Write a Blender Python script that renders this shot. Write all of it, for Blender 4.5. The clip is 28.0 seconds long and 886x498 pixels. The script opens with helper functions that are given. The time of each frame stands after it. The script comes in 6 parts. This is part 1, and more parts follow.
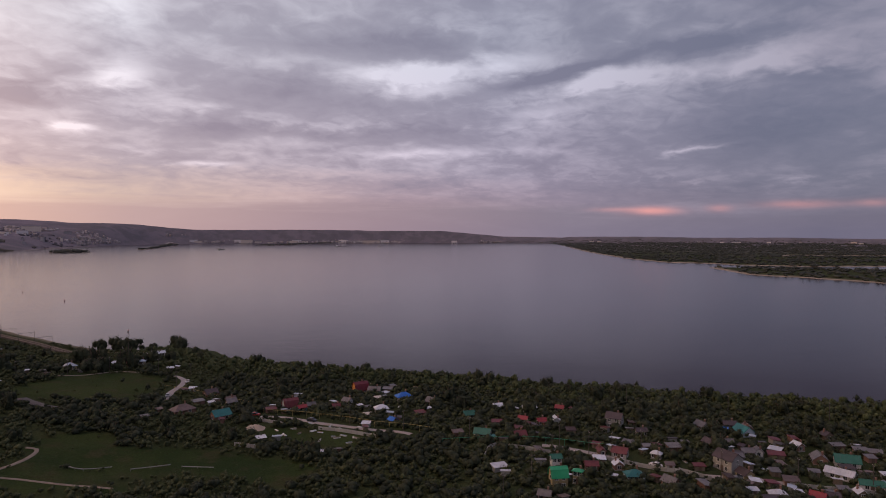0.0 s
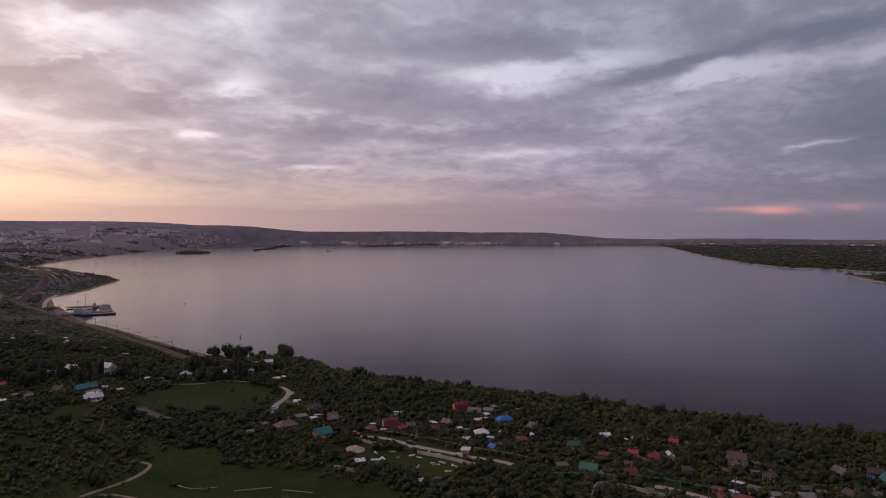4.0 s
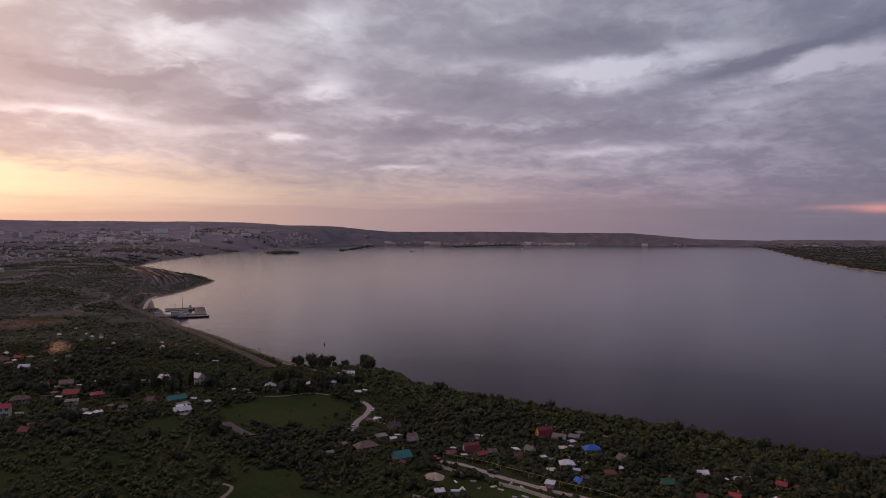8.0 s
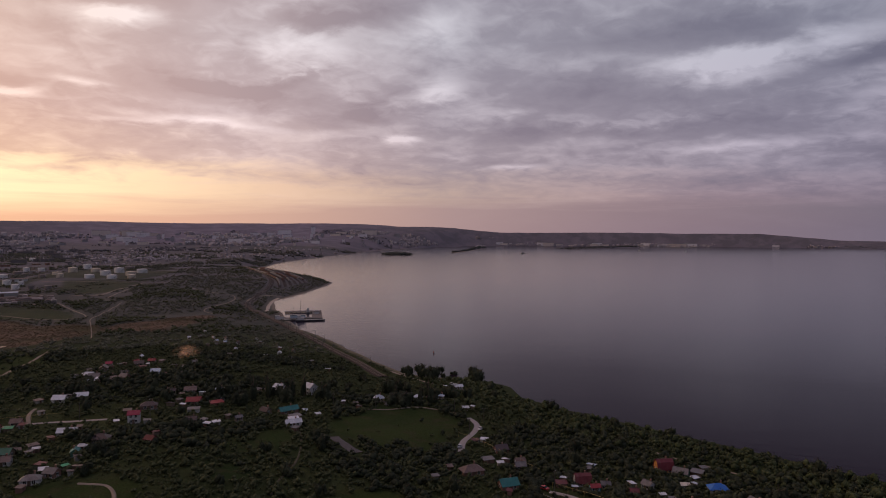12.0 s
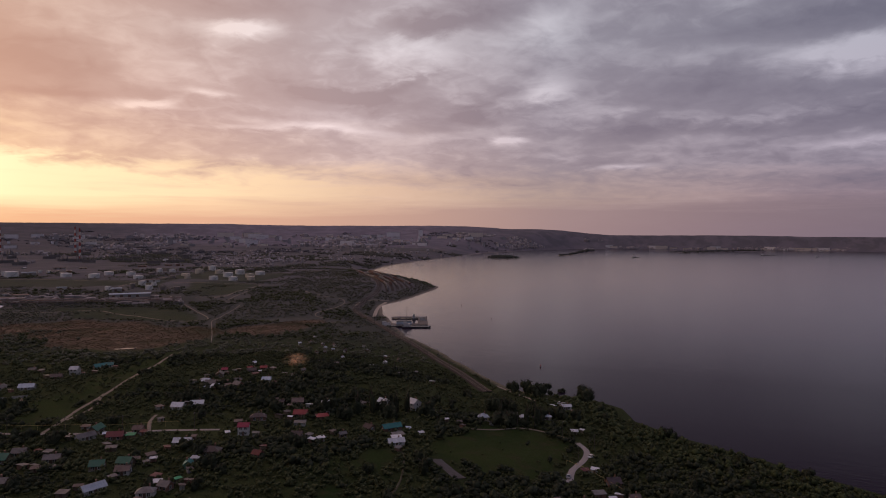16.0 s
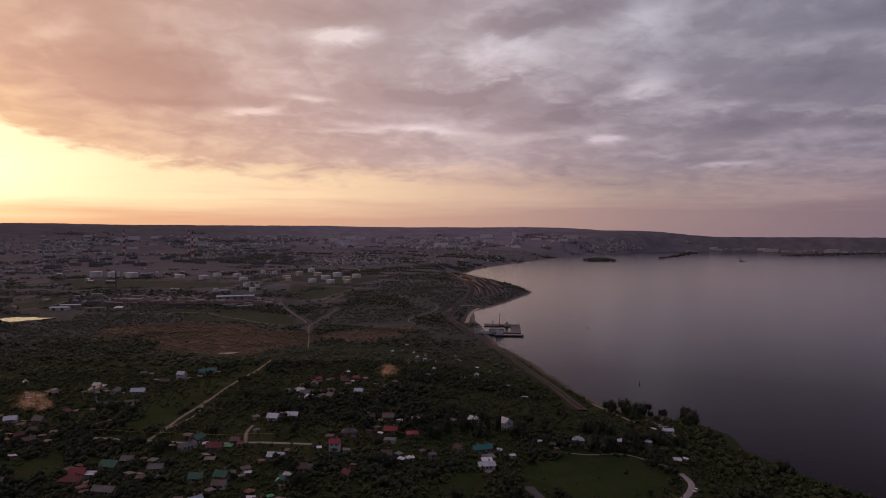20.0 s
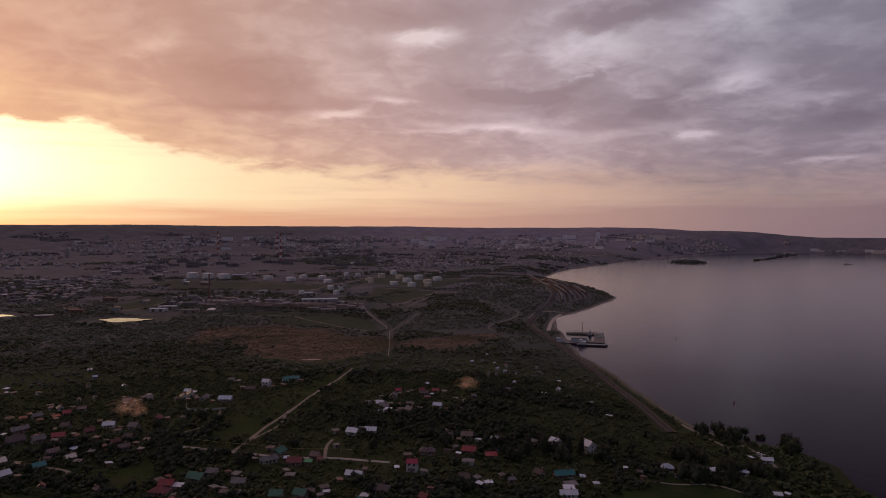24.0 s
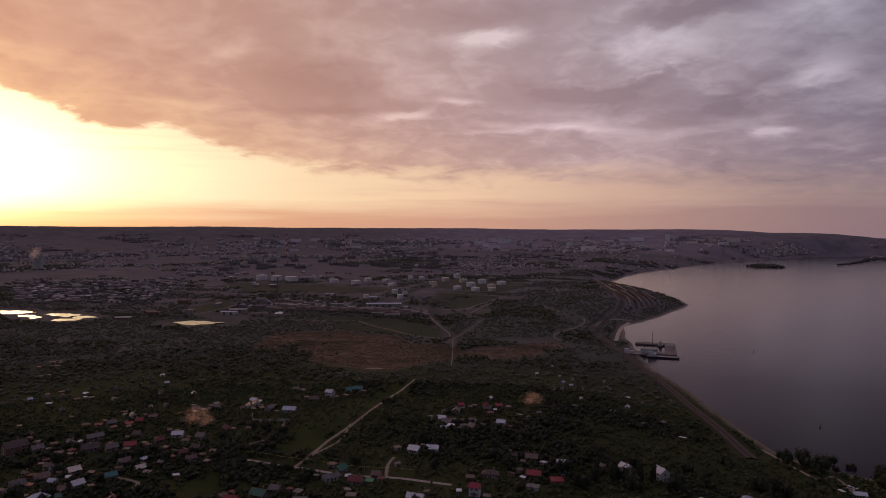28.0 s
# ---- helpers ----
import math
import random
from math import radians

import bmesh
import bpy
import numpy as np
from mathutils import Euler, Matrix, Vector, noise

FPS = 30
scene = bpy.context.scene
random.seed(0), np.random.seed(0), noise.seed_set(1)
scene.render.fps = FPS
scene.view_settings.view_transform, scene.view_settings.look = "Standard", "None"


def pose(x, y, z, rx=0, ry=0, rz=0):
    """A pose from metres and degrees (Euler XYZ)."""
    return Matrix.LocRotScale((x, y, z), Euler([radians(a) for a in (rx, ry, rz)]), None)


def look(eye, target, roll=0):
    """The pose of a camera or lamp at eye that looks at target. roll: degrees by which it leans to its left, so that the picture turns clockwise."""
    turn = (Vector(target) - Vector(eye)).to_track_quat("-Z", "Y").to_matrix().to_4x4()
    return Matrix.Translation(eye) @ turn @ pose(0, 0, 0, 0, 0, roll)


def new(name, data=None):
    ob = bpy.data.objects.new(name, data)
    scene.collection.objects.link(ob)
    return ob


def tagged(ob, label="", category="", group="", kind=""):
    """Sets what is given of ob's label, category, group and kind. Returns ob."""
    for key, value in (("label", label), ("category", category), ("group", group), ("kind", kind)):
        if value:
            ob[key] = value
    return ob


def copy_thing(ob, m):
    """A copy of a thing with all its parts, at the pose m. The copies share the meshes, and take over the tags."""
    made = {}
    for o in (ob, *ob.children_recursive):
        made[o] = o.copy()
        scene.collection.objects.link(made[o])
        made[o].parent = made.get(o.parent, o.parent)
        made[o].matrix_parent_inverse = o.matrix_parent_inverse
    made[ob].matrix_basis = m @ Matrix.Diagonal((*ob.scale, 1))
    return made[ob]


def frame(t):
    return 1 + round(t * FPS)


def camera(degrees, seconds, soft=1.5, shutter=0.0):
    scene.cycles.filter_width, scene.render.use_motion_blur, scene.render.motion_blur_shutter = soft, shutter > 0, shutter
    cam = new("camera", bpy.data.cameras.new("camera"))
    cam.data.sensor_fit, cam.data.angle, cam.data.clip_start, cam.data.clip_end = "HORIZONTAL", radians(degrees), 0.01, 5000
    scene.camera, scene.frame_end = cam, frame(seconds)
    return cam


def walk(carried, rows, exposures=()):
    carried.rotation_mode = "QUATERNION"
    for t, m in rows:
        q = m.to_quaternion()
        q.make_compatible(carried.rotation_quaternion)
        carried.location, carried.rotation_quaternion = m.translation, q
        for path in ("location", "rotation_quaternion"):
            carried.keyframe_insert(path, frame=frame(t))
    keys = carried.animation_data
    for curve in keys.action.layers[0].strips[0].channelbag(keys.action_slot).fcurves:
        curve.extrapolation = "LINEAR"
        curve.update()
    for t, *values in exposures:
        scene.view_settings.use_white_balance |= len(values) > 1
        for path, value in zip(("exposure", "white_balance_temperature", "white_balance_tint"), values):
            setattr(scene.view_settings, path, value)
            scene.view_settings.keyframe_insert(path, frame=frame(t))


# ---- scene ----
cam = camera(68.3, 28.0, soft=1.0)
PATH = [
    (0, (-7.439, -32.037, 81.495), (-6.441, -30.304, 81.443), 0.0),
    (0.5, (-6.7, -30.768, 82.315), (-5.734, -29.018, 82.264), 0.0),
    (1, (-6.048, -29.549, 83.18), (-5.15, -27.763, 83.13), 0.0),
    (1.5, (-5.415, -28.393, 84.168), (-4.58, -26.576, 84.118), -0.0),
    (2, (-4.953, -27.278, 85.208), (-4.158, -25.443, 85.158), -0.0),
    (2.5, (-4.412, -26.11, 86.227), (-3.644, -24.264, 86.176), -0.0),
    (3, (-4.024, -24.844, 87.117), (-3.277, -22.989, 87.066), 0.0),
    (3.5, (-3.386, -23.846, 88.058), (-2.655, -21.985, 88.008), 0.0),
    (5.5, (-1.62, -19.421, 92.594), (-0.962, -17.533, 92.541), 0.0),
    (6, (-0.901, -18.082, 93.389), (-0.279, -16.182, 93.337), 0.1),
    (7, (0.06, -15.084, 95.376), (0.612, -13.162, 95.324), 0.1),
    (8, (0.413, -12.929, 97.599), (0.89, -10.987, 97.546), 0.1),
    (9, (1.264, -10.56, 99.563), (1.658, -8.6, 99.509), 0.1),
    (10, (2.542, -8.398, 101.319), (2.851, -6.423, 101.267), 0.1),
    (11, (3.119, -5.532, 103.151), (3.342, -3.546, 103.099), 0.0),
    (12, (4.022, -2.882, 104.827), (4.161, -0.888, 104.774), 0.0),
    (12.5, (4.095, -1.581, 105.431), (4.195, 0.416, 105.38), 0.0),
    (14.5, (3.918, 5.33, 109.028), (3.853, 7.328, 108.978), 0.1),
    (15, (3.994, 6.97, 109.741), (3.887, 8.967, 109.692), 0.0),
    (16, (4.11, 9.821, 111.56), (3.925, 11.812, 111.511), 0.1),
    (17, (4.379, 12.252, 113.446), (4.114, 14.234, 113.398), 0.1),
    (18, (4.07, 14.548, 115.31), (3.733, 16.519, 115.263), 0.1),
    (19, (4.002, 16.839, 117.093), (3.596, 18.797, 117.045), 0.1),
    (20, (3.664, 19.209, 119.025), (3.197, 21.153, 118.977), 0.1),
    (21, (3.341, 21.307, 120.959), (2.809, 23.234, 120.912), 0.1),
    (22, (3.285, 23.147, 122.95), (2.693, 25.056, 122.901), 0.0),
    (22.5, (3.046, 24.249, 123.693), (2.425, 26.15, 123.645), 0.1),
    (24.5, (1.965, 28.121, 128.127), (1.233, 29.981, 128.077), 0.0),
    (25, (1.573, 29.212, 128.87), (0.813, 31.061, 128.821), 0.0),
    (26, (0.701, 31.323, 130.85), (-0.107, 33.152, 130.8), 0.1),
    (27, (-0.155, 33.413, 132.704), (-1.004, 35.224, 132.656), 0.1),
    (28, (-1.027, 35.535, 134.285), (-1.911, 37.329, 134.237), 0.1),
]
walk(cam, [(t, look(eye, target, roll)) for t, eye, target, roll in PATH],
     [(0, 0.4, 6300, 8), (3.5, 0.33, 6300, 8), (8, 0.15, 6300, 8), (12.5, -0.04, 6300, 9), (17, -0.24, 6300, 11), (22, -0.40, 6250, 15), (28, -0.58, 6250, 21)])

# ---- world and sun ----
SUN_AZ, SUN_EL = radians(-63.0), radians(5.5)


class Tree:
    """Small helper that strings nodes together."""

    def __init__(self, nt):
        self.nt = nt
        nt.nodes.clear()

    def n(self, kind, **props):
        node = self.nt.nodes.new(kind)
        for k, v in props.items():
            if k == "op":
                node.operation = v
            elif k == "blend":
                node.blend_type = v
            elif k == "dtype":
                node.data_type = v
        return node

    def put(self, sock, v):
        if isinstance(v, (int, float)):
            sock.default_value = v
        elif isinstance(v, (tuple, list)):
            sock.default_value = v if len(v) == len(sock.default_value) else (*v, 1.0)
        else:
            self.nt.links.new(v, sock)

    def math(self, op, a, b=0.0, c=0.0, clamp=False):
        node = self.n("ShaderNodeMath", op=op)
        node.use_clamp = clamp
        for sock, v in zip(node.inputs, (a, b, c)):
            self.put(sock, v)
        return node.outputs[0]

    def mix(self, fac, a, b, blend="MIX"):
        node = self.n("ShaderNodeMix", dtype="RGBA", blend=blend)
        self.put(node.inputs[0], fac)
        self.put(node.inputs[6], a)
        self.put(node.inputs[7], b)
        return node.outputs[2]

    def ramp(self, fac, *stops):
        node = self.n("ShaderNodeValToRGB")
        el = node.color_ramp.elements
        while len(el) < len(stops):
            el.new(0.5)
        for e, (at, col) in zip(el, stops):
            e.position = at
            e.color = (*col, 1.0) if isinstance(col, tuple) else (col, col, col, 1.0)
        self.put(node.inputs[0], fac)
        return node.outputs[0]

    def noise(self, vec, scale, detail=4.0, rough=0.5, distort=0.0):
        node = self.n("ShaderNodeTexNoise")
        if vec is not None:
            self.put(node.inputs["Vector"], vec)
        self.put(node.inputs["Scale"], scale)
        self.put(node.inputs["Detail"], detail)
        self.put(node.inputs["Roughness"], rough)
        self.put(node.inputs["Distortion"], distort)
        return node.outputs[0]

    def mapping(self, vec, scale=(1, 1, 1), rot=(0, 0, 0)):
        node = self.n("ShaderNodeMapping")
        self.put(node.inputs["Vector"], vec)
        self.put(node.inputs["Scale"], scale)
        self.put(node.inputs["Rotation"], rot)
        return node.outputs[0]


world = bpy.data.worlds.new("world")
scene.world = world
world.use_nodes = True
W = Tree(world.node_tree)
way = W.n("ShaderNodeTexCoord").outputs["Generated"]
sep = W.n("ShaderNodeSeparateXYZ")
W.put(sep.inputs[0], way)
dx, dy, dz = sep.outputs
az = W.math("ARCTAN2", dx, dy)
el = W.math("ARCSINE", dz)
azd = W.math("MULTIPLY", az, 57.2958)
eld = W.math("MULTIPLY", el, 57.2958)


def blob(a0, e0, sa, se, amount):
    """A soft oval of the cloud deck round azimuth a0 and elevation e0, in degrees."""
    u = W.math("DIVIDE", W.math("SUBTRACT", azd, a0), sa)
    v = W.math("DIVIDE", W.math("SUBTRACT", eld, e0), se)
    r = W.math("ADD", W.math("MULTIPLY", u, u), W.math("MULTIPLY", v, v))
    return W.math("MULTIPLY", W.math("EXPONENT", W.math("MULTIPLY", r, -1.0)), amount)


def total(*vals):
    out = vals[0]
    for v in vals[1:]:
        out = W.math("ADD", out, v)
    return out


# the deck as a flat layer seen in perspective
low = W.math("ADD", W.math("MAXIMUM", dz, 0.0), 0.21)
plane = W.n("ShaderNodeCombineXYZ")
W.put(plane.inputs[0], W.math("DIVIDE", dx, low))
W.put(plane.inputs[1], W.math("DIVIDE", dy, low))
deck = W.mapping(plane.outputs[0], (1.0, 1.0, 1.0), (0, 0, radians(-32)))
big = W.noise(deck, 1.3, 4.0, 0.48, 0.5)
fine = W.noise(deck, 3.6, 6.0, 0.52, 0.6)
puff = W.noise(deck, 12.0, 5.0, 0.55, 0.6)
# thin layers seen edge-on near the horizon
flat_way = W.n("ShaderNodeCombineXYZ")
W.put(flat_way.inputs[0], W.math("MULTIPLY", azd, 0.055))
W.put(flat_way.inputs[1], W.math("MULTIPLY", eld, 0.95))
layer = W.noise(flat_way.outputs[0], 1.0, 6.0, 0.6, 0.25)
# ragged outlines: the banks and rifts are pushed about by the deck's own unevenness
azw = W.math("ADD", azd, W.math("MULTIPLY", W.math("SUBTRACT", total(big, fine), 1.0), 5.0))
elw = W.math("ADD", eld, W.math("MULTIPLY", W.math("SUBTRACT", total(W.noise(W.mapping(deck, (1, 1, 1), (0, 0, 1.1)), 3.0, 8.0, 0.6, 0.3), W.math("MULTIPLY", puff, 0.35)), 0.675), 3.4))

els = W.math("ADD", W.math("MULTIPLY", eld, 0.65), W.math("MULTIPLY", elw, 0.35))


def streak(a0, e0, sa, se, tilt, amount):
    """A long bank or rift of the deck that climbs by tilt degrees per degree of azimuth; thin ones are less ragged."""
    u = W.math("SUBTRACT", azw, a0)
    v = W.math("DIVIDE", W.math("SUBTRACT", W.math("SUBTRACT", elw if se > 0.5 else els, e0), W.math("MULTIPLY", u, tilt)), se)
    u = W.math("DIVIDE", u, sa)
    r = W.math("ADD", W.math("MULTIPLY", u, u), W.math("MULTIPLY", v, v))
    return W.math("MULTIPLY", W.math("EXPONENT", W.math("MULTIPLY", r, -1.0)), amount)


banks = total(streak(3.9, 12.2, 1.9, 1.07, 0.111, 0.50), streak(-1.9, 10.4, 2.2, 0.98, -0.024, -0.30), streak(24.5, 15.7, 9.7, 1.16, -0.016, -0.40),
             streak(30.2, 13.8, 7.2, 0.89, 0.073, 0.62), streak(28.8, 12.1, 3.6, 0.40, 0.058, 0.30), streak(45.3, 17.0, 1.7, 0.98, 0.406, 0.25), streak(39.9, 13.3, 5.5, 0.40, 0.163, -0.60),
             streak(51.9, 14.9, 7.1, 0.80, 0.067, -0.45), streak(43.4, 12.4, 6.6, 0.76, 0.120, 0.55), streak(56.8, 13.6, 7.5, 1.16, 0.112, 0.42), streak(56.9, 8.2, 7.5, 2.67, 0.021, -0.40),
             streak(60.5, 11.7, 3.6, 0.62, -0.059, -0.20), streak(51.2, 6.7, 2.2, 0.2, 0.190, 0.50), streak(16.3, 12.0, 4.8, 1.69, 0.000, -0.35), streak(0.5, 7.8, 1.1, 0.35, 0.048, 0.36),
             streak(3.9, 6.6, 3.2, 0.3, -0.033, 0.2), streak(9.7, 5.5, 2.5, 0.27, 0.000, 0.45), streak(58.0, 4.1, 1.2, 0.22, 0.087, 0.35), streak(51.1, 3.1, 7.1, 0.80, -0.037, -0.25),
             streak(9.4, 10.2, 2.0, 0.36, 0.077, 0.30), streak(23.6, 8.4, 11.7, 0.62, -0.009, -0.18), streak(27.3, 6.8, 8.7, 0.27, 0.024, 0.22), streak(40.4, 9.9, 5.0, 0.71, 0.094, 0.15),
             streak(-5.7, 17.5, 5.6, 0.89, 0.160, -0.62), streak(-9.8, 12.2, 4.8, 0.67, 0.286, -0.32), streak(-4.2, 9.6, 5.9, 0.67, 0.088, -0.35), streak(-8.0, 15.5, 4.6, 1.60, -0.020, 0.45),
             streak(4.3, 17.4, 2.8, 1.60, 0.167, 0.25), streak(-23.1, 16.6, 1.8, 0.98, 0.171, 0.40), streak(-15.6, 11.6, 4.2, 0.71, -0.162, -0.35), streak(-29.8, 10.1, 2.0, 0.36, 0.000, 0.40),
             streak(-13.8, 8.9, 7.0, 0.31, -0.053, 0.30), streak(-34.1, 12.1, 3.0, 1.87, -0.018, -0.12), streak(-7.2, 11.9, 3.1, 0.89, 0.136, -0.20), streak(11.3, 8.4, 10.1, 0.89, 0.000, -0.20),
             streak(1.0, 8.0, 1.3, 0.22, -0.080, 0.45), streak(-39.3, 12.8, 6.9, 1.60, 0.038, -0.22), streak(-36.2, 10.4, 4.0, 0.40, 0.039, -0.35), streak(-21.8, 17.0, 2.3, 0.71, 0.047, 0.50),
             streak(-29.1, 10.3, 1.6, 0.27, 0.258, 0.45), streak(-12.0, 11.1, 8.0, 0.67, -0.072, -0.35), streak(-20.0, 8.9, 5.1, 0.27, 0.031, 0.32), streak(-22.9, 18.6, 6.6, 1.07, 0.048, -0.25),
             streak(-24.9, 11.4, 1.5, 0.22, 0.000, 0.40), streak(-44.5, 15.2, 1.8, 1.16, 0.143, 0.30), streak(-36.3, 12.2, 6.2, 2.04, -0.160, -0.12), streak(-57.9, 14.1, 2.4, 1.78, -0.022, 0.15),
             streak(-21.5, 5.5, 6.1, 0.36, -0.017, -0.25), streak(-6.9, 4.6, 9.2, 0.40, -0.046, -0.22))
uneven = total(W.math("MULTIPLY", W.math("SUBTRACT", big, 0.5), 0.85), W.math("MULTIPLY", W.math("SUBTRACT", fine, 0.5), 0.72), W.math("MULTIPLY", W.math("SUBTRACT", puff, 0.5), 0.42))
tone = W.math("ADD", total(W.math("MULTIPLY", banks, W.math("ADD", W.math("MULTIPLY", fine, 1.7), 0.25)), uneven), 0.41, clamp=True)
# how far round from the sun, as an azimuth that runs from the sun's to the far side
turned = W.math("MULTIPLY", W.math("ARCCOSINE", W.math("COSINE", W.math("SUBTRACT", az, SUN_AZ))), 57.2958)
round_ = W.math("DIVIDE", turned, 180.0, clamp=True)


def around(*stops):
    """A colour or value that changes with the azimuth, given in degrees."""
    return W.ramp(round_, *(((a + 63.0) / 180.0, c) for a, c in stops))


dark = around((-62, (0.86, 0.40, 0.25)), (-40, (0.70, 0.39, 0.28)), (-15, (0.50, 0.365, 0.362)), (4, (0.275, 0.235, 0.285)), (35, (0.18, 0.172, 0.235)), (60, (0.118, 0.12, 0.178)), (110, (0.14, 0.14, 0.19)))
light = around((-62, (1.30, 0.76, 0.42)), (-40, (1.18, 0.82, 0.62)), (-15, (1.08, 0.93, 0.92)), (4, (0.73, 0.68, 0.73)), (35, (0.53, 0.515, 0.60)), (60, (0.32, 0.285, 0.35)), (110, (0.36, 0.32, 0.38)))
deck_colour = W.mix(W.ramp(tone, (0.0, 0.0), (0.34, 0.19), (0.60, 0.54), (0.95, 1.0)), dark, light)
# low down the deck is seen through more of the reddened air
deck_colour = W.mix(W.ramp(W.math("DIVIDE", eld, 16.0, clamp=True), (0.2, 1.0), (1.0, 0.0)), deck_colour, W.mix(1.0, deck_colour, around((-62, (1.1, 0.98, 0.9)), (0, (1.10, 0.93, 0.92)), (40, (0.98, 0.84, 0.90)), (60, (0.88, 0.86, 0.92))), "MULTIPLY"))
# the clear strip under the cloud base, deeper towards the sun
edge = W.math("MULTIPLY", around((-62, 0.52), (-56, 0.46), (-52.5, 0.415), (-49, 0.43), (-44.5, 0.345), (-39, 0.285), (-30, 0.26), (-10, 0.25), (25, 0.2), (45, 0.15)), 20.0)
gap = W.math("SUBTRACT", W.math("ADD", edge, W.math("MULTIPLY", W.math("SUBTRACT", total(big, fine, W.math("MULTIPLY", puff, 0.5)), 1.25), 3.2)), eld)
strip = W.ramp(W.math("ADD", W.math("MULTIPLY", gap, around((-62, 1.0), (-42, 0.6), (-30, 0.32), (0, 0.22))), 0.5, clamp=True), (0.2, 0.0), (0.8, 1.0))
# cloud just over the clear strip is lit from below
fringe = W.math("MULTIPLY", W.ramp(W.math("ADD", W.math("MULTIPLY", gap, 0.22), 1.0, clamp=True), (0.0, 0.0), (1.0, 1.0)), W.math("MULTIPLY", around((-62, 0.75), (-35, 0.62), (-15, 0.4), (5, 0.15), (30, 0.0)), W.ramp(fine, (0.35, 0.45), (0.65, 1.0))))
deck_colour = W.mix(fringe, deck_colour, around((-62, (1.55, 0.95, 0.42)), (-40, (1.38, 0.90, 0.48)), (-15, (1.08, 0.76, 0.58)), (5, (0.70, 0.54, 0.48))))
band = around((-62, (2.2, 1.72, 0.92)), (-45, (1.55, 1.26, 0.74)), (-38, (1.46, 1.10, 0.63)), (-25, (1.36, 0.94, 0.56)), (-10, (0.95, 0.62, 0.43)), (3, (0.58, 0.40, 0.33)), (15, (0.50, 0.34, 0.325)), (27, (0.40, 0.262, 0.295)), (42, (0.235, 0.178, 0.232)), (60, (0.132, 0.118, 0.178)))
band = W.mix(W.ramp(layer, (0.52, 0.0), (0.68, 0.55)), band, W.mix(0.45, deck_colour, band))
cloudy = W.mix(W.math("MULTIPLY", strip, around((-62, 1.0), (-20, 0.92), (10, 0.75), (30, 0.6), (50, 0.4))), deck_colour, band)
# the dusky layer right over the horizon, a purple bank over the far town
haze = around((-62, (1.25, 0.56, 0.17)), (-45, (1.05, 0.50, 0.27)), (-26, (0.90, 0.455, 0.305)), (-10, (0.66, 0.385, 0.31)), (5, (0.42, 0.275, 0.28)), (20, (0.285, 0.198, 0.232)), (40, (0.18, 0.150, 0.203)), (60, (0.125, 0.113, 0.168)))
top = W.math("MULTIPLY", around((-62, 0.36), (-25, 0.42), (-8, 0.46), (2, 0.50), (33, 0.50), (45, 0.36)), 5.0)
under = W.math("SUBTRACT", W.math("ADD", top, W.math("MULTIPLY", W.math("SUBTRACT", layer, 0.5), 2.4)), eld)
cloudy = W.mix(W.math("MULTIPLY", W.ramp(W.math("ADD", W.math("MULTIPLY", under, around((-62, 0.35), (-15, 0.45), (5, 0.9), (40, 0.5))), 0.5, clamp=True), (0.1, 0.0), (0.9, 1.0)), 0.85), cloudy, haze)
# low clouds far off that still catch the sun
rosy = W.math("MULTIPLY", total(blob(47.6, 1.75, 1.9, 0.33, 1.0), blob(44.4, 1.9, 1.6, 0.2, 0.35), blob(52.8, 1.9, 0.9, 0.3, 0.4), blob(58.5, 2.15, 2.6, 0.3, 0.45), blob(63.5, 2.2, 1.6, 0.3, 0.35)), W.ramp(fine, (0.3, 0.45), (0.6, 1.0)))
cloudy = W.mix(rosy, cloudy, (0.62, 0.27, 0.27))
glow = W.math("MULTIPLY", total(blob(-63, 5.2, 7, 3.6, 1.0), blob(-62, 5.0, 14, 2.6, 0.3)), W.math("ADD", W.math("MULTIPLY", strip, 0.9), 0.1))
cloudy = W.mix(1.0, cloudy, W.mix(glow, (0, 0, 0), (2.7, 2.0, 0.95)), "ADD")
sky = W.n("ShaderNodeTexSky")
sky.sky_type = "NISHITA"
sky.sun_disc = False
sky.sun_elevation = SUN_EL
sky.sun_rotation = SUN_AZ
# overcast brightens to the zenith; an added dim belt above view darkens the water
cloudy = W.mix(1.0, cloudy, W.ramp(W.math("DIVIDE", eld, 90.0, clamp=True), (0.2, 1.0), (0.36, (0.62, 0.61, 0.67)), (0.6, (1.0, 1.0, 1.05)), (1.0, (2.9, 2.9, 3.5))), "MULTIPLY")
clear = W.mix(1.0, sky.outputs[0], (0.1, 0.1, 0.1), "MULTIPLY")
final = W.mix(0.92, clear, cloudy)
bg = W.n("ShaderNodeBackground")
W.put(bg.inputs[0], final)
W.put(bg.inputs[1], 1.0)
W.nt.links.new(bg.outputs[0], W.n("ShaderNodeOutputWorld").inputs[0])

sun_data = bpy.data.lights.new("sun", "SUN")
sun_data.energy, sun_data.angle, sun_data.color = 0.16, radians(12), (1.0, 0.62, 0.34)
sun = new("sun", sun_data)
sun.matrix_world = look((math.sin(SUN_AZ) * math.cos(SUN_EL) * 500, math.cos(SUN_AZ) * math.cos(SUN_EL) * 500, math.sin(SUN_EL) * 500 + 100), (0, 0, 100))


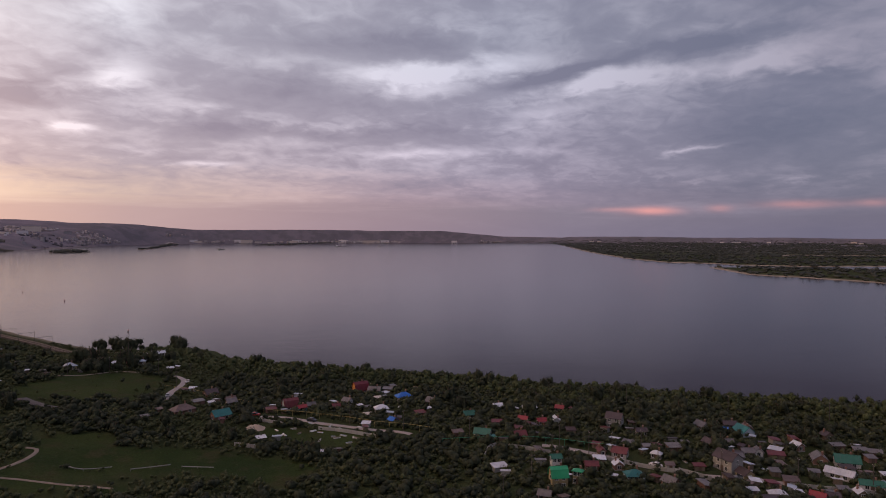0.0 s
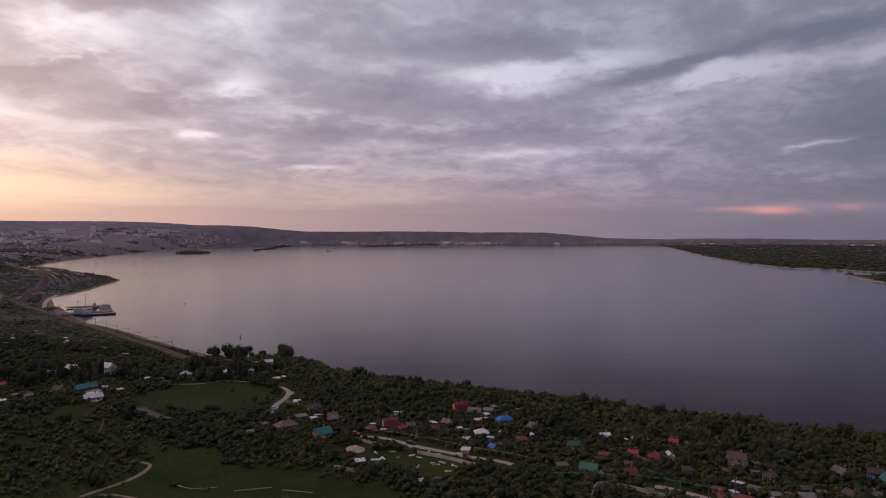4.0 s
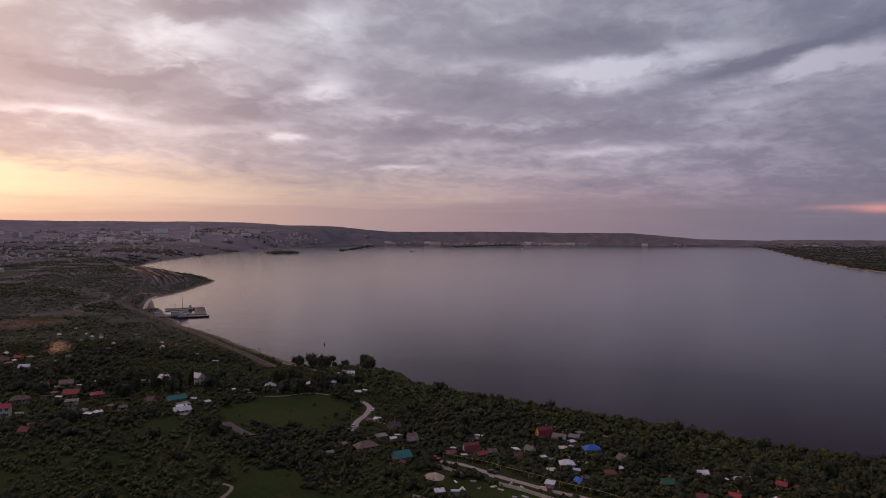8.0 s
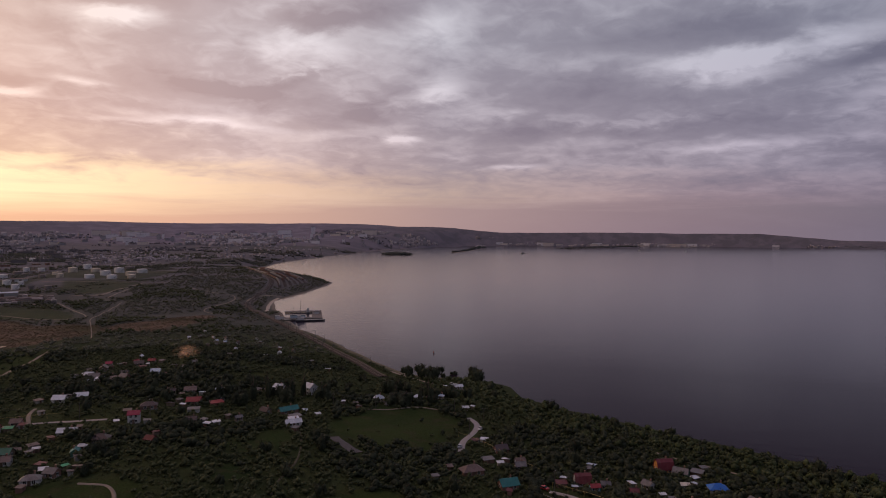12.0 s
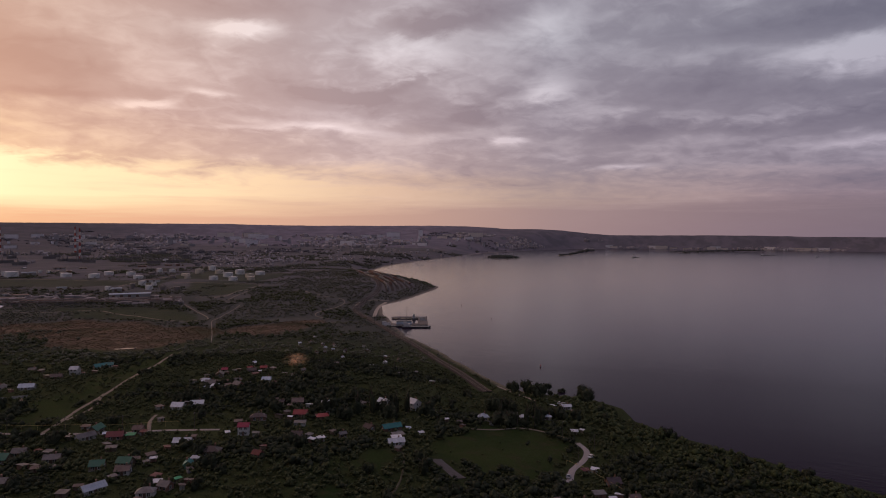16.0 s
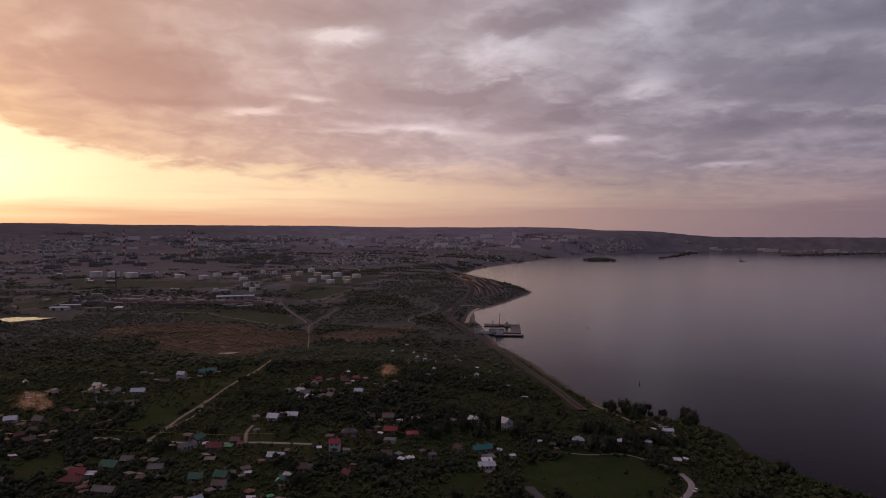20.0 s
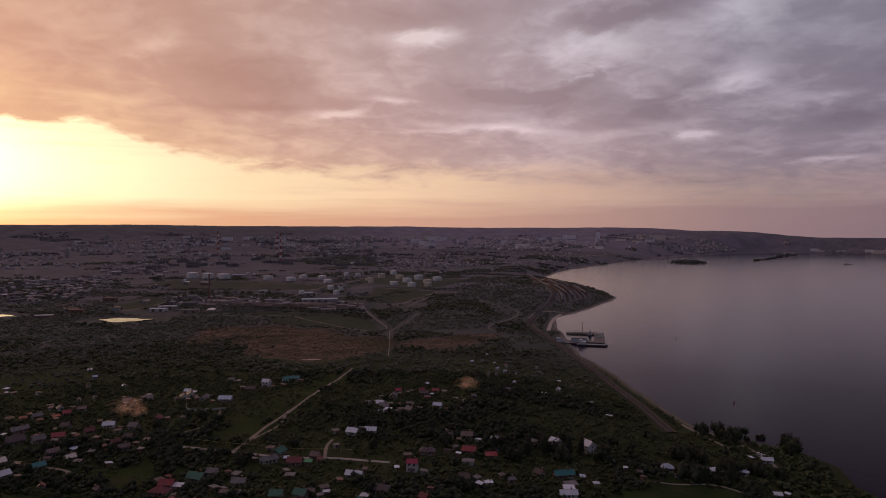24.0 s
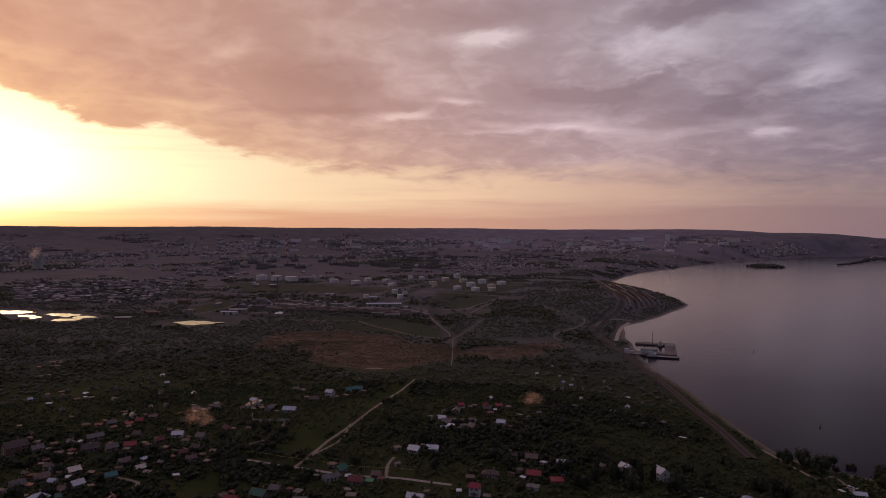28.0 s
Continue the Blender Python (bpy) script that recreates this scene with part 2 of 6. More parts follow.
# ---- materials ----
def material(name, rough=0.8, metal=0.0):
    m = bpy.data.materials.new(name)
    m.use_nodes = True
    t = Tree(m.node_tree)
    b = t.n("ShaderNodeBsdfPrincipled")
    t.nt.links.new(b.outputs[0], t.n("ShaderNodeOutputMaterial").inputs[0])
    b.inputs["Roughness"].default_value = rough
    b.inputs["Metallic"].default_value = metal
    t.bsdf = b
    t.pos = t.n("ShaderNodeNewGeometry").outputs["Position"]
    return m, t


def bump(t, height, strength=0.4, distance=0.1):
    node = t.n("ShaderNodeBump")
    t.put(node.inputs["Strength"], strength)
    t.put(node.inputs["Distance"], distance)
    t.put(node.inputs["Height"], height)
    t.put(t.bsdf.inputs["Normal"], node.outputs[0])


def surface(name, a, b, scale=1.0, rough=0.8, metal=0.0, relief=0.3, island=0.0, gloss=0.5):
    """A weathered surface that wanders between two colours at two scales; island: how much each piece differs."""
    m, t = material(name, rough, metal)
    f = t.math("ADD", t.math("MULTIPLY", t.noise(t.pos, scale, 5.0, 0.6), 0.6), t.math("MULTIPLY", t.noise(t.pos, scale * 7.3, 3.0, 0.6), 0.4))
    col = t.mix(t.ramp(f, (0.3, 0.0), (0.7, 1.0)), a, b)
    if island:
        r = t.n("ShaderNodeNewGeometry").outputs["Random Per Island"]
        o = t.n("ShaderNodeObjectInfo").outputs["Random"]
        k = t.math("FRACT", t.math("ADD", r, o))
        col = t.mix(1.0, col, t.ramp(k, (0.0, 1.0 - island), (1.0, 1.0)), "MULTIPLY")
    t.put(t.bsdf.inputs["Base Color"], col)
    t.put(t.bsdf.inputs["Specular IOR Level"], gloss)
    if relief:
        bump(t, f, relief, 0.05)
    return m


def leaf_material(name, a, b, c):
    """Foliage: each clump takes its own green between three."""
    m, t = material(name, 0.75)
    geo = t.n("ShaderNodeNewGeometry").outputs["Random Per Island"]
    patch = t.noise(t.pos, 0.03, 3.0, 0.6)
    f = t.math("ADD", t.math("MULTIPLY", geo, 0.45), t.math("MULTIPLY", t.math("SUBTRACT", patch, 0.25), 1.1), clamp=True)
    tufts = t.noise(t.pos, 0.9, 4.0, 0.65)
    col = t.ramp(f, (0.0, a), (0.5, b), (1.0, c))
    t.put(t.bsdf.inputs["Base Color"], t.mix(1.0, col, t.ramp(tufts, (0.3, 0.7), (0.7, 1.25)), "MULTIPLY"))
    bump(t, tufts, 0.5, 0.4)
    t.put(t.bsdf.inputs["Specular IOR Level"], 0.1)
    return m


M_LEAF = leaf_material("foliage", (0.035, 0.043, 0.023), (0.058, 0.068, 0.032), (0.092, 0.100, 0.046))
M_LEAF_DARK = leaf_material("dark_foliage", (0.022, 0.028, 0.019), (0.034, 0.041, 0.025), (0.052, 0.060, 0.034))
# mid-distance greens lightened and greyed to imitate haze
M_LEAF_MID = leaf_material("haze_pale_foliage", (0.074, 0.080, 0.060), (0.108, 0.112, 0.080), (0.15, 0.147, 0.108))
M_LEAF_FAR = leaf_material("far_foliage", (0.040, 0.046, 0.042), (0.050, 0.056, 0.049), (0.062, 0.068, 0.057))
# leaves paled to mauve, the haze of distance mixed into the colour
M_LEAF_HAZED = leaf_material("hazed_foliage", (0.108, 0.104, 0.116), (0.132, 0.125, 0.137), (0.162, 0.151, 0.162))
M_LEAF_WILLOW = leaf_material("bank_willow_foliage", (0.034, 0.045, 0.021), (0.056, 0.070, 0.030), (0.088, 0.098, 0.046))
# bay woods: muted much like the mid-distance greens
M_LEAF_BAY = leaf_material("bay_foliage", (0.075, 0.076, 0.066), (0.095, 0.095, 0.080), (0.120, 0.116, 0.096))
M_BARK = surface("bark", (0.06, 0.045, 0.035), (0.12, 0.10, 0.08), 3.0, gloss=0.08)

# ---- plan ----
COAST = [(700, -500), (470, -60), (335, 115), (265, 185), (215, 240), (165, 297), (130, 337), (98, 372), (78, 402), (76, 430), (58, 452), (35, 458), (8, 472), (-19, 525),
         (-46, 584), (-79, 660), (-108, 712), (-127, 776), (-160, 877), (-186, 989), (-163, 1093), (-141, 1231), (-132, 1347), (-169, 1463), (-247, 1637), (-346, 1808), (-391, 1882)]
BAY = [(-395, 2211), (-316, 2688), (-115, 3615), (230, 4330), (480, 4630), (940, 4690), (1565, 4525), (2410, 4140), (2690, 3965), (2790, 3920), (3170, 3640), (3720, 3060), (5200, 3000), (6500, 6500),
       (-6500, 6500), (-6500, -6500), (700, -6500)]
EAST = [(2670, 3153), (1772, 1882), (1484, 1423), (1382, 1182), (1434, 1080), (1420, 1000), (1480, 880), (1660, 780), (2300, 650), (6500, 900), (6500, 5200), (3300, 4100)]
SPIT = [(1270, 958), (1119, 749), (1130, 640), (1119, 514), (1250, 420), (1500, 480), (1520, 640), (1420, 800)]
ISLANDS = [[(-80, 2960), (-15, 2850), (78, 2930), (50, 3080), (-40, 3090)], [(262, 3260), (300, 3250), (560, 4040), (575, 4180), (500, 4150), (350, 3500)],
           [(960, 3930), (1051, 3790), (1331, 4050), (1660, 4270), (1600, 4420), (1250, 4180)]]


LAGOONS = [[(2050, 1300), (2250, 1080), (2400, 1120), (2180, 1340)]]


def inland(px, py, poly):
    """Distance to a shoreline, above 0 inside it."""
    d = np.full(px.shape, 1e12)
    inside = np.zeros(px.shape, bool)
    n = len(poly)
    for i in range(n):
        (ax, ay), (bx, by) = poly[i], poly[(i + 1) % n]
        ex, ey = bx - ax, by - ay
        u = np.clip(((px - ax) * ex + (py - ay) * ey) / (ex * ex + ey * ey), 0, 1)
        d = np.minimum(d, (px - ax - u * ex) ** 2 + (py - ay - u * ey) ** 2)
        if ay != by:
            cross = ((ay > py) != (by > py)) & (px < ex * (py - ay) / ey + ax)
            inside ^= cross
    return np.where(inside, 1, -1) * np.sqrt(d)


def smooth(a, b, v):
    u = np.clip((v - a) / (b - a), 0, 1)
    return u * u * (3 - 2 * u)


def lattice(px, py, size, seed=0):
    """Smooth value noise, -1 to 1."""
    gx, gy = px / size, py / size
    ix, iy = np.floor(gx), np.floor(gy)
    fx, fy = gx - ix, gy - iy
    fx, fy = fx * fx * (3 - 2 * fx), fy * fy * (3 - 2 * fy)

    def rnd(i, j):
        return np.modf(np.abs(np.sin(i * 127.1 + j * 311.7 + seed * 74.7) * 43758.5453))[0] * 2 - 1

    return (rnd(ix, iy) * (1 - fx) + rnd(ix + 1, iy) * fx) * (1 - fy) + (rnd(ix, iy + 1) * (1 - fx) + rnd(ix + 1, iy + 1) * fx) * fy


def shore(px, py):
    """Distance inland from the nearest water's edge of any land."""
    s = inland(px, py, COAST + BAY)
    for poly in (EAST, SPIT, *ISLANDS):
        s = np.maximum(s, inland(px, py, poly))
    for poly in LAGOONS:
        s = np.minimum(s, -inland(px, py, poly))
    return s + 3 * lattice(px, py, 25, 3) * smooth(300, 900, np.hypot(px, py))


def hill_top(azd):
    return np.interp(azd, [-180, -60, -40, -20, -7, 0, 3, 5, 7, 9, 20, 30, 32, 35, 42, 60, 90, 120, 180], [160, 158, 158, 150, 145, 141, 138, 133, 126, 121, 121, 110, 96, 75, 66, 62, 62, 110, 160])


def height(px, py):
    px, py = np.asarray(px, float), np.asarray(py, float)
    s = shore(px, py)
    r, a = np.hypot(px, py), np.degrees(np.arctan2(px, py))
    west = smooth(60, -110, px)
    z = 1.2 + west * (7 + 9 * smooth(720, 330, py)) + 7 * smooth(800, 1400, py) * smooth(0, -300, px)
    z = 0.6 + z * smooth(0, 110, s) + 1.5 * smooth(0, 25, s)
    z = z + (1.6 * lattice(px, py, 70, 1) + 0.5 * lattice(px, py, 18, 2)) * smooth(10, 60, s)
    z = z + 25 * smooth(2300, 4000, r) * smooth(0, 250, s) * smooth(820, 200, px)
    z = z + (hill_top(a) - 25) * (smooth(2, 13, a) * smooth(4790, 4910, r) + (1 - smooth(2, 13, a)) * (0.6 * smooth(3300, 4880, r) + 0.4 * smooth(4200, 4880, r))) * smooth(-60, 160, s)
    z = z + 5 * lattice(px, py, 500, 5) * smooth(3000, 4500, r)
    return np.where(s > 0, z, 0.6 + np.maximum(s * 0.15, -4.6))


def ground_z(x, y):
    return float(height(np.array([x]), np.array([y]))[0])


def marsh(px, py):
    """1 on the brown reed flats."""
    w = 0.18 * lattice(px, py, 60, 7) + 0.10 * lattice(px, py, 22, 8)
    m = np.maximum(inland(px, py, REEDS[0]), inland(px, py, REEDS[1]))
    return np.clip((m + 110 * w) / 10, 0, 1)


REEDS = [[(-560, 637), (-580, 690), (-528, 712), (-470, 730), (-390, 715), (-314, 676), (-264, 600), (-290, 551), (-320, 514), (-379, 527), (-479, 570)],
         [(-276, 644), (-265, 700), (-250, 750), (-208, 775), (-187, 750), (-196, 659), (-239, 629)]]
FIELDS = [[(-35, 322), (-20, 345), (-2, 361), (35, 364), (42, 350), (33, 322), (15, 296), (-4, 292), (-20, 303)], [(-64, 262), (-52, 296), (-42, 293), (-41, 267), (-60, 240)], [(-122, 222), (-100, 231), (-84, 216), (-96, 205)], [(-252, 240), (-232, 262), (-214, 262), (-226, 236)], [(-240, 292), (-214, 292), (-240, 470), (-262, 480), (-256, 400)],
          [(-524, 1047), (-420, 1157), (-539, 1255), (-597, 1224)], [(-500, 735), (-350, 728), (-350, 757), (-433, 854), (-600, 838)], [(-1120, 1100), (-640, 1150), (-640, 1260), (-1120, 1270)],
          [(-27, 225), (-18, 235), (-3, 239), (16, 221), (45, 206), (67, 184), (69, 170), (47, 172), (32, 182), (18, 178), (3, 174), (-24, 177)], [(-2000, 3000), (-300, 3100), (-300, 3350), (-2300, 3300)], [(52, 236), (74, 224), (96, 196), (76, 188), (50, 208)],
          [(115, 156), (128, 164), (140, 146), (128, 138)], [(-700, 1290), (-470, 1250), (-470, 1480), (-720, 1600)],
          [(-1041, 1133), (-911, 1199), (-723, 1214), (-691, 1129), (-977, 1065)], [(-551, 1160), (-448, 1150), (-434, 1064), (-433, 990), (-477, 1009)], [(-860, 811), (-892, 961), (-833, 907), (-807, 873), (-780, 771)]]
PONDS = [[(-1090, 651), (-1063, 668), (-1015, 664), (-1010, 640), (-1040, 632)], [(-995, 624), (-978, 635), (-931, 620), (-937, 602)], [(-985, 655), (-961, 672), (-915, 672), (-920, 645)],
         [(-905, 646), (-898, 666), (-868, 663), (-872, 640)], [(-900, 612), (-890, 629), (-862, 630), (-858, 602)], [(-710, 647), (-735, 680), (-712, 703), (-665, 704), (-685, 671)],
         [(-316, 513), (-314, 518), (-300, 524), (-301, 519)]]


def opened(px, py):
    """1 on mown or bare ground where no scrub stands."""
    m = np.full(px.shape, -1e9)
    for poly in FIELDS:
        m = np.maximum(m, inland(px, py, poly))
    return np.clip((m + 9 * lattice(px, py, 17, 21) + 4 * lattice(px, py, 6, 22) + 2) / 6, 0, 1)


def sheet(name, px, py, pz, wrap, mat):
    """A grid of points as one smooth mesh."""
    rows, cols = px.shape
    idx = np.arange(rows * cols).reshape(rows, cols)
    nxt = np.roll(idx, -1, 1) if wrap else idx[:, 1:]
    cur = idx if wrap else idx[:, :-1]
    f = np.stack([cur[:-1], nxt[:-1], nxt[1:], cur[1:]], -1).reshape(-1, 4)
    return raw_mesh(name, np.stack([px, py, pz], -1).reshape(-1, 3), f, mat, True)


def raw_mesh(name, verts, faces, mat, smooth_faces=False):
    me = bpy.data.meshes.new(name)
    k = faces.shape[1]
    me.vertices.add(len(verts))
    me.vertices.foreach_set("co", np.ascontiguousarray(verts, np.float32).ravel())
    me.loops.add(faces.size)
    me.loops.foreach_set("vertex_index", np.ascontiguousarray(faces, np.int32).ravel())
    me.polygons.add(len(faces))
    me.polygons.foreach_set("loop_start", np.arange(0, faces.size, k, dtype=np.int32))
    me.polygons.foreach_set("use_smooth", np.full(len(faces), smooth_faces))
    me.update(calc_edges=True)
    me.materials.append(mat)
    return me


# ---- ground and water ----
M_GROUND, G = material("ground", 0.95)
G.put(G.bsdf.inputs["Specular IOR Level"], 0.06)
att = G.n("ShaderNodeAttribute")
att.attribute_name = "reeds"
g1, g2 = G.noise(G.pos, 0.02, 5.0, 0.6), G.noise(G.pos, 0.4, 4.0, 0.65)
g3 = G.noise(G.pos, 1.6, 4.0, 0.7)
grass = G.mix(G.ramp(g1, (0.35, 0.0), (0.65, 1.0)), (0.032, 0.045, 0.017), (0.054, 0.066, 0.026))
grass = G.mix(G.ramp(g2, (0.5, 0.0), (0.8, 0.25)), grass, (0.036, 0.032, 0.018))
grass = G.mix(G.ramp(g3, (0.4, 0.7), (0.6, 0.0)), grass, (0.018, 0.024, 0.009))
reeds = G.mix(G.ramp(G.noise(G.pos, 0.06, 5.0, 0.65), (0.35, 0.0), (0.65, 1.0)), (0.17, 0.118, 0.086), (0.085, 0.068, 0.046))
reeds = G.mix(G.ramp(G.noise(G.pos, 0.022, 5.0, 0.7), (0.5, 0.0), (0.62, 0.75)), reeds, (0.045, 0.046, 0.022))
att2, att3 = G.n("ShaderNodeAttribute"), G.n("ShaderNodeAttribute")
att2.attribute_name, att3.attribute_name = "meadow", "sand"
meadow = G.mix(G.ramp(g1, (0.4, 0.0), (0.6, 1.0)), (0.022, 0.041, 0.011), (0.042, 0.060, 0.017))
meadow = G.mix(G.ramp(G.noise(G.pos, 0.11, 5.0, 0.65), (0.5, 0.0), (0.68, 0.8)), meadow, (0.060, 0.052, 0.026))
meadow = G.mix(G.ramp(g3, (0.4, 0.5), (0.6, 0.0)), meadow, (0.009, 0.014, 0.005))
sandy = G.mix(g2, (0.26, 0.21, 0.16), (0.36, 0.31, 0.25))
# far ground turned mauve and low in contrast: distance haze put into its colour
steppe_haze = G.mix(G.ramp(G.noise(G.pos, 0.004, 5.0, 0.6), (0.35, 0.0), (0.65, 1.0)), (0.182, 0.165, 0.205), (0.222, 0.197, 0.236))
steppe_haze = G.mix(G.ramp(G.noise(G.pos, 0.011, 6.0, 0.65), (0.42, 0.0), (0.56, 0.8)), steppe_haze, (0.140, 0.132, 0.160))
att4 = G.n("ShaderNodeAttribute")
att4.attribute_name = "steppe_haze"
grass = G.mix(att4.outputs["Fac"], grass, steppe_haze)
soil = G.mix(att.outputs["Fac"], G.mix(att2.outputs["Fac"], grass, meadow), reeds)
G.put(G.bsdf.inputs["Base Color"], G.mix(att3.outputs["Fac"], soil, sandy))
bump(G, G.math("ADD", g2, g3), 0.8, 0.4)

turn = np.radians(np.concatenate([np.arange(-75, 80, 0.24), np.arange(80, 285, 2.5)]))
rings = np.concatenate([np.linspace(0.001, 120, 12), np.geomspace(130, 4930, 310)])
RR, TT = np.meshgrid(rings, turn, indexing="ij")
gx, gy = RR * np.sin(TT), RR * np.cos(TT)
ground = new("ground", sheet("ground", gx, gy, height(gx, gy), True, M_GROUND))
a = ground.data.attributes.new("reeds", "FLOAT", "POINT")
a.data.foreach_set("value", marsh(gx, gy).astype(np.float32).ravel())
far_sand = smooth(900, 1200, np.hypot(gx, gy))
# the painted haze gains weight with distance; meadow green fades out there too
for key, val in (("meadow", opened(gx, gy) * (1 - 0.35 * smooth(500, 900, np.hypot(gx, gy)) - 0.4 * smooth(1800, 3000, np.hypot(gx, gy)))), ("steppe_haze", np.maximum(smooth(2200, 3900, np.hypot(gx, gy)) * (gx < 5200) * (1 - 0.5 * smooth(-22, -38, np.degrees(np.arctan2(gx, gy)))) * (1 - 0.28 * smooth(-9, 3, np.degrees(np.arctan2(gx, gy)))), (0.32 * smooth(560, 800, np.hypot(gx, gy)) + 0.25 * smooth(950, 1500, np.hypot(gx, gy))) * (gx < 0))), ("sand", smooth(1.6 + far_sand * np.where(gx > 900, 14, 2), 0, shore(gx, gy)) * (gy > -100) * (1 - smooth(3600, 4200, np.hypot(gx, gy))) * (1 - (gx > 60) * (np.hypot(gx, gy) < 900)) * np.where(gx < 100, 0.45, 1.0))):
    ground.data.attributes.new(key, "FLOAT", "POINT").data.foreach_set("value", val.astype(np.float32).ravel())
tagged(ground, "dark green scrubby ground with brown reed flats", "ground", kind="structure")

M_WATER, Q = material("water", 0.15)
Q.put(Q.bsdf.inputs["Base Color"], (0.017, 0.0095, 0.021))
Q.put(Q.bsdf.inputs["IOR"], 1.30)
# small waves show their near faces under a steep look and blend to a sheen far off
facing = Q.n("ShaderNodeLayerWeight").outputs["Facing"]
Q.put(Q.bsdf.inputs["Specular IOR Level"], Q.ramp(facing, (0.66, 0.02), (0.8, 0.088), (0.93, 0.48)))
along = Q.mapping(Q.pos, (1, 1, 1), (0, 0, radians(22)))
wavelets = Q.noise(Q.mapping(along, (0.09, 0.3, 1)), 1.0, 4.0, 0.6, 0.6)
chop = Q.noise(Q.mapping(along, (0.035, 0.09, 1)), 1.0, 3.0, 0.5)
# cat's paws: the wind roughens some stretches and leaves others smooth
gusts = Q.ramp(Q.noise(Q.mapping(along, (0.0045, 0.011, 1)), 1.0, 4.0, 0.6), (0.35, 0.6), (0.65, 1.0))
bump(Q, Q.math("MULTIPLY", Q.math("ADD", wavelets, Q.math("MULTIPLY", chop, 1.2)), gusts), 0.32, 0.36)
RW, TW = np.meshgrid(np.array([0.5, 1000, 2500, 4925]), np.radians(np.arange(0, 360, 3)), indexing="ij")
water = new("water", sheet("water", RW * np.sin(TW), RW * np.cos(TW), RW * 0, True, M_WATER))
tagged(water, "wide calm river under a dusk sky", "river", kind="structure")


# ---- building kit ----
KEPT = []


class Shape:
    """Gathers simple solids into one mesh."""

    def __init__(self):
        self.v, self.f = [], []

    def poly(self, pts, faces):
        n = len(self.v)
        self.v += [tuple(p) for p in pts]
        self.f += [tuple(i + n for i in f) for f in faces]
        return self

    def box(self, x0, x1, y0, y1, z0, z1):
        p = [(x, y, z) for z in (z0, z1) for x, y in ((x0, y0), (x1, y0), (x1, y1), (x0, y1))]
        return self.poly(p, [(0, 3, 2, 1), (4, 5, 6, 7), (0, 1, 5, 4), (1, 2, 6, 5), (2, 3, 7, 6), (3, 0, 4, 7)])

    def tube(self, x, y, z0, z1, r0, r1, n=10, cap=True):
        p = [(x + r * math.cos(i * 2 * math.pi / n), y + r * math.sin(i * 2 * math.pi / n), z) for z, r in ((z0, r0), (z1, r1)) for i in range(n)]
        f = [(i, (i + 1) % n, n + (i + 1) % n, n + i) for i in range(n)]
        if cap:
            f += [tuple(range(n, 2 * n)), tuple(range(n - 1, -1, -1))]
        return self.poly(p, f)

    def beam(self, a, b, r, n=5):
        """A round bar from a to b."""
        a, b = Vector(a), Vector(b)
        w = (b - a).normalized()
        u = w.orthogonal().normalized()
        q = w.cross(u)
        ring = [u * math.cos(i * 2 * math.pi / n) * r + q * math.sin(i * 2 * math.pi / n) * r for i in range(n)]
        return self.poly([a + k for k in ring] + [b + k for k in ring], [(i, (i + 1) % n, n + (i + 1) % n, n + i) for i in range(n)] + [tuple(range(n, 2 * n)), tuple(range(n - 1, -1, -1))])

    def slab(self, quad, t):
        """A plate of thickness t over four corners, thickened upwards along its normal."""
        q = [Vector(p) for p in quad]
        n = (q[1] - q[0]).cross(q[3] - q[0]).normalized() * t
        return self.poly(q + [p + n for p in q], [(3, 2, 1, 0), (4, 5, 6, 7), (0, 1, 5, 4), (1, 2, 6, 5), (2, 3, 7, 6), (3, 0, 4, 7)])

    def mesh(self, name, *mats):
        me = bpy.data.meshes.new(name)
        me.from_pydata(self.v, [], self.f)
        me.update()
        for m in mats:
            me.materials.append(m)
        return me


def part(name, shape, mat, parent, label="", m=None):
    """One mesh object under a thing; shape is a Shape or a mesh that alike parts share."""
    me = shape if isinstance(shape, bpy.types.Mesh) else shape.mesh(name, mat)
    ob = new(name, me)
    ob.parent = parent
    if m is not None:
        ob.matrix_basis = m
    if label:
        ob["label"] = label
    return ob


def thing(name, x, y, rz=0.0, z=None, label="", category="", group=""):
    ob = new(name)
    ob.matrix_basis = pose(x, y, ground_z(x, y) if z is None else z, 0, 0, rz)
    return tagged(ob, label, category, group)


def metal_roof(name, a, b, pitch=0.35):
    """Painted sheet roofing with seams and faded patches."""
    m, t = material(name, 0.45, 0.0)
    tc = t.n("ShaderNodeTexCoord").outputs["Object"]
    wave = t.n("ShaderNodeTexWave")
    t.put(wave.inputs["Vector"], tc)
    t.put(wave.inputs["Scale"], 0.9)
    t.put(wave.inputs["Distortion"], 0.3)
    f = t.noise(t.pos, 0.5, 5.0, 0.65)
    stain = t.noise(t.mapping(tc, (2.5, 0.3, 0.3)), 1.0, 4.0, 0.6)
    col = t.mix(t.ramp(f, (0.35, 0.0), (0.7, 1.0)), a, b)
    col = t.mix(t.ramp(stain, (0.52, 0.0), (0.8, 0.35)), col, (0.13, 0.12, 0.115))
    col = t.mix(1.0, col, t.ramp(t.n("ShaderNodeObjectInfo").outputs["Random"], (0.0, 0.72), (1.0, 1.0)), "MULTIPLY")
    t.put(t.bsdf.inputs["Base Color"], col)
    t.put(t.bsdf.inputs["Specular IOR Level"], 0.25)
    bump(t, wave.outputs["Fac"], 0.35, 0.04)
    return m


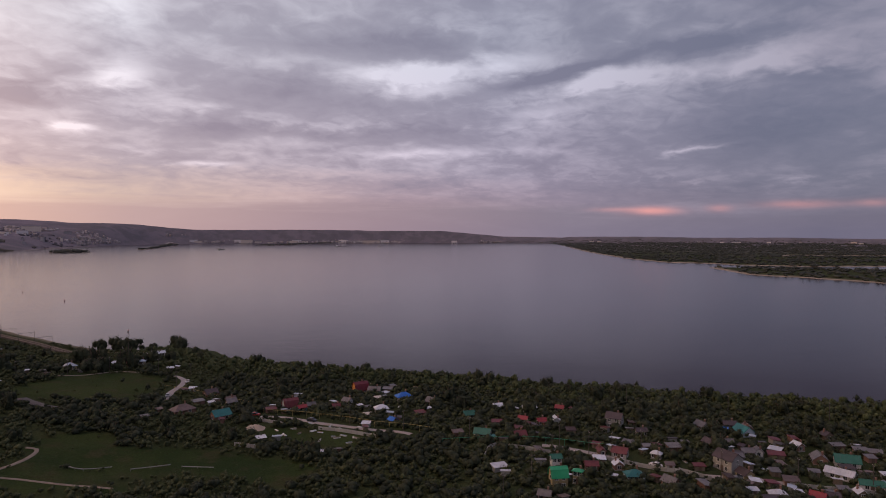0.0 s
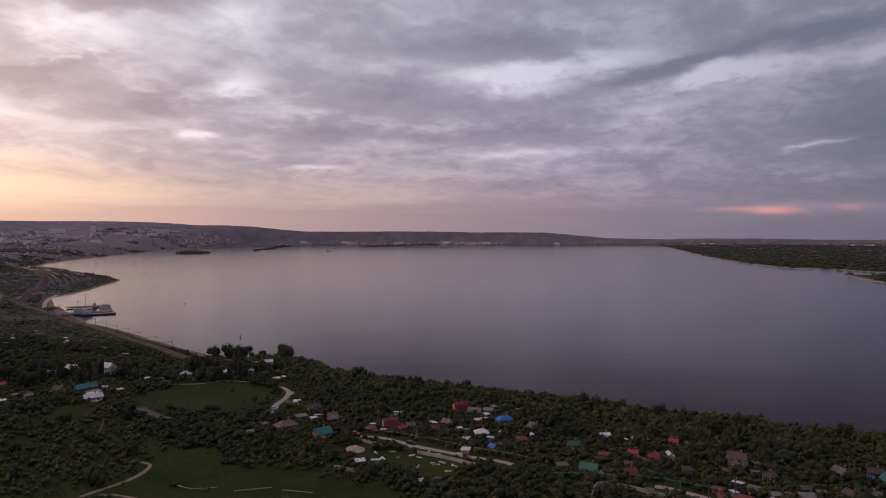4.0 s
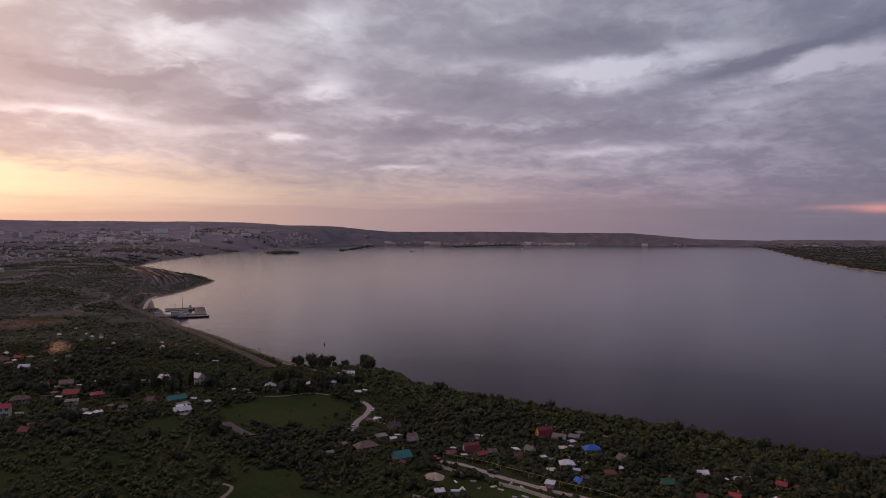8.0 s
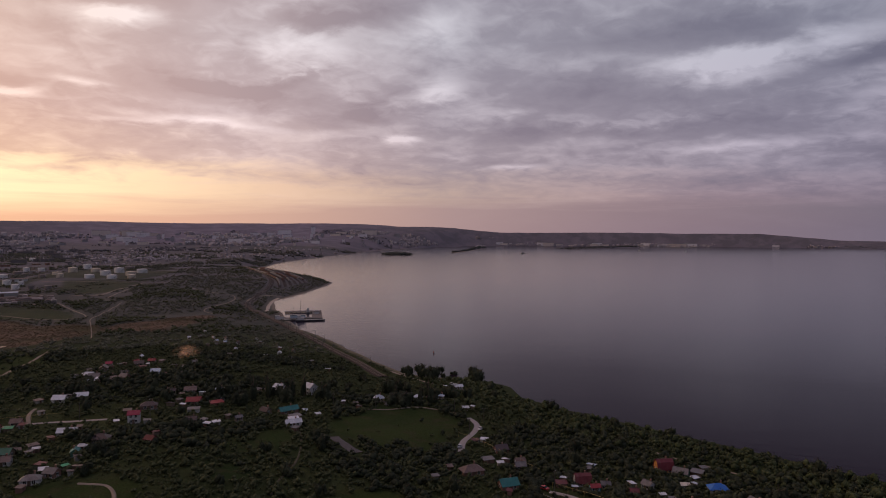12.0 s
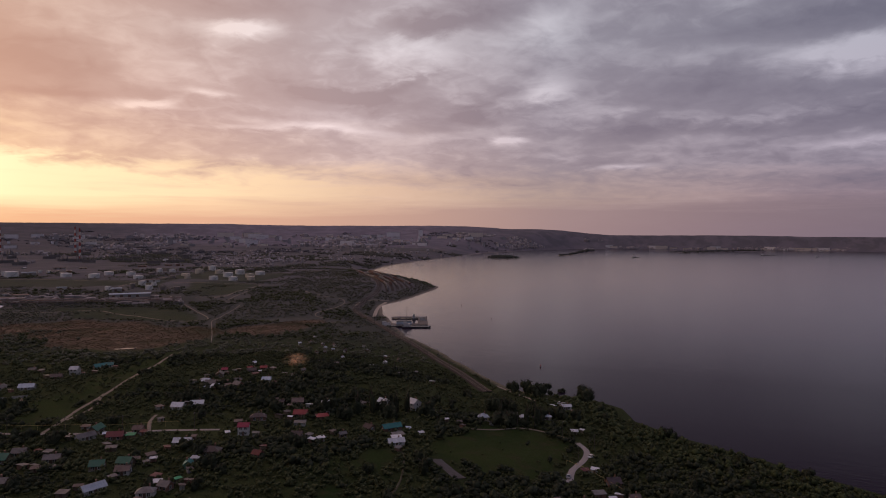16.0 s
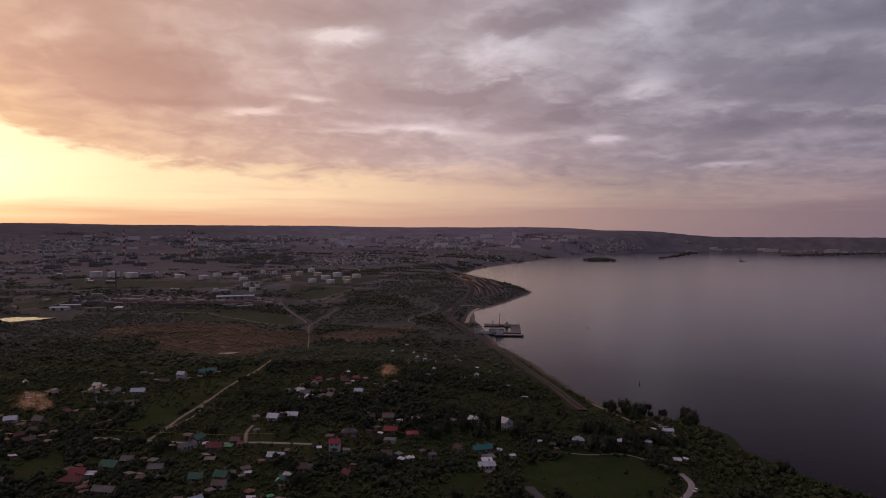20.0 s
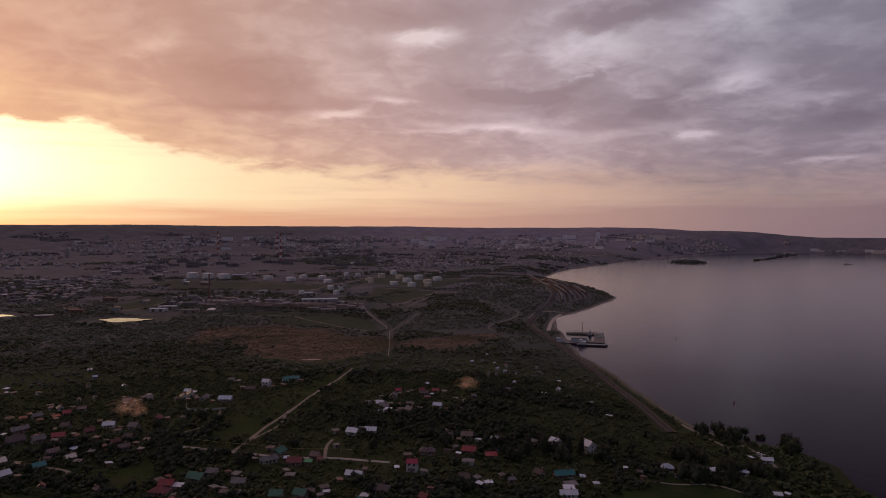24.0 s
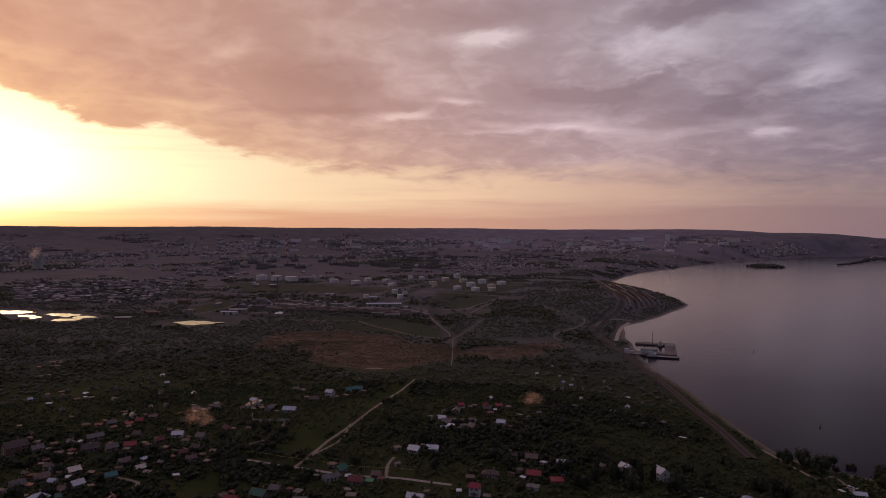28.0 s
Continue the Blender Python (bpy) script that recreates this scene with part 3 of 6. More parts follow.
ROOF = {"green": metal_roof("green_roof", (0.018, 0.10, 0.065), (0.03, 0.13, 0.09)), "emerald": metal_roof("emerald_roof", (0.02, 0.26, 0.11), (0.04, 0.32, 0.15)),
        "teal": metal_roof("teal_roof", (0.02, 0.13, 0.13), (0.04, 0.19, 0.18)), "red": metal_roof("red_roof", (0.20, 0.020, 0.028), (0.26, 0.038, 0.042)),
        "crimson": metal_roof("crimson_roof", (0.26, 0.012, 0.05), (0.34, 0.03, 0.075)), "darkred": metal_roof("dark_red_roof", (0.10, 0.020, 0.024), (0.15, 0.036, 0.038)),
        "maroon": metal_roof("maroon_roof", (0.11, 0.014, 0.024), (0.15, 0.028, 0.034)), "brown": metal_roof("brown_roof", (0.048, 0.034, 0.038), (0.085, 0.062, 0.064)),
        "rust": metal_roof("rusty_roof", (0.095, 0.062, 0.055), (0.165, 0.12, 0.108)), "grey": metal_roof("slate_roof", (0.10, 0.094, 0.098), (0.18, 0.168, 0.165)),
        "white": metal_roof("zinc_roof", (0.50, 0.53, 0.58), (0.68, 0.70, 0.74)), "paleblue": metal_roof("pale_blue_roof", (0.38, 0.45, 0.55), (0.52, 0.58, 0.66)),
        "blue": metal_roof("blue_roof", (0.015, 0.10, 0.42), (0.03, 0.16, 0.52)), "cream": metal_roof("cream_roof", (0.55, 0.49, 0.42), (0.66, 0.60, 0.52))}
WALL = {"white": surface("whitewash", (0.42, 0.41, 0.40), (0.56, 0.55, 0.54), 0.8), "grey": surface("grey_render", (0.22, 0.21, 0.20), (0.34, 0.33, 0.31), 0.8),
        "brick": surface("old_brick", (0.16, 0.085, 0.065), (0.26, 0.15, 0.11), 1.2), "wood": surface("weathered_boards", (0.12, 0.09, 0.065), (0.22, 0.17, 0.12), 1.0),
        "cream": surface("cream_render", (0.24, 0.20, 0.165), (0.32, 0.275, 0.225), 0.8), "yellow": surface("yellow_render", (0.27, 0.215, 0.11), (0.35, 0.28, 0.15), 0.8),
        "paleblue": surface("pale_blue_boards", (0.34, 0.41, 0.48), (0.46, 0.52, 0.58), 0.8), "orange": surface("orange_boards", (0.50, 0.20, 0.045), (0.58, 0.27, 0.08), 0.8),
        "green": surface("green_boards", (0.06, 0.16, 0.11), (0.10, 0.22, 0.16), 0.8), "teal": surface("teal_boards", (0.04, 0.22, 0.24), (0.08, 0.30, 0.31), 0.8)}
M_TRIM = surface("white_trim", (0.55, 0.54, 0.52), (0.7, 0.69, 0.67), 2.0)
M_PANE, PN = material("window_pane", 0.08)
PN.put(PN.bsdf.inputs["Base Color"], (0.015, 0.018, 0.022))
M_DOOR = surface("door_paint", (0.09, 0.055, 0.04), (0.15, 0.10, 0.07), 2.0)
M_CONCRETE = surface("concrete", (0.28, 0.27, 0.25), (0.42, 0.40, 0.37), 0.6, island=0.2)
M_STEEL = surface("steel", (0.10, 0.10, 0.105), (0.18, 0.18, 0.185), 1.0, 0.5, 0.6)
M_BRICK = WALL["brick"]
LOOKS = {"green": "dark green", "emerald": "bright green", "teal": "teal", "red": "red", "crimson": "crimson", "darkred": "dark red", "maroon": "maroon", "brown": "dark brown",
         "rust": "rust-stained", "grey": "grey slate", "white": "white zinc", "paleblue": "pale blue", "blue": "bright blue", "cream": "cream"}
WALLED = {"white": "whitewashed", "grey": "grey rendered", "brick": "old brick", "wood": "weathered wooden", "cream": "cream", "yellow": "yellow", "paleblue": "pale blue",
          "orange": "orange", "green": "green wooden", "teal": "teal"}
FRAME_MESH = (Shape().box(-0.6, 0.6, -0.06, 0.05, -0.68, -0.58).box(-0.6, 0.6, -0.06, 0.05, 0.58, 0.68).box(-0.6, -0.5, -0.06, 0.05, -0.58, 0.58).box(0.5, 0.6, -0.06, 0.05, -0.58, 0.58)
              .box(-0.04, 0.04, -0.05, 0.04, -0.58, 0.58)).mesh("window", M_TRIM)
PANE_MESH = Shape().box(-0.5, 0.5, -0.03, 0.03, -0.58, 0.58).mesh("pane", M_PANE)
DOOR_MESH = Shape().box(-0.5, 0.5, -0.07, 0.05, 0, 2.0).box(0.32, 0.38, -0.12, -0.07, 0.95, 1.05).mesh("door", M_DOOR)


def house(x, y, rz, w, d, floors, form, roof, wall, exact=False):
    """A village house: w along the ridge, d across it."""
    hut = form == "shed"
    k = 0.74 if exact else 0.58 if x < -100 else 0.68
    if not exact and x < -100 and roof in ("white", "cream", "paleblue") and (int(x * 7 + y * 3) % 5) < 3:
        roof = ("grey", "brown", "rust")[int(x + y) % 3]
    w, d = k * w, k * d
    d = d if d < 5 else 5 + 0.5 * (d - 5)
    eave = 1.9 if hut else 2.2 * floors
    rise = d * (0.12 if hut else 0.36 if form != "gambrel" else 0.62)
    size = "Small" if hut else "Two-storey" if floors == 2 else "One-storey"
    kind = "shed" if hut else "house"
    h = thing(kind, x, y, rz, None, f"{size.lower()} {WALLED[wall]} {kind} with a {LOOKS[roof]} {'lean-to' if hut else form} roof", kind, "village houses")
    h.location.z -= 0.3
    KEPT.append((x, y, 0.42 * math.hypot(w, d) + 0.3))
    a, b, o, t = w / 2, d / 2, 0.35, 0.12
    walls, top = Shape(), Shape()
    if not hut:
        part("plinth", Shape().box(-a - 0.06, a + 0.06, -b - 0.06, b + 0.06, -0.8, 0.45), M_CONCRETE, h)
    base = -0.8 if hut else 0.45
    if form == "hip":
        walls.box(-a, a, -b, b, base, eave)
        k = max(a - b, 0.4)
        e = [(-a - o, -b - o, eave), (a + o, -b - o, eave), (a + o, b + o, eave), (-a - o, b + o, eave), (-k, 0, eave + rise), (k, 0, eave + rise)]
        lo = [(p[0], p[1], p[2] - t) for p in e[:4]]
        top.poly(e + lo, [(0, 1, 5, 4), (1, 2, 5), (2, 3, 4, 5), (3, 0, 4), (7, 6, 0, 3), (6, 7, 8, 9)[::-1], (6, 7, 1, 0), (7, 8, 2, 1), (8, 9, 3, 2), (9, 6, 0, 3)][:4] + [(6, 9, 8, 7), (6, 7, 1, 0), (7, 8, 2, 1), (8, 9, 3, 2), (9, 6, 0, 3)])
    elif hut:
        p = [(-a, -b, base), (a, -b, base), (a, b, base), (-a, b, base), (-a, -b, eave), (a, -b, eave), (a, b, eave + rise), (-a, b, eave + rise)]
        walls.poly(p, [(0, 3, 2, 1), (4, 5, 6, 7), (0, 1, 5, 4), (1, 2, 6, 5), (2, 3, 7, 6), (3, 0, 4, 7)])
        s = rise / d
        top.slab([(-a - o, -b - o, eave - s * o), (a + o, -b - o, eave - s * o), (a + o, b + o, eave + rise + s * o), (-a - o, b + o, eave + rise + s * o)], t)
    else:
        knee = (b * 0.62, eave + rise * 0.68) if form == "gambrel" else (b * 0.5, eave + rise * 0.5)
        prof = [(-b, eave), (-knee[0], knee[1]), (0, eave + rise), (knee[0], knee[1]), (b, eave)]
        ends = [(-b, base), *prof, (b, base)]
        n = len(ends)
        walls.poly([(-a, q, z) for q, z in ends] + [(a, q, z) for q, z in ends], [tuple(range(n - 1, -1, -1))[::-1], tuple(range(2 * n - 1, n - 1, -1))] + [(i, i + n, (i + 1) % n + n, (i + 1) % n) for i in range(n)])
        s = (knee[1] - eave) / (b - knee[0])
        prof[0], prof[4] = (-b - o, eave - s * o), (b + o, eave - s * o)
        for (q0, z0), (q1, z1) in zip(prof, prof[1:]):
            top.slab([(-a - o, q0, z0), (a + o, q0, z0), (a + o, q1, z1), (-a - o, q1, z1)], t)
    part("wall", walls, WALL[wall], h)
    part("roof", top, ROOF[roof], h)
    if not hut:
        part("chimney", Shape().box(a * 0.3, a * 0.3 + 0.5, b * 0.25, b * 0.25 + 0.5, eave + rise * 0.4, eave + rise + 0.7).box(a * 0.3 - 0.06, a * 0.3 + 0.56, b * 0.25 - 0.06, b * 0.25 + 0.56, eave + rise + 0.7, eave + rise + 0.82), M_BRICK, h)
        if form in ("gable", "gambrel"):
            part("ridge_cap", Shape().box(-a - o, a + o, -0.12, 0.12, eave + rise + 0.09, eave + rise + 0.16), ROOF[roof], h)
    spots = [] if hut else [(-a * 0.45, -b, 0), (a * 0.45, -b, 0), (-a, 0, -90), (a, 0, 90)]
    for f in range(floors):
        for q, v, turn_z in spots:
            wdw = part("window", FRAME_MESH, None, h, "", pose(q, v, 1.4 + 2.2 * f, 0, 0, turn_z))
            part("pane", PANE_MESH, None, wdw)
    part("door", DOOR_MESH, None, h, "", pose(0 if w > 4 else a * 0.1, -b, 0.2 if not hut else -0.1, 0, 0, 0))
    return h


# ---- roads, railway and ponds ----
M_ROAD = {"street": surface("packed_gravel", (0.24, 0.21, 0.19), (0.36, 0.325, 0.30), 0.3, gloss=0.08), "asphalt": surface("old_asphalt", (0.24, 0.22, 0.215), (0.34, 0.315, 0.305), 0.3, gloss=0.08),
          "track": surface("worn_grass", (0.055, 0.052, 0.032), (0.10, 0.09, 0.06), 0.4, gloss=0.08), "dirt": surface("dry_earth", (0.16, 0.132, 0.104), (0.29, 0.245, 0.195), 0.25, gloss=0.08), "sand": surface("beach_sand", (0.30, 0.26, 0.21), (0.42, 0.37, 0.31), 0.3, gloss=0.08)}


def curve(points, step):
    """A smooth line through the given points, sampled every step metres."""
    p = np.array(points, float)
    p = np.concatenate([[2 * p[0] - p[1]], p, [2 * p[-1] - p[-2]]])
    out = []
    for i in range(1, len(p) - 2):
        n = max(2, int(np.linalg.norm(p[i + 1] - p[i]) / step))
        for u in np.arange(n) / n:
            a, b, c, d = p[i - 1], p[i], p[i + 1], p[i + 2]
            out.append(0.5 * (2 * b + (c - a) * u + (2 * a - 5 * b + 4 * c - d) * u * u + (3 * b - a - 3 * c + d) * u ** 3))
    out.append(p[-2])
    return np.array(out)


def ribbon(name, line, width, up, mat, wobble=0.0):
    """A strip of ground laid along a line, with low shoulders at its sides."""
    t = np.gradient(line, axis=0)
    t /= np.linalg.norm(t, axis=1)[:, None] + 1e-9
    side = np.stack([-t[:, 1], t[:, 0]], -1)
    cols = []
    offs = np.linspace(-1, 1, 5)
    for k in offs:
        w = width / 2 * (1 + wobble * lattice(line[:, 0] * 1.0 + k * 40, line[:, 1], 9, 31))
        q = line + side * (k * w)[:, None]
        z = height(q[:, 0], q[:, 1]) + up * (1 if abs(k) < 0.9 else -1.2)
        cols.append(np.stack([q[:, 0], q[:, 1], z], -1))
    g = np.stack(cols, 1)
    return sheet(name, g[..., 0], g[..., 1], g[..., 2], False, mat)


def road(kind, width, points):
    line = curve(points, 4.0)
    outer = np.mean(line[:, 1]) > 550
    width = width * (0.85 if outer else 1.0)
    ob = new("road", ribbon("road", line, width, 0.22, M_ROAD[kind], 0.0 if kind == "asphalt" else 0.35))
    for q in line[::1]:
        KEPT.append((q[0], q[1], width / 2 + (0.5 if kind == "track" else 3.5 if outer else 2.8 if kind == "street" else 1.4)))
    look_of = {"track": "faint worn track through the grass", "street": "pale packed gravel village street", "asphalt": "worn grey asphalt lane with crumbling edges", "dirt": "rutted pale dirt track through grass", "sand": "bare sandy shore track"}
    return tagged(ob, look_of[kind], "road", kind="structure")


# ---- village houses ----
house(159, 208, 349, 5.8, 4.4, 1, "gable", "white", "wood")
house(169, 198, 347, 8.9, 3.6, 1, "gable", "white", "grey")
house(179, 189, 305, 5.1, 3.9, 1, "gable", "red", "wood")
house(140, 202, 346, 6.7, 5.2, 1, "gable", "green", "wood")
house(156, 185, 308, 5.4, 3.8, 1, "gable", "red", "wood")
house(160, 178, 346, 5.3, 3.7, 1, "gable", "red", "wood")
house(165, 175, 243, 6.1, 5.1, 1, "gable", "white", "white")
house(130, 176, 312, 8.8, 6.4, 1, "gable", "green", "white")
house(130, 170, 350, 3.9, 2.7, 1, "shed", "teal", "white")
house(140, 166, 347, 6.6, 5.4, 1, "gable", "darkred", "brick")
house(181, 158, 300, 8.8, 7.0, 2, "gable", "brown", "grey")
house(182, 145, 331, 5.7, 3.9, 1, "gable", "brown", "wood")
house(209, 139, 264, 7.0, 5.8, 1, "gable", "grey", "white")
house(214, 132, 319, 3.0, 2.4, 1, "shed", "blue", "white")
house(218, 127, 255, 9.1, 7.5, 1, "gable", "teal", "paleblue")
house(158, 144, 302, 3.7, 2.9, 1, "shed", "darkred", "wood")
house(158, 132, 300, 7.3, 5.8, 1, "gable", "darkred", "grey")
house(169, 139, 299, 5.4, 4.0, 1, "shed", "grey", "grey")
house(167, 124, 297, 4.7, 3.9, 1, "hip", "white", "grey")
house(179, 127, 334, 6.5, 5.4, 1, "shed", "grey", "brick")
house(193, 123, 264, 5.8, 4.8, 1, "gable", "brown", "brick")
house(199, 121, 325, 7.9, 2.9, 1, "gable", "grey", "grey")
house(179, 105, 268, 10.6, 8.8, 2, "gable", "brown", "grey")
house(178, 98, 255, 6.4, 5.3, 1, "gable", "brown", "yellow")
house(202, 110, 227, 5.1, 4.2, 1, "gable", "grey", "white")
house(219, 106, 251, 5.4, 4.4, 1, "gable", "white", "brick")
house(209, 108, 288, 5.7, 4.3, 1, "shed", "white", "grey")
house(215, 96, 223, 7.8, 6.5, 1, "gable", "grey", "brick")
house(221, 90, 310, 10.9, 8.2, 1, "gable", "green", "white")
house(208, 85, 284, 12.0, 5.2, 1, "gable", "white", "white")
house(207, 75, 309, 9.6, 4.3, 1, "gable", "green", "white")
house(172, 83, 321, 6.7, 5.5, 1, "hip", "white", "grey")
house(169, 89, 328, 3.8, 3.0, 1, "shed", "white", "grey")
house(188, 89, 314, 6.1, 5.2, 1, "shed", "rust", "brick")
house(146, 114, 332, 8.1, 6.4, 1, "hip", "teal", "paleblue")
house(151, 104, 273, 6.5, 5.4, 1, "gable", "grey", "brick")
house(141, 128, 329, 5.9, 4.1, 1, "gable", "darkred", "brick")
house(131, 134, 338, 4.8, 3.6, 2, "gable", "green", "white")
house(129, 121, 303, 4.2, 2.8, 2, "hip", "emerald", "yellow")
house(122, 122, 338, 7.3, 5.3, 2, "gambrel", "emerald", "yellow")
house(114, 142, 349, 6.7, 4.4, 1, "shed", "white", "grey")
house(112, 116, 306, 5.2, 4.2, 1, "gable", "grey", "brick")
house(186, 128, 328, 3.3, 2.2, 1, "shed", "grey", "wood")
house(235, 93, 315, 6.0, 4.3, 1, "shed", "grey", "wood")
house(237, 89, 308, 6.0, 4.6, 1, "shed", "grey", "brick")
house(202, 90, 312, 4.3, 3.2, 1, "shed", "grey", "wood")
house(123, 183, 347, 5.6, 4.0, 1, "shed", "rust", "brick")
house(170, 109, 327, 4.6, 3.1, 1, "shed", "darkred", "wood")
house(195, 77, 316, 4.1, 3.4, 1, "shed", "grey", "wood")
house(182, 77, 285, 5.9, 4.2, 1, "gable", "red", "brick")
house(186, 75, 311, 5.0, 3.4, 1, "gable", "brown", "wood")
house(171, 132, 331, 3.9, 3.3, 1, "shed", "grey", "wood")
house(194, 112, 318, 4.4, 3.1, 1, "shed", "brown", "wood")
house(118, 268, 1, 9.9, 8.2, 1, "gambrel", "maroon", "orange")
house(123, 262, 321, 8.7, 6.3, 1, "gable", "grey", "green")
house(130, 262, 320, 6.6, 5.1, 1, "shed", "grey", "brick")
house(130, 244, 351, 10.4, 8.1, 1, "hip", "blue", "white")
house(119, 249, 348, 4.7, 3.5, 1, "shed", "cream", "white")
house(104, 250, 300, 5.9, 4.9, 1, "gable", "grey", "white")
house(96, 243, 351, 5.0, 3.7, 1, "gable", "darkred", "brick")
house(112, 230, 347, 8.3, 6.3, 1, "hip", "white", "grey")
house(103, 225, 349, 4.8, 3.1, 1, "shed", "cream", "grey")
house(97, 212, 322, 4.5, 3.8, 1, "shed", "white", "grey")
house(109, 212, 284, 4.8, 3.9, 1, "gable", "blue", "wood")
house(79, 256, 1, 9.2, 6.7, 1, "gambrel", "darkred", "white")
house(82, 249, 6, 5.5, 3.6, 1, "gable", "red", "teal")
house(70, 255, 357, 6.0, 4.5, 1, "shed", "darkred", "brick")
house(87, 251, 353, 5.1, 3.9, 1, "gable", "grey", "wood")
house(85, 269, 355, 3.7, 3.0, 1, "shed", "grey", "wood")
house(137, 229, 287, 7.6, 6.2, 1, "gable", "grey", "brick")
house(125, 218, 350, 5.8, 4.9, 1, "shed", "darkred", "brick")
house(57, 275, 6, 6.4, 5.4, 1, "gable", "grey", "wood")
house(55, 214, 358, 4.8, 3.7, 1, "shed", "white", "wood")
house(70, 188, 353, 2.8, 2.2, 1, "shed", "white", "grey")
house(108, 236, 349, 3.5, 2.4, 1, "shed", "grey", "wood")
house(106, 240, 1, 3.0, 2.1, 1, "shed", "white", "wood")
house(-7, 372, 14, 8.7, 7.1, 1, "hip", "paleblue", "yellow")
house(16, 385, 10, 7.3, 5.2, 1, "hip", "white", "white")
house(30, 392, 341, 6.1, 4.1, 1, "hip", "paleblue", "yellow")
house(43, 417, 13, 8.6, 4.3, 1, "gable", "white", "white")
house(-62, 365, 332, 7.3, 6.0, 2, "gable", "white", "white")
house(-46, 371, 317, 10.3, 8.5, 2, "gable", "white", "white")
house(-51, 328, 33, 13.8, 6.2, 1, "gable", "teal", "brick")
house(-46, 313, 21, 6.6, 4.6, 1, "shed", "white", "white")
house(-36, 327, 31, 3.4, 2.7, 1, "shed", "white", "white")
house(-26, 356, 23, 3.1, 2.1, 1, "shed", "white", "wood")
house(-19, 355, 15, 3.7, 3.1, 1, "shed", "brown", "wood")
house(35, 268, 17, 13.4, 9.9, 1, "hip", "rust", "brick")
house(44, 283, 16, 7.1, 4.7, 1, "shed", "grey", "brick")
house(52, 297, 15, 8.5, 7.0, 1, "gable", "brown", "brick")
house(46, 311, 337, 4.9, 3.5, 1, "shed", "white", "white")
house(49, 279, 9, 4.0, 2.6, 1, "shed", "white", "grey")
house(58, 281, 13, 6.1, 4.3, 1, "gable", "rust", "grey")
house(48, 253, 14, 10.6, 8.7, 1, "gable", "teal", "brick")
house(43, 369, 6, 5.1, 4.1, 1, "shed", "white", "white")
house(19, 257, 15, 3.7, 3.0, 1, "shed", "grey", "wood")
house(-274, 435, 57, 11.3, 8.3, 1, "gable", "teal", "wood")
house(-271, 442, 18, 10.1, 7.2, 1, "gable", "teal", "white")
house(-305, 370, 324, 9.4, 7.8, 1, "gable", "white", "white")
house(-162, 312, 53, 4.3, 2.8, 1, "shed", "white", "grey")
house(-172, 388, 10, 10.3, 8.5, 1, "gable", "white", "brick")
house(-154, 386, 333, 9.3, 7.7, 1, "gable", "grey", "brick")
house(-168, 439, 46, 5.7, 3.8, 1, "gable", "red", "brick")
house(-87, 331, 28, 8.4, 5.9, 1, "shed", "red", "brick")
house(-89, 297, 3, 6.9, 5.6, 1, "gable", "brown", "wood")
house(-78, 297, 34, 4.5, 3.3, 1, "shed", "white", "grey")
house(-70, 305, 38, 4.6, 3.1, 1, "gable", "grey", "brick")
house(-61, 322, 328, 6.5, 5.4, 1, "gable", "brown", "wood")
house(-46, 318, 33, 7.9, 5.5, 1, "shed", "grey", "brick")
house(-45, 306, 22, 10.7, 5.2, 1, "gable", "white", "white")
house(-182, 284, 58, 13.3, 6.3, 1, "gable", "grey", "white")
house(-97, 270, 338, 5.7, 4.7, 1, "gable", "darkred", "brick")
house(-142, 229, 58, 13.5, 6.7, 1, "gable", "paleblue", "white")
house(-121, 227, 15, 10.3, 7.0, 1, "hip", "grey", "white")
house(-117, 233, 345, 7.5, 6.2, 1, "gable", "grey", "brick")
house(-122, 236, 15, 5.3, 4.3, 1, "shed", "white", "white")
house(-116, 240, 52, 3.7, 2.5, 1, "shed", "emerald", "wood")
house(-177, 246, 23, 5.3, 4.1, 1, "shed", "brown", "wood")
house(-140, 264, 48, 5.9, 4.6, 1, "shed", "white", "grey")
house(-161, 270, 18, 7.0, 4.6, 1, "shed", "grey", "wood")
house(-337, 305, 36, 6.9, 5.6, 1, "gable", "red", "brick")
house(-336, 297, 64, 6.4, 4.7, 1, "shed", "red", "wood")
house(-349, 310, 335, 6.4, 5.3, 1, "gable", "white", "white")
house(-336, 314, 35, 7.7, 5.0, 1, "gable", "white", "grey")
house(-345, 292, 77, 8.6, 6.5, 1, "gable", "grey", "wood")
house(-332, 272, 72, 14.4, 6.8, 1, "gable", "grey", "brick")
house(-315, 286, 13, 8.4, 6.9, 1, "gable", "brown", "wood")
house(-303, 272, 37, 10.1, 6.8, 1, "gable", "red", "brick")
house(-309, 265, 71, 9.7, 8.2, 1, "gable", "grey", "brick")
house(-319, 260, 67, 13.8, 11.6, 1, "gable", "brown", "wood")
house(-336, 261, 6, 6.1, 5.0, 1, "gable", "white", "white")
house(-343, 247, 76, 9.2, 6.8, 1, "gable", "white", "grey")
house(-352, 241, 78, 18.5, 15.5, 2, "gable", "brown", "brick")
house(-327, 248, 42, 6.9, 5.4, 1, "shed", "white", "wood")
house(-313, 234, 7, 6.9, 5.7, 1, "gable", "white", "white")
house(-297, 236, 74, 9.1, 7.4, 1, "gable", "cream", "brick")
house(-285, 254, 70, 9.2, 6.8, 1, "gable", "paleblue", "grey")
house(-271, 252, 75, 7.1, 5.7, 1, "gable", "cream", "wood")
house(-275, 239, 71, 8.8, 6.6, 1, "gable", "teal", "wood")
house(-297, 285, 68, 7.8, 6.1, 1, "gable", "darkred", "brick")
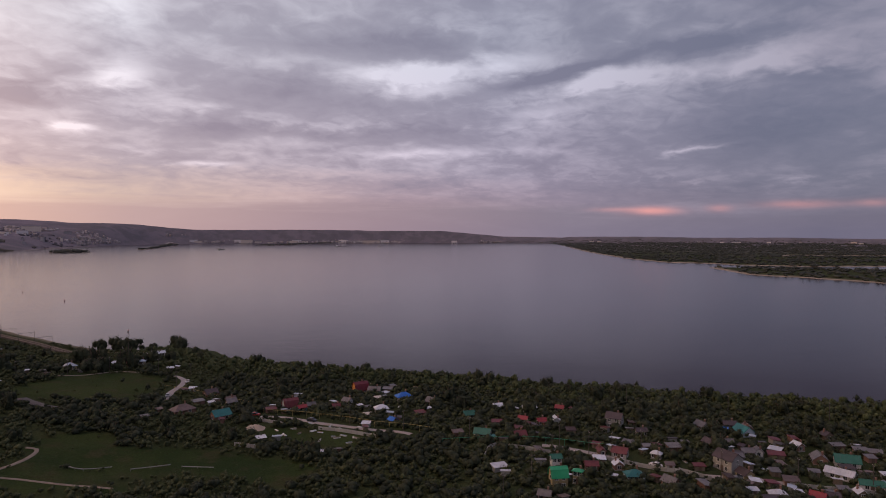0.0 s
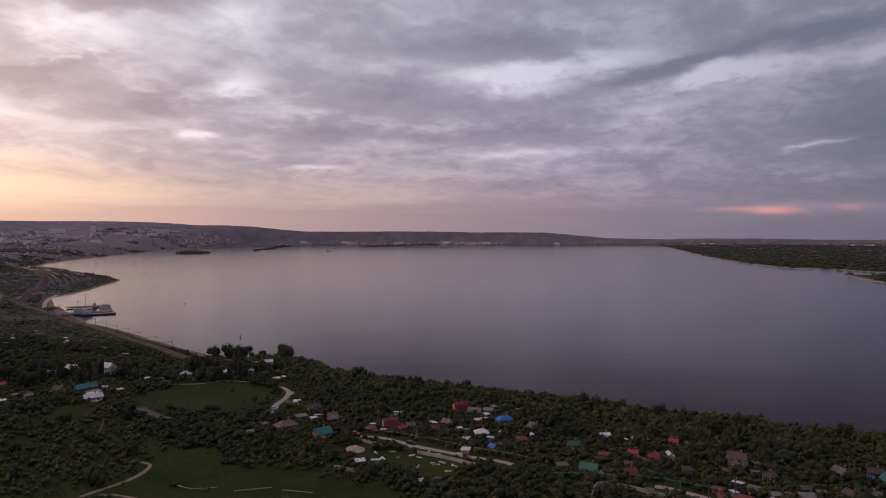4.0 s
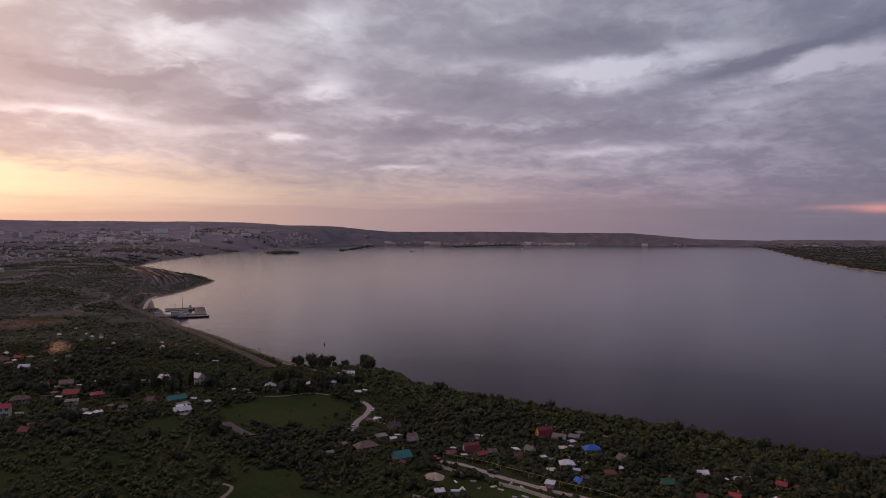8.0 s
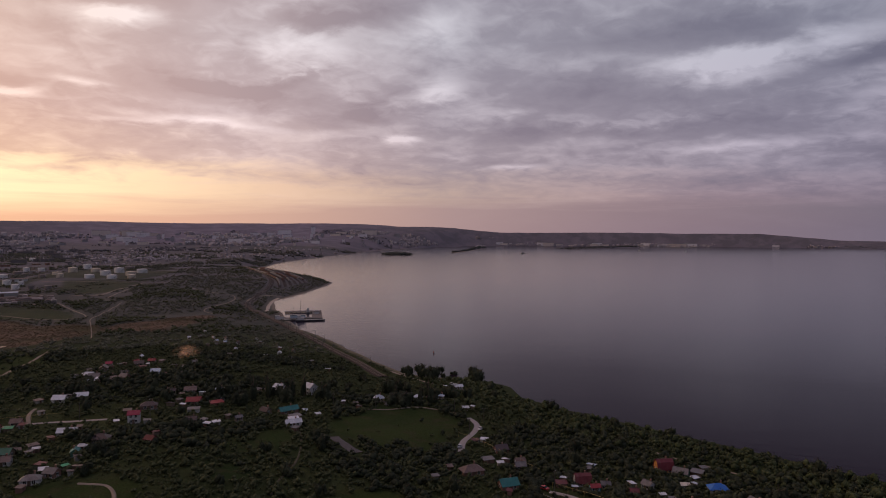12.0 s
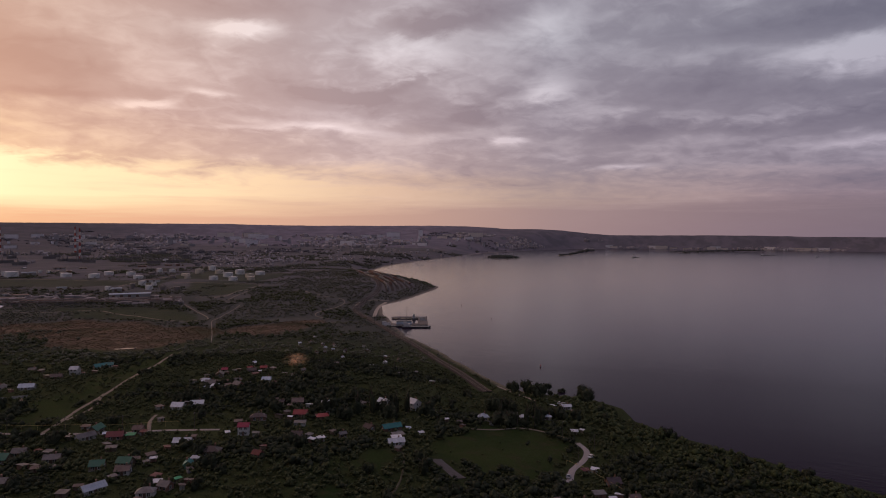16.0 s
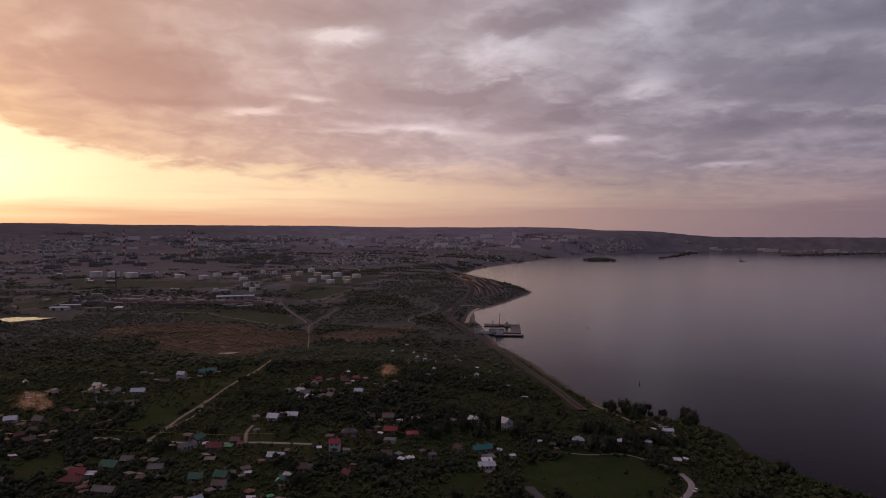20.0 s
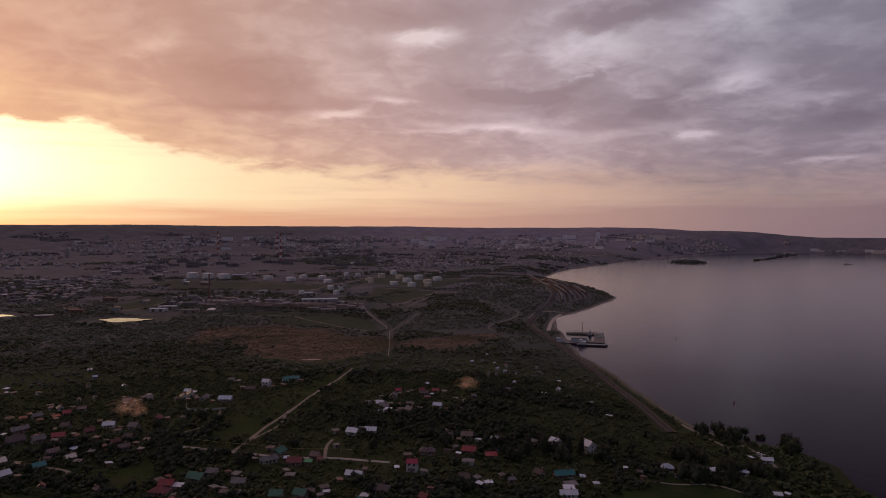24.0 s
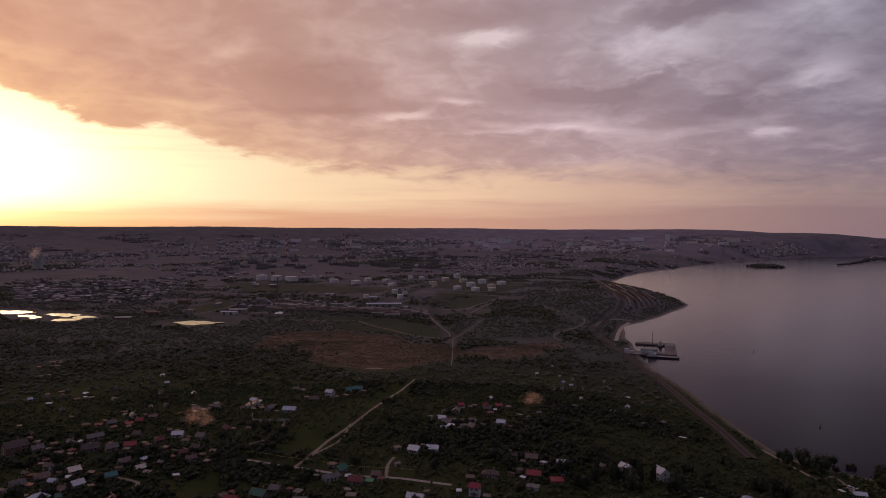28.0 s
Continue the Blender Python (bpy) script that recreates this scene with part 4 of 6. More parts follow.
house(-296, 297, 33, 10.0, 6.8, 1, "gable", "white", "white")
house(-270, 277, 66, 7.4, 4.8, 1, "gable", "darkred", "wood")
house(-260, 273, 65, 9.0, 5.9, 1, "gable", "rust", "brick")
house(-270, 269, 73, 6.6, 4.4, 1, "shed", "darkred", "wood")
house(-305, 214, 78, 10.8, 9.0, 1, "gable", "grey", "brick")
house(-303, 224, 76, 10.9, 8.3, 1, "gable", "white", "brick")
house(-293, 223, 19, 6.1, 5.1, 1, "gable", "paleblue", "white")
house(-280, 219, 13, 7.1, 5.9, 1, "gable", "white", "wood")
house(-280, 226, 80, 8.7, 7.4, 1, "gable", "white", "grey")
house(-280, 208, 82, 13.5, 10.0, 1, "hip", "paleblue", "grey")
house(-305, 364, 326, 8.3, 6.8, 1, "gable", "white", "white")
house(-326, 338, 59, 7.8, 5.6, 1, "gable", "grey", "brick")
house(-318, 349, 30, 6.7, 5.6, 1, "gable", "grey", "wood")
house(-559, 395, 42, 7.9, 6.6, 1, "shed", "white", "white")
house(-537, 385, 42, 7.6, 5.7, 1, "shed", "white", "wood")
house(-514, 356, 43, 6.0, 4.9, 1, "shed", "white", "wood")
house(-421, 323, 80, 5.6, 4.1, 1, "shed", "white", "wood")
house(-425, 306, 42, 5.5, 3.8, 1, "shed", "paleblue", "wood")
house(-430, 401, 35, 5.0, 4.2, 1, "shed", "white", "white")
house(-300, 207, 84, 7.1, 4.8, 1, "gable", "grey", "wood")
house(-348, 286, 39, 6.5, 5.2, 1, "shed", "darkred", "wood")
house(-355, 283, 40, 6.5, 5.0, 1, "shed", "brown", "wood")

house(-164, 333, 0, 8, 6, 1, "gable", "white", "white", True)
house(-156, 338, 16, 8.5, 5, 1, "gable", "white", "white", True)
house(-114, 297, 11, 6.5, 5, 2, "gable", "crimson", "white", True)
house(-135, 281, 6, 10, 5, 1, "gable", "white", "grey", True)
house(-184, 295, 91, 9, 6, 1, "gable", "green", "wood", True)
house(-169, 286, 17, 9, 6, 1, "gable", "maroon", "brick", True)
house(-163, 288, 12, 4.5, 3.5, 1, "shed", "emerald", "wood", True)
house(-164, 296, 7, 6, 5, 1, "gable", "rust", "brick", True)
house(-145, 254, 2, 7, 6, 1, "gable", "green", "wood", True)
house(-154, 250, 18, 7, 6, 1, "gable", "green", "wood", True)
house(-141, 246, 13, 7, 5, 1, "gable", "rust", "white", True)
house(-117, 270, 8, 10, 7, 1, "hip", "brown", "wood", True)
house(-120, 262, 3, 4, 3, 1, "shed", "white", "white", True)
house(-120, 256, 109, 5, 4, 1, "gable", "teal", "green", True)
house(-106, 351, 14, 8, 6, 1, "gable", "rust", "wood", True)
house(-114, 348, 9, 3.5, 3, 1, "gable", "brown", "yellow", True)
house(-98, 331, 4, 9, 6, 1, "gable", "red", "brick", True)
house(-91, 353, 20, 6, 6, 1, "gable", "white", "white", True)
house(-116, 320, 15, 10, 6, 1, "hip", "brown", "brick", True)
house(-94, 317, 10, 7, 4, 1, "shed", "grey", "white", True)
house(-143, 404, 5, 7, 5, 1, "gable", "paleblue", "white", True)
house(-178, 395, 0, 6, 5, 1, "gable", "white", "white", True)
house(-178, 414, 106, 8, 6, 1, "gable", "brown", "wood", True)
house(-182, 431, 11, 5, 4, 1, "gable", "crimson", "wood", True)
house(-160, 400, 6, 6, 5, 1, "gable", "grey", "cream", True)
house(-159, 442, 1, 6, 4, 1, "gable", "red", "wood", True)
house(-168, 375, 17, 5, 4, 1, "shed", "paleblue", "white", True)
house(-163, 431, 12, 7, 5, 1, "gable", "brown", "wood", True)
house(-166, 381, 7, 5, 4, 1, "shed", "white", "grey", True)
house(-312, 376, 2, 6.5, 5, 1, "gable", "white", "white", True)
house(-275, 368, 18, 11, 6, 1, "gable", "paleblue", "grey", True)
house(-290, 366, 103, 9, 5, 1, "gable", "grey", "grey", True)
house(-277, 414, 8, 7, 6, 2, "gable", "white", "white", True)
house(-199, 255, 3, 10, 7, 1, "gable", "green", "wood", True)
house(-205, 244, 19, 8, 6, 1, "gable", "red", "brick", True)
house(-199, 245, 14, 9, 4, 1, "shed", "white", "grey", True)
house(-202, 237, 9, 11, 7, 1, "hip", "maroon", "brick", True)
house(-181, 231, 4, 12, 5, 1, "gable", "grey", "wood", True)
house(-178, 257, 20, 8, 5, 1, "gable", "grey", "wood", True)
house(-196, 262, 15, 7, 5, 1, "gable", "grey", "wood", True)
house(-282, 318, 100, 6.5, 5, 1, "gable", "darkred", "wood", True)
house(-282, 301, 5, 7.5, 6, 1, "gable", "grey", "wood", True)
house(-271, 287, 0, 7, 5, 1, "gable", "brown", "wood", True)
house(-279, 399, 16, 9, 5, 1, "gable", "brown", "wood", True)
house(-309, 417, 11, 6, 4, 1, "gable", "grey", "wood", True)

# outbuildings behind the houses
for hx, hy, hr in list(KEPT):
    if random.random() < 0.8:
        q, r = random.uniform(0, 6.28), hr + random.uniform(2.5, 5)
        x, y = hx + r * math.cos(q), hy + r * math.sin(q)
        if not any(math.hypot(x - c[0], y - c[1]) < c[2] + 1.5 for c in KEPT):
            house(x, y, random.uniform(0, 180), random.uniform(3, 5), random.uniform(2.4, 3.6), 1, "shed", random.choice(["white", "grey", "white", "rust", "brown", "paleblue", "darkred"]), random.choice(["wood", "brick", "grey"]))

for hx, hy, hr in list(KEPT):
    if hx < -60 and random.random() < 0.5:
        q, r = random.uniform(0, 6.28), hr + random.uniform(3, 7)
        x, y = hx + r * math.cos(q), hy + r * math.sin(q)
        if not any(math.hypot(x - c[0], y - c[1]) < c[2] + 1.2 for c in KEPT):
            house(x, y, random.uniform(0, 180), random.uniform(4, 6.5), random.uniform(3.5, 5), 1, "shed", random.choice(["grey", "brown", "grey", "rust", "darkred", "white"]), random.choice(["wood", "brick", "grey"]))

# sheds and lean-tos crowded between the plots by the river
crowd = random.Random(23)
placed = 0
for k in range(900):
    x, y = crowd.uniform(128, 245), crowd.uniform(62, 190)
    if placed >= 42 or shore(np.array([x]), np.array([y]))[0] < 42 or y > 262 - 0.85 * x + 62 or any(math.hypot(x - c[0], y - c[1]) < c[2] + 1.6 for c in KEPT):
        continue
    house(x, y, crowd.choice([325, 330, 55, 60, 320]) + crowd.uniform(-8, 8), crowd.uniform(3.5, 8), crowd.uniform(2.8, 4.6), 1, crowd.choice(["shed", "shed", "gable"]), crowd.choice(["grey", "brown", "rust", "brown", "darkred", "white", "maroon", "brown"]), crowd.choice(["wood", "brick", "grey", "wood"]))
    placed += 1

# ---- lanes ----
road("street", 4.0, [(64, 249), (70, 244), (77, 233), (89, 216), (104, 200), (108, 193)])
road("street", 3.6, [(142, 155), (146, 151), (154, 135), (158, 120), (167, 105), (181, 96), (194, 82), (208, 72)])
road("asphalt", 4.2, [(33, 294), (36, 311), (44, 330), (46, 342), (43, 353)])
road("dirt", 1.5, [(41, 358), (29, 366), (14, 368), (-5, 355), (-18, 348)])
road("dirt", 2.7, [(-209, 291), (-211, 305), (-218, 329), (-223, 360), (-230, 396), (-237, 429), (-244, 462), (-253, 496)])
road("dirt", 2.0, [(-211, 305), (-212, 320), (-213, 335), (-217, 346), (-225, 364)])
road("track", 1.3, [(-213, 335), (-215, 350), (-216, 362)])
road("track", 1.3, [(-226, 402), (-236, 405), (-246, 402)])
road("dirt", 1.6, [(100, 349), (104, 343), (108, 337)])
road("dirt", 1.6, [(119, 298), (129, 282), (140, 270), (148, 261)])
road("dirt", 1.8, [(-105, 226), (-100, 225), (-95, 224), (-91, 220), (-88, 214), (-86, 206)])
road("dirt", 1.5, [(-30, 191), (-25, 192), (-15, 187), (-7, 181), (3, 175)])
road("dirt", 1.7, [(-34, 190), (-26, 200), (-21, 208), (-18, 215), (-17, 221), (-20, 223)])
road("street", 2.8, [(-240, 286), (-221, 290), (-208, 291), (-177, 293), (-149, 301), (-128, 303)])
road("dirt", 2.2, [(-253, 307), (-250, 321), (-260, 344), (-267, 350), (-275, 349)])
road("dirt", 2.2, [(-160, 298), (-168, 313), (-170, 322)])
road("dirt", 2.6, [(-619, 766), (-567, 783), (-528, 813), (-433, 756), (-371, 729), (-345, 734), (-345, 753), (-406, 838), (-455, 909)])
road("dirt", 1.5, [(-257, 572), (-283, 630), (-304, 675), (-329, 730), (-335, 770), (-361, 887)])
road("dirt", 2.8, [(-467, 969), (-432, 985), (-437, 1081), (-443, 1181)])
road("dirt", 2.8, [(-405, 949), (-416, 1029), (-424, 1106)])
road("dirt", 2.2, [(-330, 1085), (-275, 1011), (-242, 998), (-228, 923), (-233, 864), (-232, 812), (-212, 790), (-194, 801)])
road("dirt", 6, [(-204, 905), (-216, 989), (-210, 1030), (-181, 1055)])
road("sand", 8, [(-164, 848), (-177, 932), (-183, 993), (-182, 1034)])
road("track", 1.3, [(-46, 298), (-41, 298), (-39, 291), (-37, 272), (-37, 253), (-40, 238), (-40, 225)])
road("dirt", 2.8, [(-1, 483), (9, 467), (17, 451), (27, 435), (34, 449), (41, 424), (46, 416), (48, 405)])
road("dirt", 2.6, [(-276, 241), (-260, 242), (-256, 236), (-258, 232)])

# depot roads
road("dirt", 3.4, [(-1146, 1240), (-886, 1246), (-740, 1239), (-710, 1338)])
road("dirt", 3.4, [(-641, 923), (-670, 1080), (-702, 1192), (-717, 1353)])
road("dirt", 3.4, [(-462, 971), (-427, 976), (-436, 1063), (-442, 1176)])
road("dirt", 3.4, [(-636, 1221), (-528, 1202), (-441, 1195)])
road("dirt", 3.4, [(-1147, 1012), (-1035, 1016), (-941, 1024)])
road("dirt", 3.4, [(-783, 728), (-780, 779), (-812, 878)])
road("dirt", 3.4, [(-1181, 1045), (-1180, 1155), (-1186, 1277)])
road("dirt", 3.4, [(-567, 869), (-493, 878), (-441, 879)])

# ---- ponds and bare patches ----
for poly in PONDS:
    c = np.mean(poly, 0)
    rim = curve(poly + poly[:1], 3.0)[:-1]
    rim = c + (rim - c) * (1 + 0.3 * lattice(rim[:, 0], rim[:, 1], 8, 41))[:, None]
    z = sorted(ground_z(*q) for q in rim)[2 * len(rim) // 3] + 0.1
    sh = Shape().poly([(*q, z) for q in rim] + [(*(c + (q - c) * 1.04), z - 2.5) for q in rim], [tuple(range(len(rim)))] + [(i, i + len(rim), (i + 1) % len(rim) + len(rim), (i + 1) % len(rim)) for i in range(len(rim))])
    me = sh.mesh("pond", M_WATER)
    if me.polygons[0].normal.z < 0:
        me.flip_normals()
    tagged(new("pond", me), "still shallow pond that mirrors the bright sky", "pond", kind="structure")
M_SCREE = surface("grey_scree", (0.07, 0.066, 0.068), (0.12, 0.112, 0.112), 0.5, gloss=0.08)
scree_line = curve([(-25, 297), (-20, 289), (-13, 279)], 1.5)
tagged(new("scree_bank", ribbon("scree_bank", scree_line, 7.0, 0.35, M_SCREE, 0.5)), "bare grey earth bank among bushes", "bank", kind="structure")
for q in scree_line:
    KEPT.append((q[0], q[1], 5))

# ---- railway ----
M_BALLAST = surface("ballast", (0.030, 0.023, 0.022), (0.052, 0.041, 0.038), 0.4, gloss=0.08)
M_RAIL = surface("rail_steel", (0.06, 0.045, 0.036), (0.09, 0.07, 0.06), 2.0, 0.5)
RAIL = [(-6, 455), (-12, 470), (-28, 515), (-50, 565), (-75, 625), (-103, 689), (-134, 757), (-161, 813), (-186, 862), (-204, 921), (-214, 1022), (-216, 1107), (-224, 1195), (-243, 1280), (-290, 1420), (-340, 1560), (-396, 1730)]


def railway(points, width, tracks):
    line = curve(points, 7.0)
    tagged(new("railway_bed", ribbon("railway_bed", line, width, 0.7, M_BALLAST)), "brown gravel railway bed along the shore", "railway", kind="structure")
    for q in line:
        KEPT.append((q[0], q[1], width / 2 + 1.5))
    t = np.gradient(line, axis=0)
    t /= np.linalg.norm(t, axis=1)[:, None]
    side = np.stack([-t[:, 1], t[:, 0]], -1)
    for k in tracks:
        for g in (-0.76, 0.76):
            ob = new("rail", ribbon("rail", line + side * (k + g), 0.16, 0.95, M_RAIL))
            tagged(ob, "steel rail on a gravel bed", "rail", kind="structure")


railway(RAIL, 12, (-2.2, 2.2))
M_MAST = surface("galvanised_mast", (0.06, 0.06, 0.064), (0.10, 0.10, 0.105), 1.0, 0.5, 0.4)


def portal_mast():
    """Two posts and a beam over the tracks, with hangers."""
    m = thing("catenary_mast", 0, 0, 0, 0, "grey steel catenary portal over the shore railway", "mast", "catenary portals")
    for k in (-5.2, 5.2):
        part("post", Shape().tube(k, 0, -1, 7.2, 0.16, 0.10, 6), M_MAST, m)
    part("beam", Shape().box(-5.4, 5.4, -0.08, 0.08, 6.4, 6.6), M_MAST, m)
    for k in (-3, 3):
        part("hanger", Shape().box(k - 0.05, k + 0.05, -0.05, 0.05, 5.3, 6.4).box(k - 0.9, k + 0.9, -0.04, 0.04, 5.3, 5.4), M_MAST, m)
    return m


rail_line = curve(RAIL, 7.0)
first = None
for i in range(6, 86, 4):
    q, ahead = rail_line[i], rail_line[i + 1] - rail_line[i - 1]
    m = pose(q[0], q[1], ground_z(*q) + 0.3, 0, 0, math.degrees(math.atan2(ahead[1], ahead[0])) + 90)
    if first is None:
        first = portal_mast()
        first.matrix_basis = m
    else:
        copy_thing(first, m)

# the marshalling yard on the point
M_WAGON = [surface("wagon_brown", (0.10, 0.05, 0.04), (0.17, 0.09, 0.07), 0.6, island=0.3), surface("wagon_grey", (0.22, 0.21, 0.20), (0.33, 0.32, 0.31), 0.6, island=0.3)]


def wagon(k):
    w = thing("freight_wagon", 0, 0, 0, 0, ("rust-brown open freight wagon" if k == 0 else "dusty grey tank wagon") + " standing in the railway yard", "wagon", "wagons in the railway yard")
    if k == 0:
        body = Shape().box(-5.9, 5.9, -1.5, 1.5, 1.3, 3.6)
        part("body", body, M_WAGON[0], w)
    else:
        body = Shape()
        n = 12
        ring = [(1.4 * math.cos(i * 2 * math.pi / n), 2.7 + 1.4 * math.sin(i * 2 * math.pi / n)) for i in range(n)]
        body.poly([(x, a, b) for x in (-5.7, 5.7) for a, b in ring], [(i, (i + 1) % n, n + (i + 1) % n, n + i) for i in range(n)] + [tuple(range(n)), tuple(range(2 * n - 1, n - 1, -1))])
        part("tank", body, M_WAGON[1], w)
        part("dome", Shape().tube(0, 0, 3.9, 4.5, 0.5, 0.5, 8), M_WAGON[1], w)
    part("underframe", Shape().box(-6.2, 6.2, -1.2, 1.2, 0.95, 1.3), M_STEEL, w)
    for k2 in (-4, 4):
        part("bogie", Shape().box(k2 - 1.3, k2 + 1.3, -1.0, 1.0, 0.1, 0.95), M_STEEL, w)
    return w


YARD_A, YARD_B = [(-330, 1630), (-290, 1575), (-236, 1450), (-198, 1362), (-172, 1270)], [(-345, 1560), (-304, 1447), (-256, 1333), (-219, 1233), (-200, 1150)]
kinds = [None, None]
for k in range(6):
    u = k / 5
    line = curve([(a[0] * u + b[0] * (1 - u), a[1] * u + b[1] * (1 - u)) for a, b in zip(YARD_A, YARD_B)], 1.0)
    tagged(new("railway_bed", ribbon("railway_bed", line[::6], 8.0, 0.5, M_BALLAST)), "brown gravel bed of a yard track", "railway", kind="structure")
    for q in line[::6]:
        KEPT.append((q[0], q[1], 7))
    if k == 3:
        continue
    at = 20 + 25 * ((k * 7) % 4)
    stop = len(line) - 20 - 20 * ((k * 5) % 3)
    while at < stop:
        q, ahead = line[at], line[min(at + 3, len(line) - 1)] - line[at - 3]
        j = 1 if (at // 110 + k) % 2 else 0
        m = pose(q[0], q[1], ground_z(*q) + 0.5, 0, 0, math.degrees(math.atan2(ahead[1], ahead[0])))
        if kinds[j] is None:
            kinds[j] = wagon(j)
            kinds[j].matrix_basis = m
        else:
            copy_thing(kinds[j], m)
        at += 13

# ---- oil depot and refinery ----
M_TANKS = [surface("white_tank_paint", (0.56, 0.55, 0.53), (0.72, 0.71, 0.69), 0.15), surface("cream_tank_paint", (0.48, 0.42, 0.33), (0.60, 0.53, 0.43), 0.15), surface("grey_tank_paint", (0.16, 0.14, 0.13), (0.24, 0.21, 0.19), 0.15)]


def storage_tank(x, y, wide, high, paint=0):
    wide = 0.88 * wide
    r, n = wide / 2, 24
    t = thing("storage_tank", x, y, 0, None, f"{('white', 'cream', 'dark grey')[paint]} cylindrical oil storage tank on bare ground", "tank", "oil storage tanks")
    KEPT.append((x, y, r + 6))
    part("shell", Shape().tube(0, 0, -1, high, r, r, n), M_TANKS[paint], t)
    part("roof", Shape().tube(0, 0, high, high + r * 0.12, r, 0.4, n), M_TANKS[paint], t)
    rim = []
    for i in range(n):
        a = i * 2 * math.pi / n
        for q, z in ((-0.06, 0.84), (0.06, 0.84), (0.06, 0.96), (-0.06, 0.96)):
            rim.append(((r + q) * math.cos(a), (r + q) * math.sin(a), high + z))
    rim = Shape().poly(rim, [(4 * i + j, 4 * i + (j + 1) % 4, (4 * i + 4) % (4 * n) + (j + 1) % 4, (4 * i + 4) % (4 * n) + j) for i in range(n) for j in range(4)])
    part("railing", rim, M_STEEL, t)
    steps = []
    for i in range(15):
        a = -1.2 + i * 0.09
        for q, z in ((0.1, -0.15), (0.9, -0.15), (0.9, 0.15), (0.1, 0.15)):
            steps.append(((r + q) * math.cos(a), (r + q) * math.sin(a), high * i / 14 + z))
    steps = Shape().poly(steps, [(0, 1, 2, 3), (59, 58, 57, 56)] + [(4 * i + j, 4 * i + (j + 1) % 4, 4 * i + 4 + (j + 1) % 4, 4 * i + 4 + j) for i in range(14) for j in range(4)])
    part("stair", steps, M_STEEL, t)


storage_tank(-1059, 1321, 27, 8)
storage_tank(-930, 1328, 25, 8)
storage_tank(-850, 1303, 25, 8)
storage_tank(-869, 1384, 22, 8)
storage_tank(-816, 1382, 22, 7)
storage_tank(-750, 1298, 22, 7)
storage_tank(-812, 1495, 15, 9)
storage_tank(-790, 1514, 16, 7)
storage_tank(-782, 1408, 18, 5, 2)
storage_tank(-685, 1372, 21, 5, 1)
storage_tank(-641, 1294, 14, 7, 1)
storage_tank(-686, 1439, 20, 10, 1)
storage_tank(-719, 1576, 20, 11)
storage_tank(-642, 1446, 22, 8, 1)
storage_tank(-581, 1352, 23, 9)
storage_tank(-579, 1278, 20, 7)
storage_tank(-534, 1269, 20, 7)
storage_tank(-594, 1447, 23, 10)
storage_tank(-529, 1344, 22, 7, 1)
storage_tank(-500, 1275, 17, 7, 1)
storage_tank(-542, 1436, 24, 8)
storage_tank(-619, 1567, 23, 7, 2)
storage_tank(-604, 1081, 13, 8)
storage_tank(-637, 1157, 11, 7)
storage_tank(-664, 1163, 14, 8)
storage_tank(-584, 1089, 11, 6, 2)
storage_tank(-554, 1082, 12, 6, 2)
storage_tank(-1088, 2036, 20, 8)
storage_tank(-647, 1103, 10, 9, 2)
storage_tank(-678, 1302, 13, 6, 2)
storage_tank(-667, 1063, 11, 7)
storage_tank(-1073, 1439, 10, 6)
storage_tank(-1040, 1426, 13, 6)
storage_tank(-1128, 1298, 30, 12)
storage_tank(-1081, 1299, 29, 12)
storage_tank(-1033, 1300, 29, 11)

M_RED, M_WHITE = surface("red_band", (0.30, 0.045, 0.035), (0.38, 0.08, 0.06), 0.1), surface("white_band", (0.55, 0.50, 0.47), (0.66, 0.62, 0.58), 0.1)


def chimney(x, y, high, r, bands):
    c = thing("factory_chimney", x, y, 0, None, "tall red and white banded factory chimney" if bands else "tall red-brown brick factory chimney", "chimney", "factory chimneys")
    n = bands or 1
    for i in range(n):
        z0, z1 = high * i / n, high * (i + 1) / n
        k0, k1 = 1 - 0.45 * i / n, 1 - 0.45 * (i + 1) / n
        part("band" if bands else "shaft", Shape().tube(0, 0, z0 - (2 if i == 0 else 0), z1, r * k0, r * k1, 14), (M_RED if (n - i) % 2 else M_WHITE) if bands else M_BRICK, c)
    for f in (0.5, 0.97):
        part("gallery", Shape().tube(0, 0, high * f, high * f + 0.8, r * (1.35 - 0.45 * f), r * (1.35 - 0.45 * f), 14), M_STEEL, c)


chimney(-1924, 2352, 104, 4.4, 9)
chimney(-1706, 2480, 108, 4.4, 9)
chimney(-1411, 2077, 106, 4.2, 9)
chimney(-762, 927, 47, 2.0, 0)


def cooling_tower(x, y, high, r):
    c = thing("cooling_tower", x, y, 0, None, "pale grey concrete cooling tower", "cooling tower", "cooling towers")
    n, sh = 28, Shape()
    prof = [(r * (0.62 + 0.38 * (1 - i / 9) ** 1.6), high * i / 9) for i in range(10)]
    sh.poly([(a * math.cos(k * 2 * math.pi / n), a * math.sin(k * 2 * math.pi / n), z) for a, z in prof for k in range(n)], [(i * n + k, i * n + (k + 1) % n, (i + 1) * n + (k + 1) % n, (i + 1) * n + k) for i in range(9) for k in range(n)])
    part("shell", sh, M_CONCRETE, c)
    part("rim", Shape().tube(0, 0, high - 0.2, high + 1, r * 0.64, r * 0.64, n, False), M_CONCRETE, c)


cooling_tower(-2252, 1444, 36, 17)
cooling_tower(-2080, 1330, 36, 18)

M_PLANT = surface("plant_steel", (0.10, 0.09, 0.09), (0.20, 0.185, 0.18), 0.1, 0.6, 0.2)


